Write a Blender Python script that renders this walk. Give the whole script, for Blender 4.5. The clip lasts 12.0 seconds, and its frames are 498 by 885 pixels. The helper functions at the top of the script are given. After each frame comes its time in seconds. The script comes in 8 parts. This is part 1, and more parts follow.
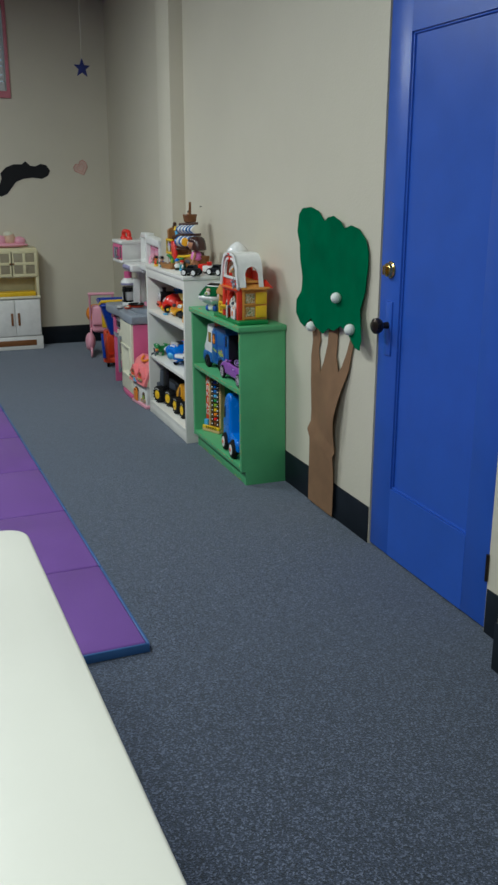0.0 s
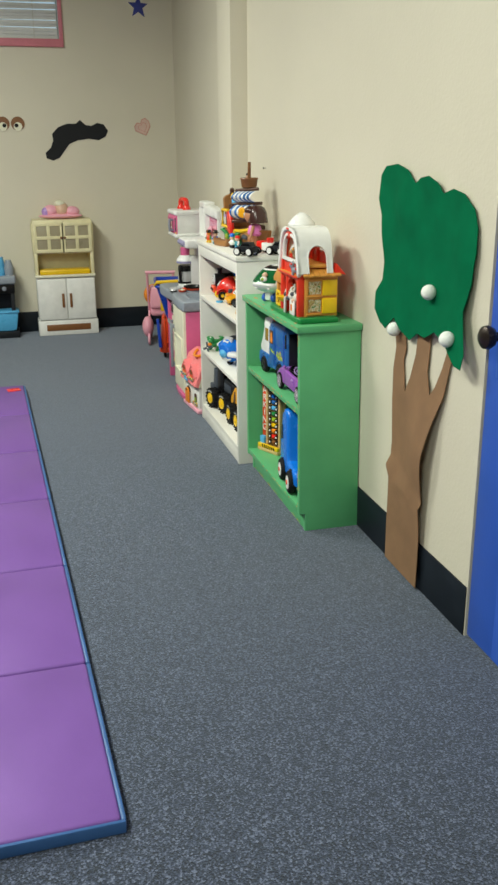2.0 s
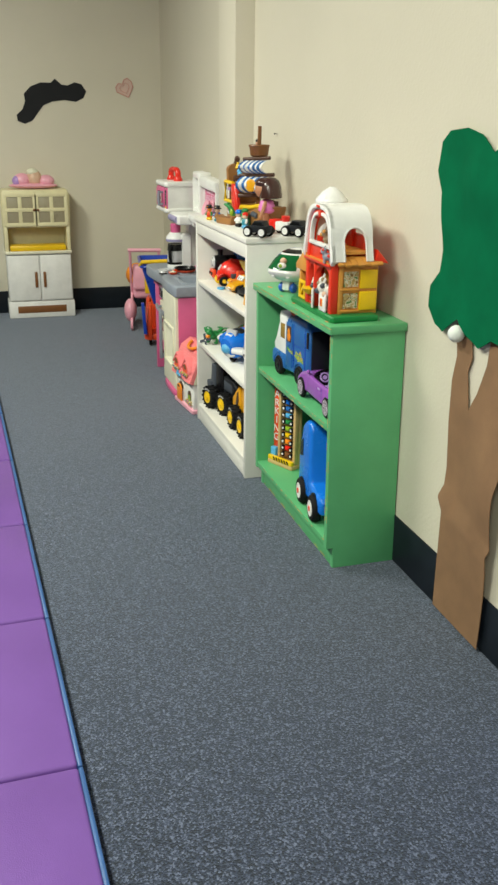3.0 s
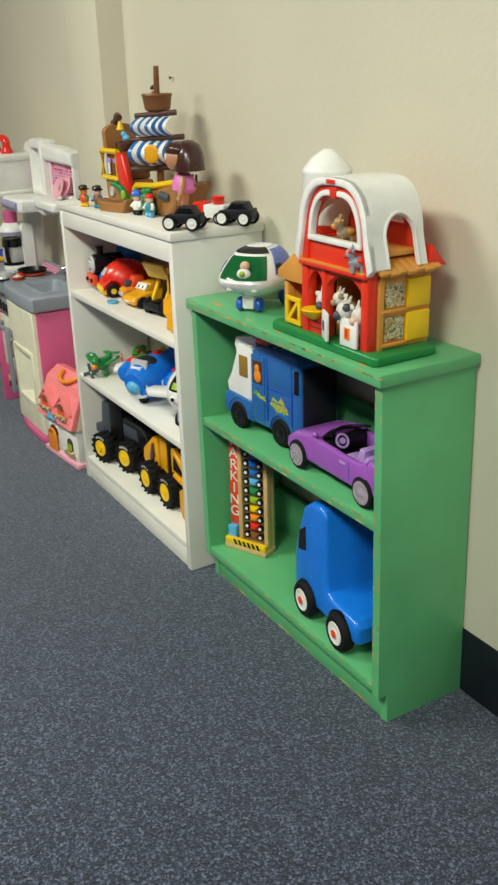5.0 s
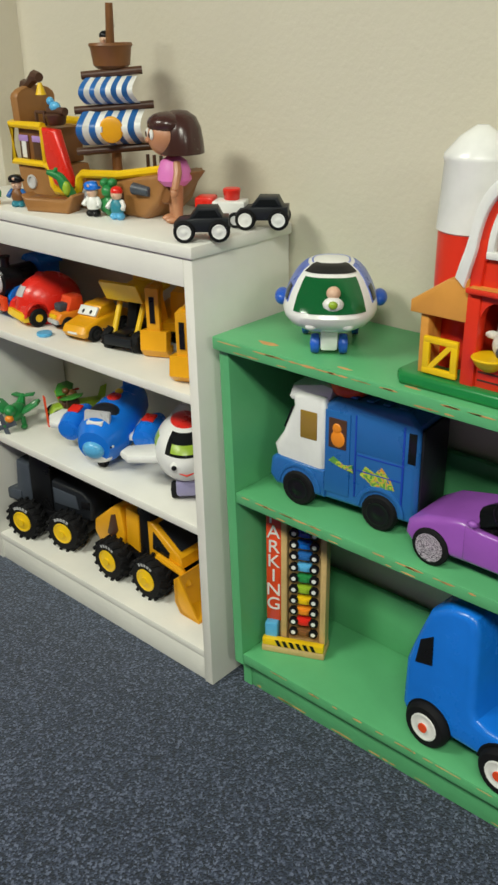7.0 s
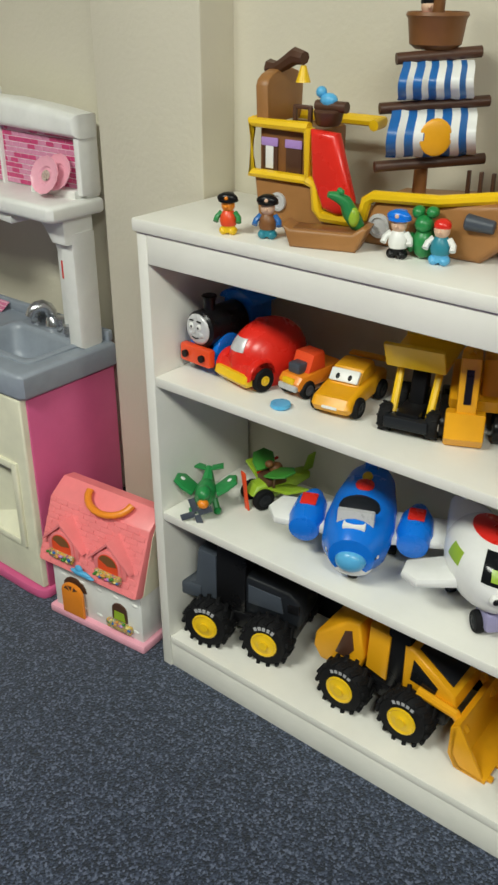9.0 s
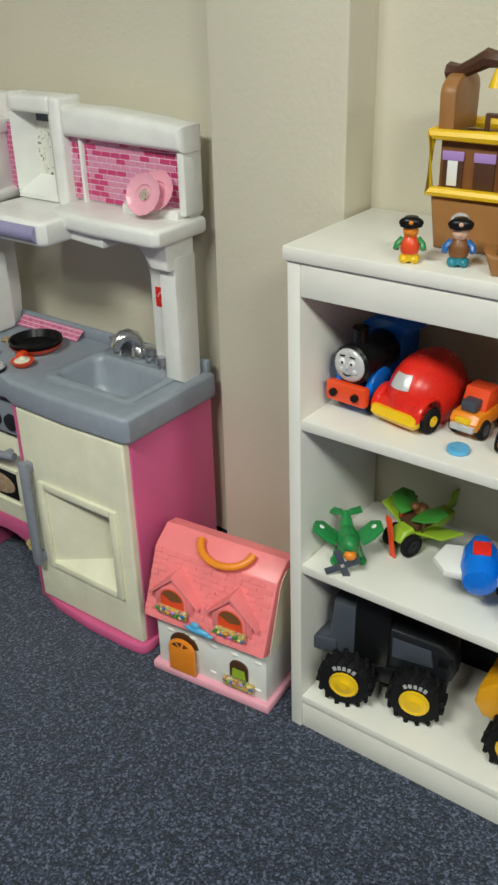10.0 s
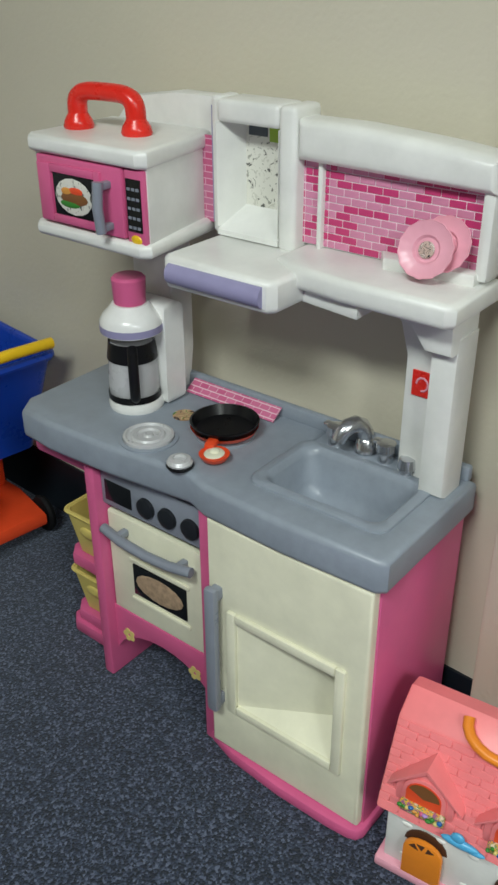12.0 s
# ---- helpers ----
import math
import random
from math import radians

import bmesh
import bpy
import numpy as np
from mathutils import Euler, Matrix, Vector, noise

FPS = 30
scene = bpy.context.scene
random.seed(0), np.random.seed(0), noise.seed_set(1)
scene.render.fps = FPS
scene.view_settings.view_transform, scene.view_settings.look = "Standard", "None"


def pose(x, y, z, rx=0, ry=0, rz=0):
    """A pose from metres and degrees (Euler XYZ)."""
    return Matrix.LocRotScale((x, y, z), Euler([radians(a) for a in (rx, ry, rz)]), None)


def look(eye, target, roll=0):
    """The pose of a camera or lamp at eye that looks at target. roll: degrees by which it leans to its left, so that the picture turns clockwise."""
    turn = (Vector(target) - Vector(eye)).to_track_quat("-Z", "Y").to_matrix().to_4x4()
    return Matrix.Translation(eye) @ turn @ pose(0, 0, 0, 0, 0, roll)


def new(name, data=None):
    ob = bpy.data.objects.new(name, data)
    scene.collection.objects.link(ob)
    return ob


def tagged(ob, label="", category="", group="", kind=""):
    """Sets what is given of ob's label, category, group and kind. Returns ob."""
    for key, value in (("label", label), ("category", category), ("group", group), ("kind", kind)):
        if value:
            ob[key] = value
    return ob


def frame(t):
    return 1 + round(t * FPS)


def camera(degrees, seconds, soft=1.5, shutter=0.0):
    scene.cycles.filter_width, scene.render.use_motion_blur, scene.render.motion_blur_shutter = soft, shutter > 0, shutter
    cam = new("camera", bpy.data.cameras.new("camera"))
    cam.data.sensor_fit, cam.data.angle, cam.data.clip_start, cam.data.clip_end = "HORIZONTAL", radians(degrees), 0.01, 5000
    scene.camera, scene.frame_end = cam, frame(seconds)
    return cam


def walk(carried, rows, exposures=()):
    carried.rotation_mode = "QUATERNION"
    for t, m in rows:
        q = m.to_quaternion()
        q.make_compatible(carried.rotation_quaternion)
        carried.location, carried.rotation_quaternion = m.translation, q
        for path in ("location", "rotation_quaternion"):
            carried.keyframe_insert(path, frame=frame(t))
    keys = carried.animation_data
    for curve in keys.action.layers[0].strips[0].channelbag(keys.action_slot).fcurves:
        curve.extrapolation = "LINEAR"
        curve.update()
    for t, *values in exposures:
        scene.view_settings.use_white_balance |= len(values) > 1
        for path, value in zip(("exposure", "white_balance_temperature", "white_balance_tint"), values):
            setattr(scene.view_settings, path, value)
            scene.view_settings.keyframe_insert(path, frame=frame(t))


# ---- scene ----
cam = camera(31.1, 12.0, soft=2.6, shutter=0.0)
PATH = [
    (0, (0.048, 0.121, 1.398), (0.741, 1.909, 0.831), 0.1),
    (0.5, (0.267, 0.316, 1.382), (1.035, 2.069, 0.802), 0.4),
    (1, (0.443, 0.481, 1.354), (1.031, 2.3, 0.766), 2.1),
    (1.5, (0.513, 0.73, 1.351), (0.985, 2.576, 0.742), 1.3),
    (2, (0.518, 1.012, 1.335), (1.005, 2.848, 0.707), -0.4),
    (2.5, (0.554, 1.31, 1.323), (1.066, 3.126, 0.658), -0.3),
    (2.7, (0.529, 1.422, 1.314), (1.059, 3.229, 0.638), 0.2),
    (4.3, (0.5, 2.322, 1.258), (1.184, 4.064, 0.551), 0.4),
    (4.5, (0.485, 2.439, 1.265), (1.281, 4.129, 0.549), -0.6),
    (5, (0.502, 2.715, 1.241), (1.437, 4.312, 0.483), -1.6),
    (5.5, (0.509, 2.949, 1.246), (1.55, 4.462, 0.453), -1.3),
    (6, (0.411, 3.18, 1.236), (1.718, 4.465, 0.437), -0.3),
    (6.5, (0.381, 3.389, 1.234), (1.708, 4.629, 0.397), -1.4),
    (7, (0.411, 3.588, 1.238), (1.748, 4.806, 0.385), -1.0),
    (7.5, (0.395, 3.777, 1.224), (1.732, 4.985, 0.355), -0.7),
    (7.7, (0.364, 3.874, 1.229), (1.702, 5.078, 0.357), -1.1),
    (9.3, (0.452, 4.474, 1.251), (1.827, 5.588, 0.32), -0.0),
    (9.5, (0.42, 4.556, 1.256), (1.795, 5.666, 0.319), -0.5),
    (10, (0.405, 4.712, 1.256), (1.815, 5.769, 0.31), -1.4),
    (10.5, (0.496, 4.844, 1.24), (1.943, 5.863, 0.309), -1.2),
    (11, (0.544, 4.973, 1.24), (1.989, 5.985, 0.298), 0.4),
    (11.5, (0.558, 5.158, 1.246), (1.971, 6.208, 0.295), -0.4),
    (12, (0.585, 5.305, 1.239), (1.949, 6.39, 0.258), -0.3),
]
walk(cam, [(t, look(eye, target, roll)) for t, eye, target, roll in PATH],
     exposures=[(0, -0.60, 5800, 10), (0.5, 0.02, 6050, 9), (1.0, 0.12, 6250, 8), (1.5, 0.20, 6450, 7), (2.0, 0.20, 6600, 7), (2.5, 0.28, 6750, 7), (4.5, 0.15, 6700, 8), (5.0, 0.04, 6750, 8), (5.5, 0.04, 6800, 9),
                (7.0, -0.12, 6700, 9), (9.5, -0.13, 6450, 9), (10.5, -0.08, 6350, 9), (11.5, -0.10, 6150, 9), (12, -0.10, 6050, 9)])

# ---- world and lamps ----
world = bpy.data.worlds.new("world")
scene.world = world
world.use_nodes = True
sky = world.node_tree.nodes.new("ShaderNodeTexSky")
sky.sky_type, sky.sun_disc, sky.sun_elevation, sky.sun_rotation = "NISHITA", False, radians(35), radians(200)
world.node_tree.links.new(sky.outputs[0], world.node_tree.nodes["Background"].inputs[0])
world.node_tree.nodes["Background"].inputs[1].default_value = 0.08

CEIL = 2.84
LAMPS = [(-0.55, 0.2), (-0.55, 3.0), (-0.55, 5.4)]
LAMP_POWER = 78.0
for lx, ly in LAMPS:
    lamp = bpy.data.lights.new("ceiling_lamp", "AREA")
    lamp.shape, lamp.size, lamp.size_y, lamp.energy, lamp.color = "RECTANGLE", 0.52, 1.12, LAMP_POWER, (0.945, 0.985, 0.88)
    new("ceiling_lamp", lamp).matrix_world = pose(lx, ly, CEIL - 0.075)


# ---- materials ----
def nodes_of(name):
    m = bpy.data.materials.new(name)
    m.use_nodes = True
    t = m.node_tree
    return m, t, t.nodes["Principled BSDF"]


def add_node(t, kind, **values):
    n = t.nodes.new(kind)
    for key, value in values.items():
        n.inputs[key.replace("_", " ")].default_value = value
    return n


def ramp(t, source, stops):
    r = t.nodes.new("ShaderNodeValToRGB")
    while len(r.color_ramp.elements) < len(stops):
        r.color_ramp.elements.new(0.5)
    for e, (at, c) in zip(r.color_ramp.elements, stops):
        e.position, e.color = at, (*c, 1)
    t.links.new(source, r.inputs[0])
    return r


def scaled(c, k):
    return tuple(min(1.0, max(0.0, a * k)) for a in c)


def surface(name, col, rough=0.4, gloss=0.5, metal=0.0, var=0.10, vscale=14.0, bump=0.15, bscale=260.0, rvar=0.12, coat=0.0, sheen=0.0, wear=None, depth=0.001):
    """A solid stuff: two scales of variation in colour and gloss, and a fine relief."""
    m, t, b = nodes_of(name)
    co = t.nodes.new("ShaderNodeTexCoord")
    n1 = add_node(t, "ShaderNodeTexNoise", Scale=vscale, Detail=5.0, Roughness=0.6)
    n2 = add_node(t, "ShaderNodeTexNoise", Scale=bscale, Detail=2.0)
    for n in (n1, n2):
        t.links.new(co.outputs["Object"], n.inputs["Vector"])
    r = ramp(t, n1.outputs[0], [(0.3, scaled(col, 1 - var)), (0.7, scaled(col, 1 + var))])
    out = r.outputs[0]
    if wear:
        n3 = add_node(t, "ShaderNodeTexNoise", Scale=wear[1], Detail=6.0, Roughness=0.7)
        t.links.new(co.outputs["Object"], n3.inputs["Vector"])
        w = ramp(t, n3.outputs[0], [(wear[2], (0, 0, 0)), (wear[2] + 0.03, (1, 1, 1))])
        mix = t.nodes.new("ShaderNodeMix")
        mix.data_type = "RGBA"
        t.links.new(w.outputs[0], mix.inputs[0])
        t.links.new(out, mix.inputs[6])
        mix.inputs[7].default_value = (*wear[0], 1)
        out = mix.outputs[2]
    t.links.new(out, b.inputs["Base Color"])
    rr = t.nodes.new("ShaderNodeMapRange")
    rr.inputs[3].default_value, rr.inputs[4].default_value = max(0.03, rough - rvar), min(1, rough + rvar)
    t.links.new(n1.outputs[0], rr.inputs[0])
    t.links.new(rr.outputs[0], b.inputs["Roughness"])
    b.inputs["Metallic"].default_value = metal
    b.inputs["Specular IOR Level"].default_value = 0.25 if max(col) < 0.05 else gloss
    b.inputs["Coat Weight"].default_value = coat
    b.inputs["Sheen Weight"].default_value = sheen
    if bump:
        bp = add_node(t, "ShaderNodeBump", Strength=bump, Distance=depth)
        t.links.new(n2.outputs[0], bp.inputs["Height"])
        t.links.new(bp.outputs[0], b.inputs["Normal"])
    return m


def plastic(name, col, rough=0.34, **kw):
    return surface(name, col, rough, var=kw.pop("var", 0.07), bump=kw.pop("bump", 0.05), **kw)


def carpet_stuff():
    m, t, b = nodes_of("carpet")
    co = t.nodes.new("ShaderNodeTexCoord")
    fine = add_node(t, "ShaderNodeTexNoise", Scale=130.0, Detail=2.5, Roughness=0.65)
    mid = add_node(t, "ShaderNodeTexNoise", Scale=34.0, Detail=3.0)
    large = add_node(t, "ShaderNodeTexNoise", Scale=1.3, Detail=4.0)
    loop = add_node(t, "ShaderNodeTexVoronoi", Scale=265.0)
    for n in (fine, mid, large, loop):
        t.links.new(co.outputs["Object"], n.inputs["Vector"])
    blend = t.nodes.new("ShaderNodeMath")
    blend.operation = "ADD"
    halves = []
    for source in (fine.outputs[0], loop.outputs["Color"]):
        k = t.nodes.new("ShaderNodeMath")
        k.operation = "MULTIPLY"
        k.inputs[1].default_value = 0.5
        t.links.new(source, k.inputs[0])
        halves.append(k)
    t.links.new(halves[0].outputs[0], blend.inputs[0])
    t.links.new(halves[1].outputs[0], blend.inputs[1])
    r = ramp(t, blend.outputs[0], [(0.36, (0.0018, 0.003, 0.008)), (0.47, (0.010, 0.014, 0.030)), (0.57, (0.033, 0.043, 0.076)), (0.70, (0.128, 0.148, 0.215))])
    r2 = ramp(t, mid.outputs[0], [(0.35, (0.80, 0.82, 0.86)), (0.65, (1.0, 1.0, 1.0))])
    r3 = ramp(t, large.outputs[0], [(0.3, (0.86, 0.87, 0.9)), (0.7, (1.0, 1.0, 1.0))])
    prev = r.outputs[0]
    for other in (r2, r3):
        x = t.nodes.new("ShaderNodeMix")
        x.data_type, x.blend_type = "RGBA", "MULTIPLY"
        x.inputs[0].default_value = 1.0
        t.links.new(prev, x.inputs[6])
        t.links.new(other.outputs[0], x.inputs[7])
        prev = x.outputs[2]
    t.links.new(prev, b.inputs["Base Color"])
    b.inputs["Roughness"].default_value = 0.95
    b.inputs["Sheen Weight"].default_value = 0.60
    b.inputs["Sheen Roughness"].default_value = 0.55
    b.inputs["Sheen Tint"].default_value = (0.76, 0.86, 1.0, 1)
    b.inputs["Specular IOR Level"].default_value = 0.15
    bp = add_node(t, "ShaderNodeBump", Strength=0.3, Distance=0.003)
    t.links.new(loop.outputs[0], bp.inputs["Height"])
    t.links.new(bp.outputs[0], b.inputs["Normal"])
    return m


def brick_print(name, light, dark, line, scale=1.0):
    """A printed sheet of little bricks on the plane of y and z."""
    m, t, b = nodes_of(name)
    co = t.nodes.new("ShaderNodeTexCoord")
    sep, com = t.nodes.new("ShaderNodeSeparateXYZ"), t.nodes.new("ShaderNodeCombineXYZ")
    t.links.new(co.outputs["Object"], sep.inputs[0])
    t.links.new(sep.outputs[1], com.inputs[0])
    t.links.new(sep.outputs[2], com.inputs[1])
    br = t.nodes.new("ShaderNodeTexBrick")
    br.offset, br.squash = 0.5, 1.0
    for key, value in (("Scale", scale), ("Mortar Size", 0.0008), ("Mortar Smooth", 0.1), ("Bias", -0.30), ("Brick Width", 0.030), ("Row Height", 0.0098)):
        br.inputs[key].default_value = value
    br.inputs["Color1"].default_value, br.inputs["Color2"].default_value, br.inputs["Mortar"].default_value = (*light, 1), (*dark, 1), (*line, 1)
    t.links.new(com.outputs[0], br.inputs["Vector"])
    t.links.new(br.outputs[0], b.inputs["Base Color"])
    b.inputs["Roughness"].default_value = 0.28
    return m


def mottled(name, stops, scale=60.0, rough=0.4):
    """A small printed picture: patches of its colours."""
    m, t, b = nodes_of(name)
    co = t.nodes.new("ShaderNodeTexCoord")
    n = add_node(t, "ShaderNodeTexNoise", Scale=scale, Detail=2.0, Distortion=1.2)
    t.links.new(co.outputs["Object"], n.inputs["Vector"])
    r = ramp(t, n.outputs[0], stops)
    r.color_ramp.interpolation = "CONSTANT"
    t.links.new(r.outputs[0], b.inputs["Base Color"])
    b.inputs["Roughness"].default_value = rough
    return m


def clear_stuff(name, tint, rough=0.05):
    m, t, b = nodes_of(name)
    b.inputs["Base Color"].default_value = (*tint, 1)
    b.inputs["Transmission Weight"].default_value = 1.0
    b.inputs["Roughness"].default_value = rough
    b.inputs["IOR"].default_value = 1.2
    return m


M = {
    "carpet": carpet_stuff(),
    "wall": surface("wall_paint", (0.66, 0.615, 0.495), 0.50, var=0.03, vscale=1.6, bump=0.6, bscale=105.0, rvar=0.08, depth=0.0013),
    # Dark brown for the unseen walls only, to cut bounced light.
    "panelling": surface("dark_unseen_wall", (0.20, 0.15, 0.10), 0.5, var=0.15, vscale=3.0, bump=0.3),
    # Ceiling greyed down so that less light bounces into the shelves.
    "ceiling": surface("ceiling_tile", (0.46, 0.45, 0.41), 0.8, var=0.05, bump=0.5, bscale=90.0),
    "base": surface("rubber_base", (0.010, 0.014, 0.020), 0.42, var=0.25, bump=0.1),
    "door": surface("door_paint", (0.030, 0.105, 0.520), 0.36, var=0.07, vscale=5.0, bump=0.25, bscale=120.0),
    "dark_gap": surface("shadow_gap", (0.02, 0.02, 0.025), 0.8),
    "brass": surface("brass", (0.72, 0.50, 0.16), 0.25, metal=1.0, var=0.15),
    "bronze": surface("dark_bronze", (0.045, 0.035, 0.03), 0.3, metal=0.7, var=0.2),
    "chrome": surface("chrome_plastic", (0.62, 0.63, 0.66), 0.22, metal=0.9, var=0.08),
    "green_wood": surface("green_painted_wood", (0.105, 0.420, 0.178), 0.42, var=0.08, vscale=7.0, bump=0.3, bscale=90.0, wear=((0.42, 0.22, 0.09), 9.0, 0.735)),
    "green_chip": surface("bare_wood_chip", (0.62, 0.32, 0.12), 0.7, var=0.2),
    "white_wood": surface("cream_painted_wood", (0.80, 0.785, 0.725), 0.42, var=0.05, vscale=6.0, bump=0.3, bscale=90.0, wear=((0.52, 0.47, 0.38), 11.0, 0.77)),
    "table_top": surface("laminate", (0.64, 0.63, 0.56), 0.35, var=0.02, vscale=2.0, bump=0.08),
    "mat": surface("purple_vinyl", (0.155, 0.066, 0.290), 0.42, var=0.09, vscale=4.0, bump=0.5, bscale=420.0),
    "mat_edge": surface("blue_vinyl_edge", (0.030, 0.095, 0.260), 0.45, var=0.1),
    "mat_seam": surface("mat_seam", (0.045, 0.015, 0.10), 0.6),
    "felt_green": surface("green_felt", (0.002, 0.125, 0.052), 0.95, gloss=0.05, var=0.12, vscale=11.0, bump=0.4, bscale=500.0),
    "felt_brown": surface("brown_paper", (0.235, 0.130, 0.066), 0.85, var=0.13, vscale=9.0, bump=0.4, bscale=300.0),
    "cotton": surface("white_felt_ball", (0.80, 0.84, 0.78), 0.95, var=0.05, bump=0.8, bscale=400.0),
    "black_paper": surface("black_paper", (0.012, 0.013, 0.015), 0.7, var=0.2),
    "pink_paper": surface("pink_paper", (0.62, 0.33, 0.27), 0.8),
    "pink_trim": surface("pink_trim_paint", (0.62, 0.20, 0.25), 0.45, var=0.08),
    "blind": surface("blind_vinyl", (0.70, 0.70, 0.68), 0.45, var=0.04),
    "navy": surface("navy_glitter", (0.012, 0.022, 0.16), 0.4, var=0.2),
    "string": surface("string", (0.6, 0.57, 0.48), 0.9),
    "white": plastic("white_plastic", (0.80, 0.80, 0.77), 0.36),
    "gloss_white": plastic("glossy_white_plastic", (0.82, 0.82, 0.80), 0.22),
    "cream": plastic("cream_plastic", (0.78, 0.76, 0.59), 0.38),
    "basket_yellow": plastic("basket_yellow_plastic", (0.66, 0.54, 0.15), 0.4),
    "pale_yellow": plastic("pale_yellow_plastic", (0.70, 0.58, 0.19), 0.4),
    "pink": plastic("pink_plastic", (0.64, 0.115, 0.270), 0.38, vscale=9.0),
    "salmon": plastic("salmon_plastic", (0.88, 0.235, 0.245), 0.36),
    "light_pink": plastic("light_pink_plastic", (0.85, 0.40, 0.50), 0.33),
    "grey": plastic("grey_plastic", (0.275, 0.310, 0.365), 0.38, vscale=40.0),
    "handle_grey": plastic("handle_grey_plastic", (0.24, 0.26, 0.31), 0.32),
    "lilac": plastic("lilac_plastic", (0.30, 0.28, 0.46), 0.4),
    "red": plastic("red_plastic", (0.74, 0.024, 0.014), 0.28),
    "barn_red": plastic("barn_red_plastic", (0.72, 0.034, 0.012), 0.32),
    "orange_red": plastic("orange_red_plastic", (0.80, 0.075, 0.018), 0.34),
    "orange": plastic("orange_plastic", (0.85, 0.26, 0.018), 0.34),
    "tan": plastic("tan_orange_plastic", (0.68, 0.30, 0.055), 0.42),
    "yellow": plastic("yellow_plastic", (0.84, 0.53, 0.010), 0.33),
    "deep_yellow": plastic("deep_yellow_plastic", (0.80, 0.37, 0.008), 0.36),
    "blue": plastic("blue_plastic", (0.005, 0.175, 0.720), 0.26),
    "royal": plastic("royal_blue_plastic", (0.010, 0.055, 0.420), 0.30),
    "van_blue": plastic("van_blue_plastic", (0.018, 0.130, 0.400), 0.30),
    "sky_blue": plastic("sky_blue_plastic", (0.10, 0.42, 0.72), 0.3),
    "periwinkle": plastic("periwinkle_plastic", (0.12, 0.18, 0.56), 0.3),
    "purple": plastic("purple_plastic", (0.330, 0.095, 0.480), 0.22, coat=0.3),
    "lavender": plastic("lavender_plastic", (0.42, 0.26, 0.60), 0.3),
    "toy_green": plastic("green_plastic", (0.020, 0.235, 0.060), 0.35),
    "base_green": plastic("barn_base_green", (0.008, 0.210, 0.050), 0.34),
    "cabin_green": plastic("cabin_green_plastic", (0.006, 0.105, 0.030), 0.16),
    "blue_bright": plastic("bright_blue_plastic", (0.020, 0.110, 0.560), 0.3),
    "goat_white": plastic("off_white_vinyl", (0.62, 0.60, 0.54), 0.5, var=0.2, vscale=120.0),
    "goat_brown": plastic("grey_brown_vinyl", (0.30, 0.22, 0.13), 0.5, var=0.25, vscale=120.0),
    "lime": plastic("lime_plastic", (0.30, 0.46, 0.03), 0.35),
    "brown": plastic("brown_plastic", (0.205, 0.082, 0.024), 0.42, var=0.16),
    "dark_brown": plastic("dark_brown_plastic", (0.080, 0.034, 0.018), 0.4, var=0.15),
    "ship_brown": plastic("ship_hull_brown", (0.330, 0.150, 0.045), 0.45, var=0.12),
    "hair": plastic("brown_hair_plastic", (0.055, 0.022, 0.018), 0.25),
    "skin": plastic("doll_vinyl", (0.50, 0.225, 0.115), 0.42),
    "pale": plastic("pale_vinyl", (0.72, 0.47, 0.33), 0.45),
    "doll_pink": plastic("doll_pink_suit", (0.72, 0.19, 0.52), 0.5),
    "black": plastic("black_plastic", (0.007, 0.007, 0.008), 0.3),
    "tyre": surface("black_tyre", (0.005, 0.005, 0.006), 0.75, var=0.2, bump=0.2),
    "charcoal": plastic("charcoal_plastic", (0.013, 0.015, 0.019), 0.42),
    "slate": plastic("slate_plastic", (0.055, 0.066, 0.085), 0.42),
    "glass_dark": plastic("dark_window", (0.008, 0.009, 0.010), 0.12),
    "silver": surface("silver_plastic", (0.56, 0.56, 0.57), 0.3, metal=0.15, var=0.08, vscale=40.0),
    "glitter": mottled("glitter_rim", [(0.0, (0.06, 0.05, 0.07)), (0.42, (0.55, 0.48, 0.55)), (0.53, (0.10, 0.08, 0.11)), (0.62, (0.66, 0.62, 0.66))], 380.0, 0.25),
    "amber": plastic("amber_window", (0.30, 0.18, 0.03), 0.25),
    "pine": surface("pine_wood", (0.60, 0.40, 0.17), 0.5, var=0.15, vscale=25.0),
    "bricks": brick_print("pink_brick_print", (0.60, 0.200, 0.345), (0.60, 0.06, 0.185), (0.78, 0.46, 0.58)),
    "bricks_small": brick_print("pink_brick_print_small", (0.62, 0.16, 0.30), (0.52, 0.07, 0.20), (0.80, 0.60, 0.66), 1.6),
    "food": mottled("food_picture", [(0.0, (0.05, 0.025, 0.02)), (0.40, (0.45, 0.28, 0.14)), (0.52, (0.60, 0.42, 0.22)), (0.60, (0.10, 0.22, 0.03)), (0.66, (0.55, 0.08, 0.02))], 55.0),
    "pizza": mottled("oven_picture", [(0.0, (0.05, 0.04, 0.035)), (0.42, (0.30, 0.22, 0.15)), (0.5, (0.52, 0.41, 0.30)), (0.62, (0.24, 0.15, 0.10))], 45.0),
    "photo": mottled("pale_print", [(0.0, (0.10, 0.10, 0.09)), (0.35, (0.60, 0.59, 0.52)), (0.42, (0.74, 0.73, 0.66)), (0.66, (0.35, 0.35, 0.30))], 75.0),
    "stall": mottled("barn_picture", [(0.0, (0.20, 0.10, 0.03)), (0.40, (0.45, 0.32, 0.12)), (0.5, (0.62, 0.55, 0.42)), (0.6, (0.10, 0.20, 0.05))], 70.0),
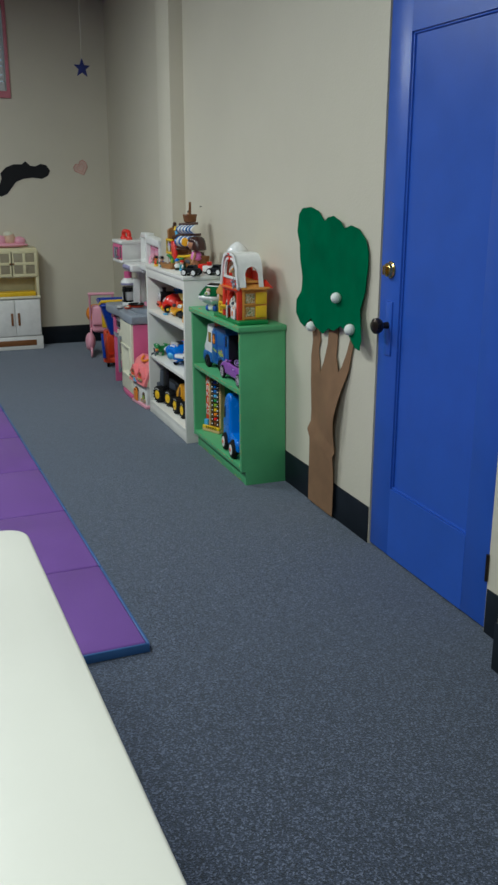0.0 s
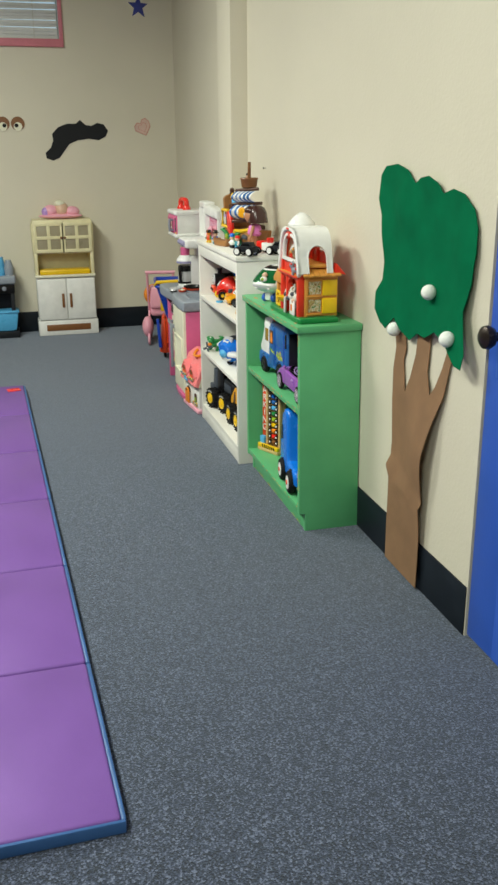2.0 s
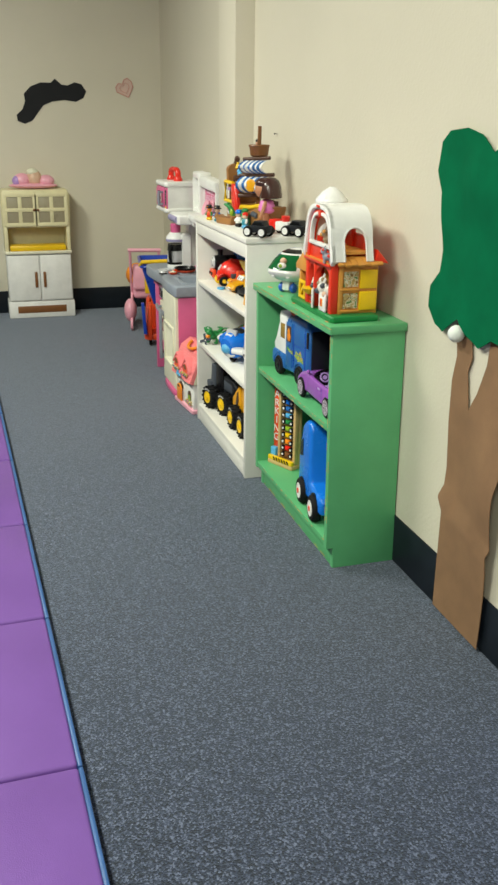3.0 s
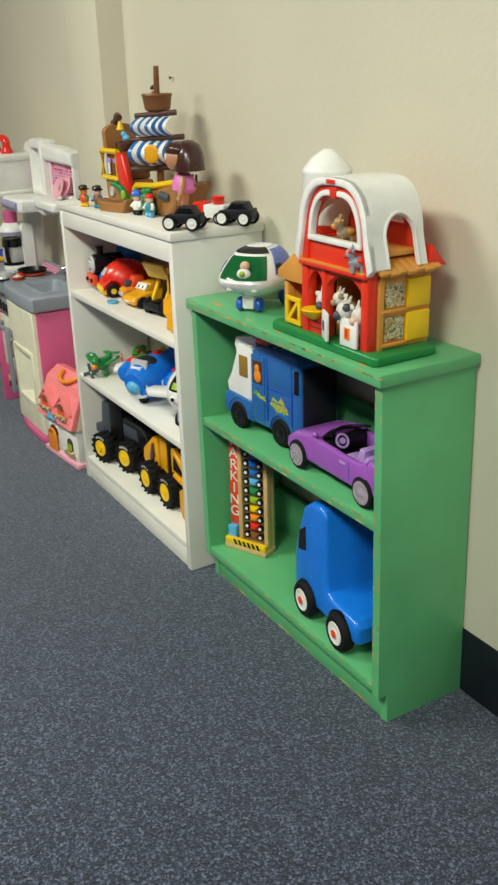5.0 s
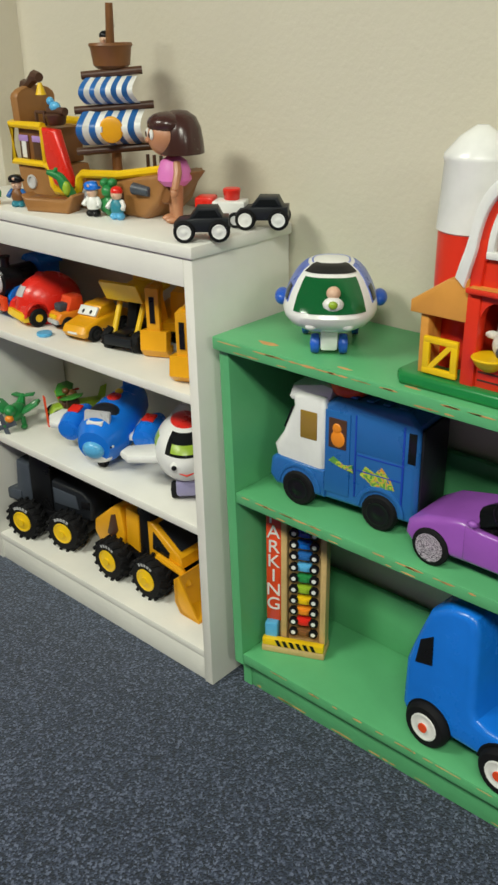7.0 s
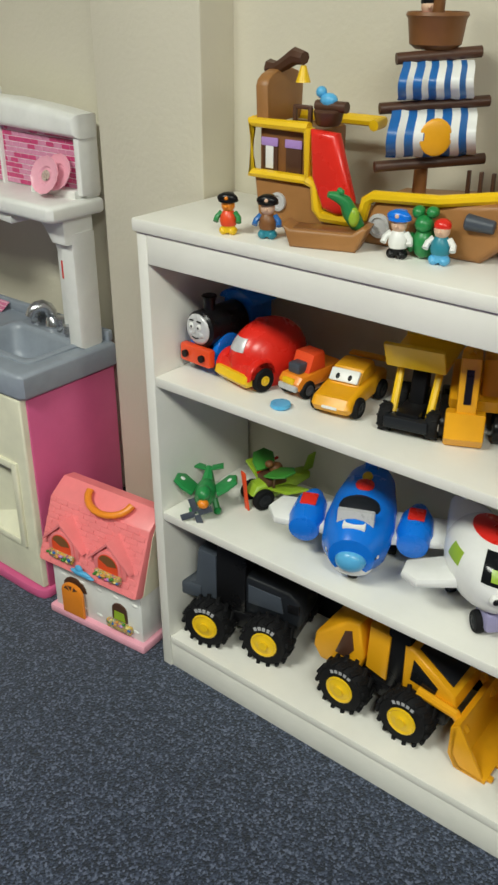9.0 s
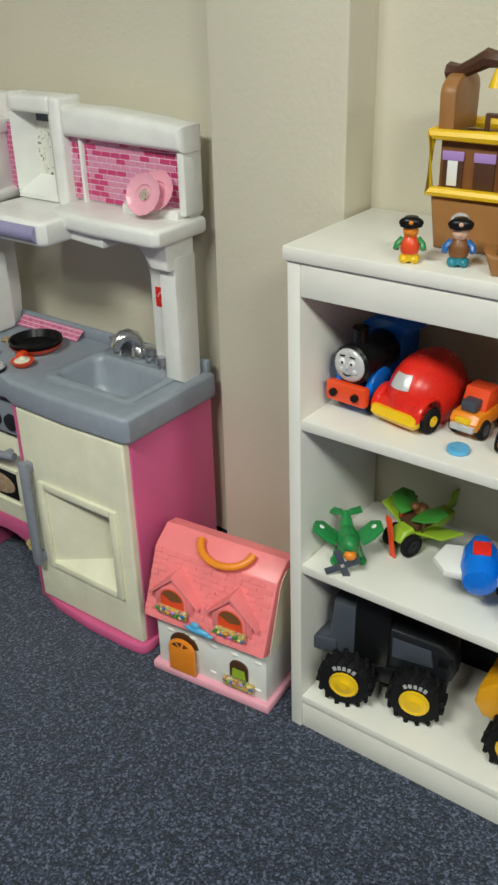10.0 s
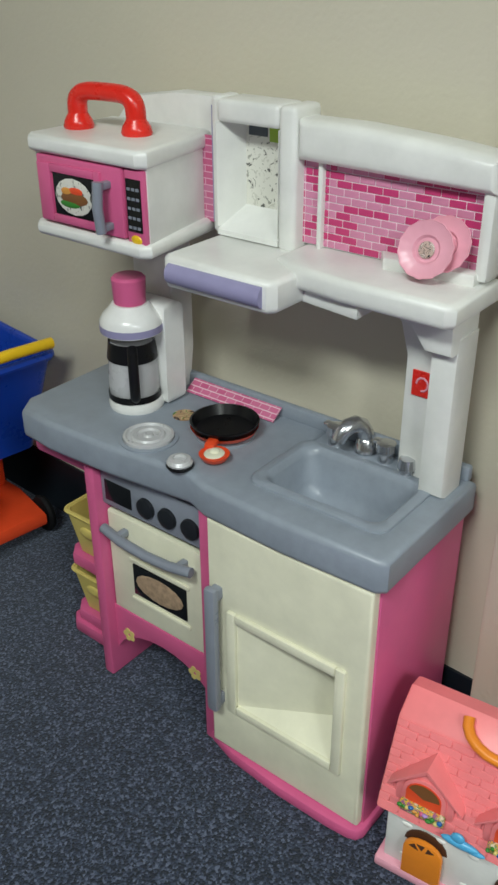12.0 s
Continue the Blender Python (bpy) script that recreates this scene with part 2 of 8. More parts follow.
    "flower": mottled("flower_print", [(0.0, (0.30, 0.12, 0.25)), (0.42, (0.75, 0.45, 0.05)), (0.52, (0.20, 0.28, 0.10)), (0.6, (0.70, 0.62, 0.45))], 130.0),
    "decal": mottled("jungle_decal", [(0.0, (0.10, 0.30, 0.06)), (0.45, (0.45, 0.55, 0.05)), (0.55, (0.65, 0.30, 0.04)), (0.62, (0.05, 0.20, 0.30))], 90.0),
    "pot_steel": plastic("pot_grey_plastic", (0.46, 0.46, 0.47), 0.25),
    "plate_print": mottled("plate_print", [(0.0, (0.03, 0.025, 0.025)), (0.38, (0.55, 0.40, 0.34)), (0.52, (0.22, 0.16, 0.15)), (0.58, (0.66, 0.55, 0.50))], 120.0),
    "pizza_disc": surface("pizza_print", (0.40, 0.28, 0.18), 0.4, var=0.3, vscale=90.0),
    "hutch_cream": plastic("hutch_cream_plastic", (0.74, 0.68, 0.42), 0.4),
    "leaf_green": plastic("leaf_green_plastic", (0.045, 0.23, 0.030), 0.38),
    "cabin_teal": plastic("teal_plastic", (0.02, 0.22, 0.30), 0.4),
    "pane_tan": plastic("tan_window_print", (0.34, 0.30, 0.20), 0.3),
    "heart_pink": surface("pale_pink_paper", (0.66, 0.47, 0.40), 0.8),
    "brick_pale": plastic("pale_pink_brick", (0.66, 0.255, 0.405), 0.3),
    "brick_rose": plastic("rose_pink_brick", (0.56, 0.050, 0.180), 0.3),
    "brick_joint": plastic("brick_joint", (0.88, 0.76, 0.81), 0.35),
    "glass": clear_stuff("window_glass", (0.95, 0.97, 0.97)),
}
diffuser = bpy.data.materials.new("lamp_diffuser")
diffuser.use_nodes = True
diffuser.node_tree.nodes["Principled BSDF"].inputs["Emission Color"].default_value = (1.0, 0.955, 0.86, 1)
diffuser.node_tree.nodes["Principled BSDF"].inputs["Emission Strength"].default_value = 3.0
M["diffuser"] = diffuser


# ---- shapes ----
class G:
    """Collects shapes into one mesh; k is the slot of the material for what is added next."""

    def __init__(self, m=None):
        self.v, self.f, self.i, self.k, self.m = [], [], [], 0, m or Matrix()

    def slot(self, k):
        self.k = k
        return self

    def at(self, m=None):
        self.m = m or Matrix()
        return self

    def add(self, vs, fs):
        n = len(self.v)
        self.v += [(self.m @ Vector(v))[:] for v in vs]
        self.f += [[n + a for a in f] for f in fs]
        self.i += [self.k] * len(fs)
        return self

    def from_bm(self, bm):
        bm.verts.index_update()
        self.add([v.co[:] for v in bm.verts], [[v.index for v in f.verts] for f in bm.faces])
        bm.free()
        return self

    def box(self, x0, x1, y0, y1, z0, z1, b=0.003, seg=2):
        vs = [(x, y, z) for x in (x0, x1) for y in (y0, y1) for z in (z0, z1)]
        fs = [(0, 1, 3, 2), (4, 6, 7, 5), (0, 4, 5, 1), (2, 3, 7, 6), (0, 2, 6, 4), (1, 5, 7, 3)]
        if b <= 0:
            return self.add(vs, fs)
        return self.bevelled(vs, fs, min(b, 0.45 * min(abs(x1 - x0), abs(y1 - y0), abs(z1 - z0))), seg)

    def bevelled(self, vs, fs, b, seg=2, only=None):
        bm = bmesh.new()
        vv = [bm.verts.new(v) for v in vs]
        for f in fs:
            bm.faces.new([vv[a] for a in f])
        bmesh.ops.recalc_face_normals(bm, faces=bm.faces)
        es = [e for e in bm.edges if only is None or only(e)]
        bmesh.ops.bevel(bm, geom=es, offset=b, segments=seg, profile=0.5, affect="EDGES", clamp_overlap=True)
        return self.from_bm(bm)

    def prism(self, pts, axis, a0, a1, b=0.0, seg=2):
        """An outline, pushed along an axis. Its points: (y, z) for x, (x, z) for y, (x, y) for z."""
        put = {"x": lambda p, a: (a, p[0], p[1]), "y": lambda p, a: (p[0], a, p[1]), "z": lambda p, a: (p[0], p[1], a)}[axis]
        n = len(pts)
        vs = [put(p, a0) for p in pts] + [put(p, a1) for p in pts]
        fs = [list(range(n)), list(range(2 * n - 1, n - 1, -1))] + [[i, n + i, n + (i + 1) % n, (i + 1) % n] for i in range(n)]
        if b <= 0:
            bm = bmesh.new()
            vv = [bm.verts.new(v) for v in vs]
            for f in fs:
                bm.faces.new([vv[a] for a in f])
            bmesh.ops.recalc_face_normals(bm, faces=bm.faces)
            return self.from_bm(bm)
        ax = "xyz".index(axis)
        return self.bevelled(vs, fs, b, seg, lambda e: abs(e.verts[0].co[ax] - e.verts[1].co[ax]) < 1e-6)

    def lathe(self, prof, c=(0, 0, 0), axis="z", seg=20, caps=True):
        """Turns a profile of (radius, height) about an axis through c."""
        turn = {"z": Matrix(), "x": Matrix.Rotation(radians(90), 4, "Y"), "y": Matrix.Rotation(radians(-90), 4, "X")}[axis]
        mm = Matrix.Translation(c) @ turn
        vs, fs, rings = [], [], []
        for r, z in prof:
            if r < 1e-6:
                rings.append([len(vs)])
                vs.append((0, 0, z))
            else:
                rings.append(list(range(len(vs), len(vs) + seg)))
                vs += [(r * math.cos(2 * math.pi * i / seg), r * math.sin(2 * math.pi * i / seg), z) for i in range(seg)]
        for a, b in zip(rings, rings[1:]):
            for i in range(seg):
                j = (i + 1) % seg
                q = [a[i % len(a)], a[j % len(a)], b[j % len(b)], b[i % len(b)]]
                q = [x for n, x in enumerate(q) if x not in q[:n]]
                if len(q) > 2:
                    fs.append(q)
        if caps and len(rings[0]) > 1:
            fs.append(rings[0][::-1])
        if caps and len(rings[-1]) > 1:
            fs.append(rings[-1])
        return self.add([(mm @ Vector(v))[:] for v in vs], fs)

    def cyl(self, c, r, h, axis="z", r2=None, b=0.0, seg=20):
        r2 = r if r2 is None else r2
        if b:
            prof = [(r - b, 0), (r, b), (r2, h - b), (r2 - b, h)]
        else:
            prof = [(r, 0), (r2, h)]
        return self.lathe(prof, c, axis, seg)

    def ball(self, c, rx, ry=None, rz=None, u=16, v=10):
        ry, rz = ry or rx, rz or rx
        prof = [(math.sin(math.pi * i / v), -math.cos(math.pi * i / v)) for i in range(v + 1)]
        keep = self.m
        self.m = keep @ Matrix.Translation(c) @ Matrix.Diagonal((rx, ry, rz, 1))
        self.lathe([(0 if i in (0, v) else p[0], p[1]) for i, p in enumerate(prof)], seg=u)
        self.m = keep
        return self

    def tube(self, pts, r, seg=8, closed=False, flat=1.0):
        P = [Vector(p) for p in pts]
        n = len(P)
        rs = r if isinstance(r, (list, tuple)) else [r] * n
        vs, fs, up = [], [], None
        for i in range(n):
            a, b = (P[i - 1], P[(i + 1) % n]) if closed else (P[max(i - 1, 0)], P[min(i + 1, n - 1)])
            d = (b - a).normalized()
            if up is None:
                up = Vector((0, 0, 1)) if abs(d.z) < 0.9 else Vector((1, 0, 0))
            side = d.cross(up).normalized()
            up = side.cross(d).normalized()
            vs += [(P[i] + rs[i] * (math.cos(t) * side + flat * math.sin(t) * up))[:] for t in (2 * math.pi * j / seg for j in range(seg))]
        for i in range(n if closed else n - 1):
            k = (i + 1) % n
            fs += [[i * seg + j, i * seg + (j + 1) % seg, k * seg + (j + 1) % seg, k * seg + j] for j in range(seg)]
        if not closed:
            fs += [list(range(seg))[::-1], list(range((n - 1) * seg, n * seg))]
        return self.add(vs, fs)


def arc(cx, cz, r, a0, a1, n=10, rz=None):
    rz = r if rz is None else rz
    return [(cx + r * math.cos(radians(a0 + (a1 - a0) * i / n)), cz + rz * math.sin(radians(a0 + (a1 - a0) * i / n))) for i in range(n + 1)]


def round_ring(x0, x1, y0, y1, r, z, n=6):
    """A rounded rectangle as a ring of points at height z."""
    out = []
    for cx, cy, t0 in ((x1 - r, y1 - r, 0), (x0 + r, y1 - r, 90), (x0 + r, y0 + r, 180), (x1 - r, y0 + r, 270)):
        out += [(cx + r * math.cos(radians(t0 + 90 * q / n)), cy + r * math.sin(radians(t0 + 90 * q / n)), z) for q in range(n + 1)]
    return out


def tub(g, low, high, h, wall, r=0.012):
    """An open tapered box: low and high are its plan (x0, x1, y0, y1) at foot and rim."""
    def grown(p, d):
        return (p[0] + d, p[1] - d, p[2] + d, p[3] - d)
    loops = [round_ring(*low, r, 0), round_ring(*high, r, h), round_ring(*grown(high, wall), r, h), round_ring(*grown(low, wall), r, wall)]
    n = len(loops[0])
    fs = [[a * n + i, a * n + (i + 1) % n, (a + 1) * n + (i + 1) % n, (a + 1) * n + i] for a in range(3) for i in range(n)]
    return g.add([p for loop in loops for p in loop], fs + [[i for i in range(n)][::-1], [3 * n + i for i in range(n)]])


def mesh_of(name, g, mats, smooth=38):
    me = bpy.data.meshes.new(name)
    me.from_pydata(g.v, [], g.f)
    for m in mats if isinstance(mats, (list, tuple)) else [mats]:
        me.materials.append(M[m])
    me.polygons.foreach_set("material_index", g.i)
    me.polygons.foreach_set("use_smooth", [True] * len(g.f))
    me.set_sharp_from_angle(angle=radians(smooth))
    me.update()
    return me


def part(name, g, mats, parent=None, label=""):
    """One mesh under a thing or a part; its places are in the thing's own axes."""
    ob = new(name, mesh_of(name, g, mats))
    if parent:
        ob.parent = parent
    return tagged(ob, label)


def thing(name, m, label, category, group=""):
    ob = new(name)
    ob.empty_display_size = 0.05
    ob.matrix_world = m
    return tagged(ob, label, category, group)


def single(name, g, mats, m, label, category, group=""):
    ob = new(name, mesh_of(name, g, mats))
    ob.matrix_world = m
    return tagged(ob, label, category, group)


def setting(name, g, mats, label="", category=""):
    ob = new(name, mesh_of(name, g, mats))
    return tagged(ob, label, category, kind="structure")


# ---- setting ----
WX, FX, NY, WEST, SOUTH = 1.690, 1.82, 8.0, -5.2, -2.2    # shelf wall, set-back wall, end wall, and the unseen sides (WEST far off for less bounce)
COL = (1.607, 5.418, 5.678)                                # column: front face, near and far edge
D0, D1, DTOP = 2.266, 3.040, 2.05                          # door opening
BH = 0.152                                                 # height of the rubber base

setting("floor", G().box(WEST - 0.2, 2.1, SOUTH - 0.2, NY + 0.2, -0.12, 0.0, 0), "carpet", "slate blue flecked loop carpet floor", "floor")
setting("ceiling", G().box(WEST - 0.2, 2.1, SOUTH - 0.2, NY + 0.2, CEIL, CEIL + 0.1, 0), "ceiling", "plain ceiling, greyed to cut bounced light", "ceiling")
g = G()
g.box(WX, 2.1, D1, COL[1], 0, CEIL, 0)
g.box(WX, 2.1, 2.058, D0, 0, CEIL, 0)
g.box(WX, 2.1, D0, D1, DTOP, CEIL, 0)
g.box(1.578, 2.1, SOUTH, 2.058, 0, CEIL, 0.004)
setting("wall_east", g, "wall", "cream painted plaster wall with light orange-peel relief", "wall")
setting("wall_east_far", G().prism([(WX, COL[2]), (2.1, COL[2]), (2.1, NY), (FX, NY)], "z", 0, CEIL), "wall", "cream painted plaster wall behind the play kitchen", "wall")
setting("column", G().box(COL[0], 2.1, COL[1], COL[2], 0, CEIL, 0.006), "wall", "cream painted plaster column standing out of the wall", "column")
W0, W1, WZ0, WZ1 = -0.25, 1.008, 2.062, 2.70
g = G()
g.box(WEST, W0, NY, NY + 0.2, 0, CEIL, 0)
g.box(W1, FX, NY, NY + 0.2, 0, CEIL, 0)
g.box(W0, W1, NY, NY + 0.2, 0, WZ0, 0)
g.box(W0, W1, NY, NY + 0.2, WZ1, CEIL, 0)
setting("wall_north", g, "wall", "cream painted end wall with paper cut-outs", "wall")
# Walls out of view, added to close the room; dark to hold fill down.
setting("wall_west", G().box(WEST - 0.2, WEST, SOUTH, NY, 0, CEIL, 0), "panelling", "unseen wall, coloured dark to cut bounced light", "wall")
setting("wall_south", G().box(WEST - 0.2, 2.1, SOUTH - 0.2, SOUTH, 0, CEIL, 0), "panelling", "unseen wall, coloured dark to cut bounced light", "wall")


def base_strip(x0, x1, y0, y1):
    setting("baseboard", G().box(x0, x1, y0, y1, 0, BH, 0.002), "base", "black rubber wall base", "baseboard")


base_strip(WX - 0.005, WX, D1 + 0.004, COL[1] - 0.005)
base_strip(WX - 0.005, WX, 2.063, D0 - 0.006)
base_strip(1.573, 1.578, SOUTH, 2.064)
base_strip(COL[0] - 0.005, COL[0], COL[1] - 0.005, COL[2])
base_strip(COL[0], WX, COL[1] - 0.005, COL[1])
setting("baseboard", G().prism([(WX - 0.005, COL[2]), (WX, COL[2]), (FX, NY - 0.005), (FX - 0.005, NY - 0.005)], "z", 0, BH), "base", "black rubber wall base", "baseboard")
base_strip(WEST, FX, NY - 0.005, NY)

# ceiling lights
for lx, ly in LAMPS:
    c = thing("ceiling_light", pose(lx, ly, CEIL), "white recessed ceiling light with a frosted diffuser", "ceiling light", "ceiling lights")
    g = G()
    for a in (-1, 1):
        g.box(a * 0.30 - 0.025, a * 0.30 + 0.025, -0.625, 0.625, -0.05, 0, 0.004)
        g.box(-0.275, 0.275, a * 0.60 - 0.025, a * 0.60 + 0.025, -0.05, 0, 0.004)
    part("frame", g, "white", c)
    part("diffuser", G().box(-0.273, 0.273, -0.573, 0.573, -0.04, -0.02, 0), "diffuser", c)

# door
door = thing("door_1", pose(WX, (D0 + D1) / 2, 0), "closed bright blue painted wooden door with one long panel", "door")
tagged(door, kind="structure")
h = (D1 - D0) / 2 - 0.006
py0, py1, pz0, pz1 = -0.248, 0.245, 0.276, 1.858
g = G()
g.box(0.004, 0.044, py1, h, 0.008, DTOP - 0.005, 0.002).box(0.004, 0.044, -h, py0, 0.008, DTOP - 0.005, 0.002)
g.box(0.004, 0.044, py0, py1, 0.008, pz0, 0.0).box(0.004, 0.044, py0, py1, pz1, DTOP - 0.005, 0.0)
part("door_leaf", g, "door", door)
part("door_panel", G().prism([(py0, pz0), (py1, pz0), (py1, pz1), (py0, pz1)], "x", 0.017, 0.036, 0.0), "door", door)
g = G()
for y0, y1, z0, z1 in ((py0, py0 + 0.008, pz0, pz1), (py1 - 0.008, py1, pz0, pz1), (py0, py1, pz0, pz0 + 0.008), (py0, py1, pz1 - 0.008, pz1)):
    g.box(0.010, 0.018, y0, y1, z0, z1, 0.003)
part("panel_moulding", g, "door", door)
# Near-black sheet behind the leaf stands in for shade in the gaps.
g = G()
g.box(0.046, 0.06, -h - 0.02, h + 0.02, 0, DTOP + 0.02, 0)
part("gap_shade_sheet", g, "dark_gap", door)
ky = 0.308
part("knob_plate", G().box(-0.002, 0.006, ky - 0.024, ky + 0.024, 0.775, 0.972, 0.003), "door", door, "blue painted escutcheon plate")
knob = part("door_knob", G(pose(-0.002, ky, 0.885, 0, -90, 0)).lathe([(0.013, 0), (0.011, 0.022), (0.024, 0.03), (0.030, 0.043), (0.028, 0.054), (0.017, 0.062), (0, 0.064)]), "bronze", door, "dark bronze round knob")
lock = part("deadbolt", G(pose(0.003, ky, 1.084, 0, -90, 0)).lathe([(0.030, 0), (0.030, 0.004), (0.025, 0.008), (0.024, 0.018), (0.02, 0.022), (0, 0.023)]), "brass", door, "polished brass deadbolt")
part("thumb_turn", G().box(-0.032, -0.018, ky - 0.006, ky + 0.006, 1.067, 1.101, 0.004), "brass", lock)
for hz in (0.22, 1.05, 1.84):
    part("hinge", G().cyl((-0.004, -h - 0.004, hz - 0.045), 0.006, 0.09, seg=10), "bronze", door)

# window with blind in the end wall
win = thing("window_1", pose((W0 + W1) / 2, NY, WZ0), "high window with a pink painted frame", "window")
tagged(win, kind="structure")
wh, wt = (W1 - W0) / 2, WZ1 - WZ0
g = G()
g.box(-wh - 0.028, wh + 0.028, -0.022, 0.0, -0.052, 0.0, 0.003)
part("window_sill", g, "pink_trim", win)
for a in (-1, 1):
    part("window_frame", G().box(a * (wh + 0.014) - 0.014, a * (wh + 0.014) + 0.014, -0.018, 0.0, 0.0, wt + 0.03, 0.003), "pink_trim", win)
part("window_frame", G().box(-wh, wh, -0.018, 0.0, wt, wt + 0.03, 0.003), "pink_trim", win)
pane = part("pane", G().box(-wh, wh, 0.14, 0.146, 0, wt, 0), "glass", win)
pane.visible_shadow = False
blind = thing("window_blind", pose((W0 + W1) / 2, NY + 0.03, WZ0), "closed white horizontal slat blind, slightly crooked", "blind")
rnd = random.Random(5)
for i in range(27):
    z = 0.022 + i * 0.0225
    slat = G(pose(0, 0, z, 62 + rnd.uniform(-9, 9), rnd.uniform(-0.5, 0.5), 0)).box(-wh + 0.008, wh - 0.008, -0.0125, 0.0125, -0.0006, 0.0006, 0)
    part("slat", slat, "blind", blind)
part("bottom_rail", G().box(-wh + 0.006, wh - 0.006, -0.012, 0.012, 0.0, 0.014, 0.003), "blind", blind)
part("head_rail", G().box(-wh + 0.006, wh - 0.006, -0.02, 0.02, wt - 0.03, wt - 0.002, 0.003), "blind", blind)
for a in (-0.35, 0.46):
    part("cord", G().tube([(a, -0.014, 0.01), (a, -0.014, wt - 0.03)], 0.0016, 6), "string", blind)

# ---- floor mat and table ----
mat_root = thing("folding_mat", pose(0.657, 2.524, 0, 0, 0, 1.55), "purple vinyl folding exercise mat with blue edge lying on the carpet", "mat")
PW = 0.614
for i in range(6):
    p = part("panel", G().box(-1.22, -0.012, i * PW + 0.003, (i + 1) * PW - 0.003, 0.001, 0.034, 0.009, 3), "mat", mat_root)
    part("edge_band", G().box(-0.013, -0.002, i * PW + 0.002, (i + 1) * PW - 0.002, 0.001, 0.031, 0.004), "mat_edge", p)
part("edge_band", G().box(-1.22, -0.004, -0.006, 0.003, 0.001, 0.031, 0.003), "mat_edge", mat_root)
for i in range(1, 6):
    part("seam", G().box(-1.22, -0.004, i * PW - 0.0035, i * PW + 0.0035, 0.001, 0.022, 0), "mat_seam", mat_root)
single("hook_patch", G().box(-0.035, 0.035, -0.03, 0.03, 0, 0.003, 0.001), "red", pose(0.49, 6.10, 0.034, 0, 0, 12), "small red patch lying on the purple mat", "patch")

table = thing("folding_table", pose(-0.1225, 1.165, 0, 0, 0, 1.2), "white laminate table with rounded corners", "table")
r = 0.05
out = arc(0.38 - r, 0.74 - r, r, 0, 90, 6) + arc(-0.38 + r, 0.74 - r, r, 90, 180, 6) + arc(-0.38 + r, -0.74 + r, r, 180, 270, 6) + arc(0.38 - r, -0.74 + r, r, 270, 360, 6)
part("tabletop", G().prism(out, "z", 0.668, 0.70, 0.008, 3), "table_top", table)
for a in (-1, 1):
    for b in (-1, 1):
        part("leg", G().tube([(a * 0.29, b * 0.60, 0.0), (a * 0.29, b * 0.60, 0.67)], 0.0125, 10), "slate", table)

# ---- paper tree on the wall ----
tree = thing("paper_tree", pose(WX, 3.455, 0), "felt and brown paper tree with three white pompoms on the wall", "wall decoration")
crown = ([(0.262, 1.285), (0.225, 1.312), (0.150, 1.320), (0.085, 1.305), (0.035, 1.268), (-0.010, 1.285), (-0.065, 1.292), (-0.110, 1.275), (-0.135, 1.248),
          (-0.185, 1.262), (-0.245, 1.252), (-0.300, 1.215), (-0.322, 1.17), (-0.328, 1.11), (-0.318, 1.03), (-0.302, 0.955), (-0.325, 0.905), (-0.360, 0.85), (-0.355, 0.812)]
         + [(-0.318, 0.815), (-0.262, 0.85), (-0.160, 0.872), (-0.105, 0.845), (-0.045, 0.845), (0.01, 0.812), (0.060, 0.835), (0.100, 0.866), (0.13, 0.848), (0.18, 0.815), (0.216, 0.828),
            (0.240, 0.87), (0.246, 0.925), (0.222, 0.965), (0.220, 1.02), (0.230, 1.10), (0.238, 1.165), (0.268, 1.215)])


def bent_sheet(g, pts, x_of, cells=0.03):
    """A thin sheet with an outline in y and z that stands off the wall by x_of(y, z)."""
    bm = bmesh.new()
    f = bm.faces.new([bm.verts.new((0, *p)) for p in pts])
    lo = [min(p[i] for p in pts) for i in (0, 1)]
    hi = [max(p[i] for p in pts) for i in (0, 1)]
    for i in (0, 1):
        axis = Vector((0, 1, 0)) if i == 0 else Vector((0, 0, 1))
        a = lo[i] + cells
        while a < hi[i]:
            bmesh.ops.bisect_plane(bm, geom=bm.verts[:] + bm.edges[:] + bm.faces[:], plane_co=axis * a, plane_no=axis)
            a += cells
    for v in bm.verts:
        v.co.x = -x_of(v.co.y, v.co.z)
    res = bmesh.ops.extrude_face_region(bm, geom=bm.faces[:])
    for v in res["geom"]:
        if isinstance(v, bmesh.types.BMVert):
            v.co.x += 0.0018
    bmesh.ops.recalc_face_normals(bm, faces=bm.faces)
    return g.from_bm(bm)


def crown_lift(y, z):
    low = max(0.0, min(1.0, (1.0 - z) / 0.2))
    return 0.010 + 0.012 * noise.noise((y * 5, z * 5, 1.0)) ** 2 * 4 + 0.019 * low * max(0.0, -y - 0.02) / 0.2 + 0.008 * low


crown = [(y * 1.075, z - 0.037) for y, z in crown]
part("crown", bent_sheet(G(), crown, crown_lift), "felt_green", tree, "dark green felt crown")


def trunk_lift(y, z):
    return 0.007 + 0.035 * math.exp(-((z - 0.44) / 0.16) ** 2) * max(0.0, min(1.0, (0.06 - y) / 0.16)) + (0.014 if z < 0.325 + 0.2 * y else 0.0)


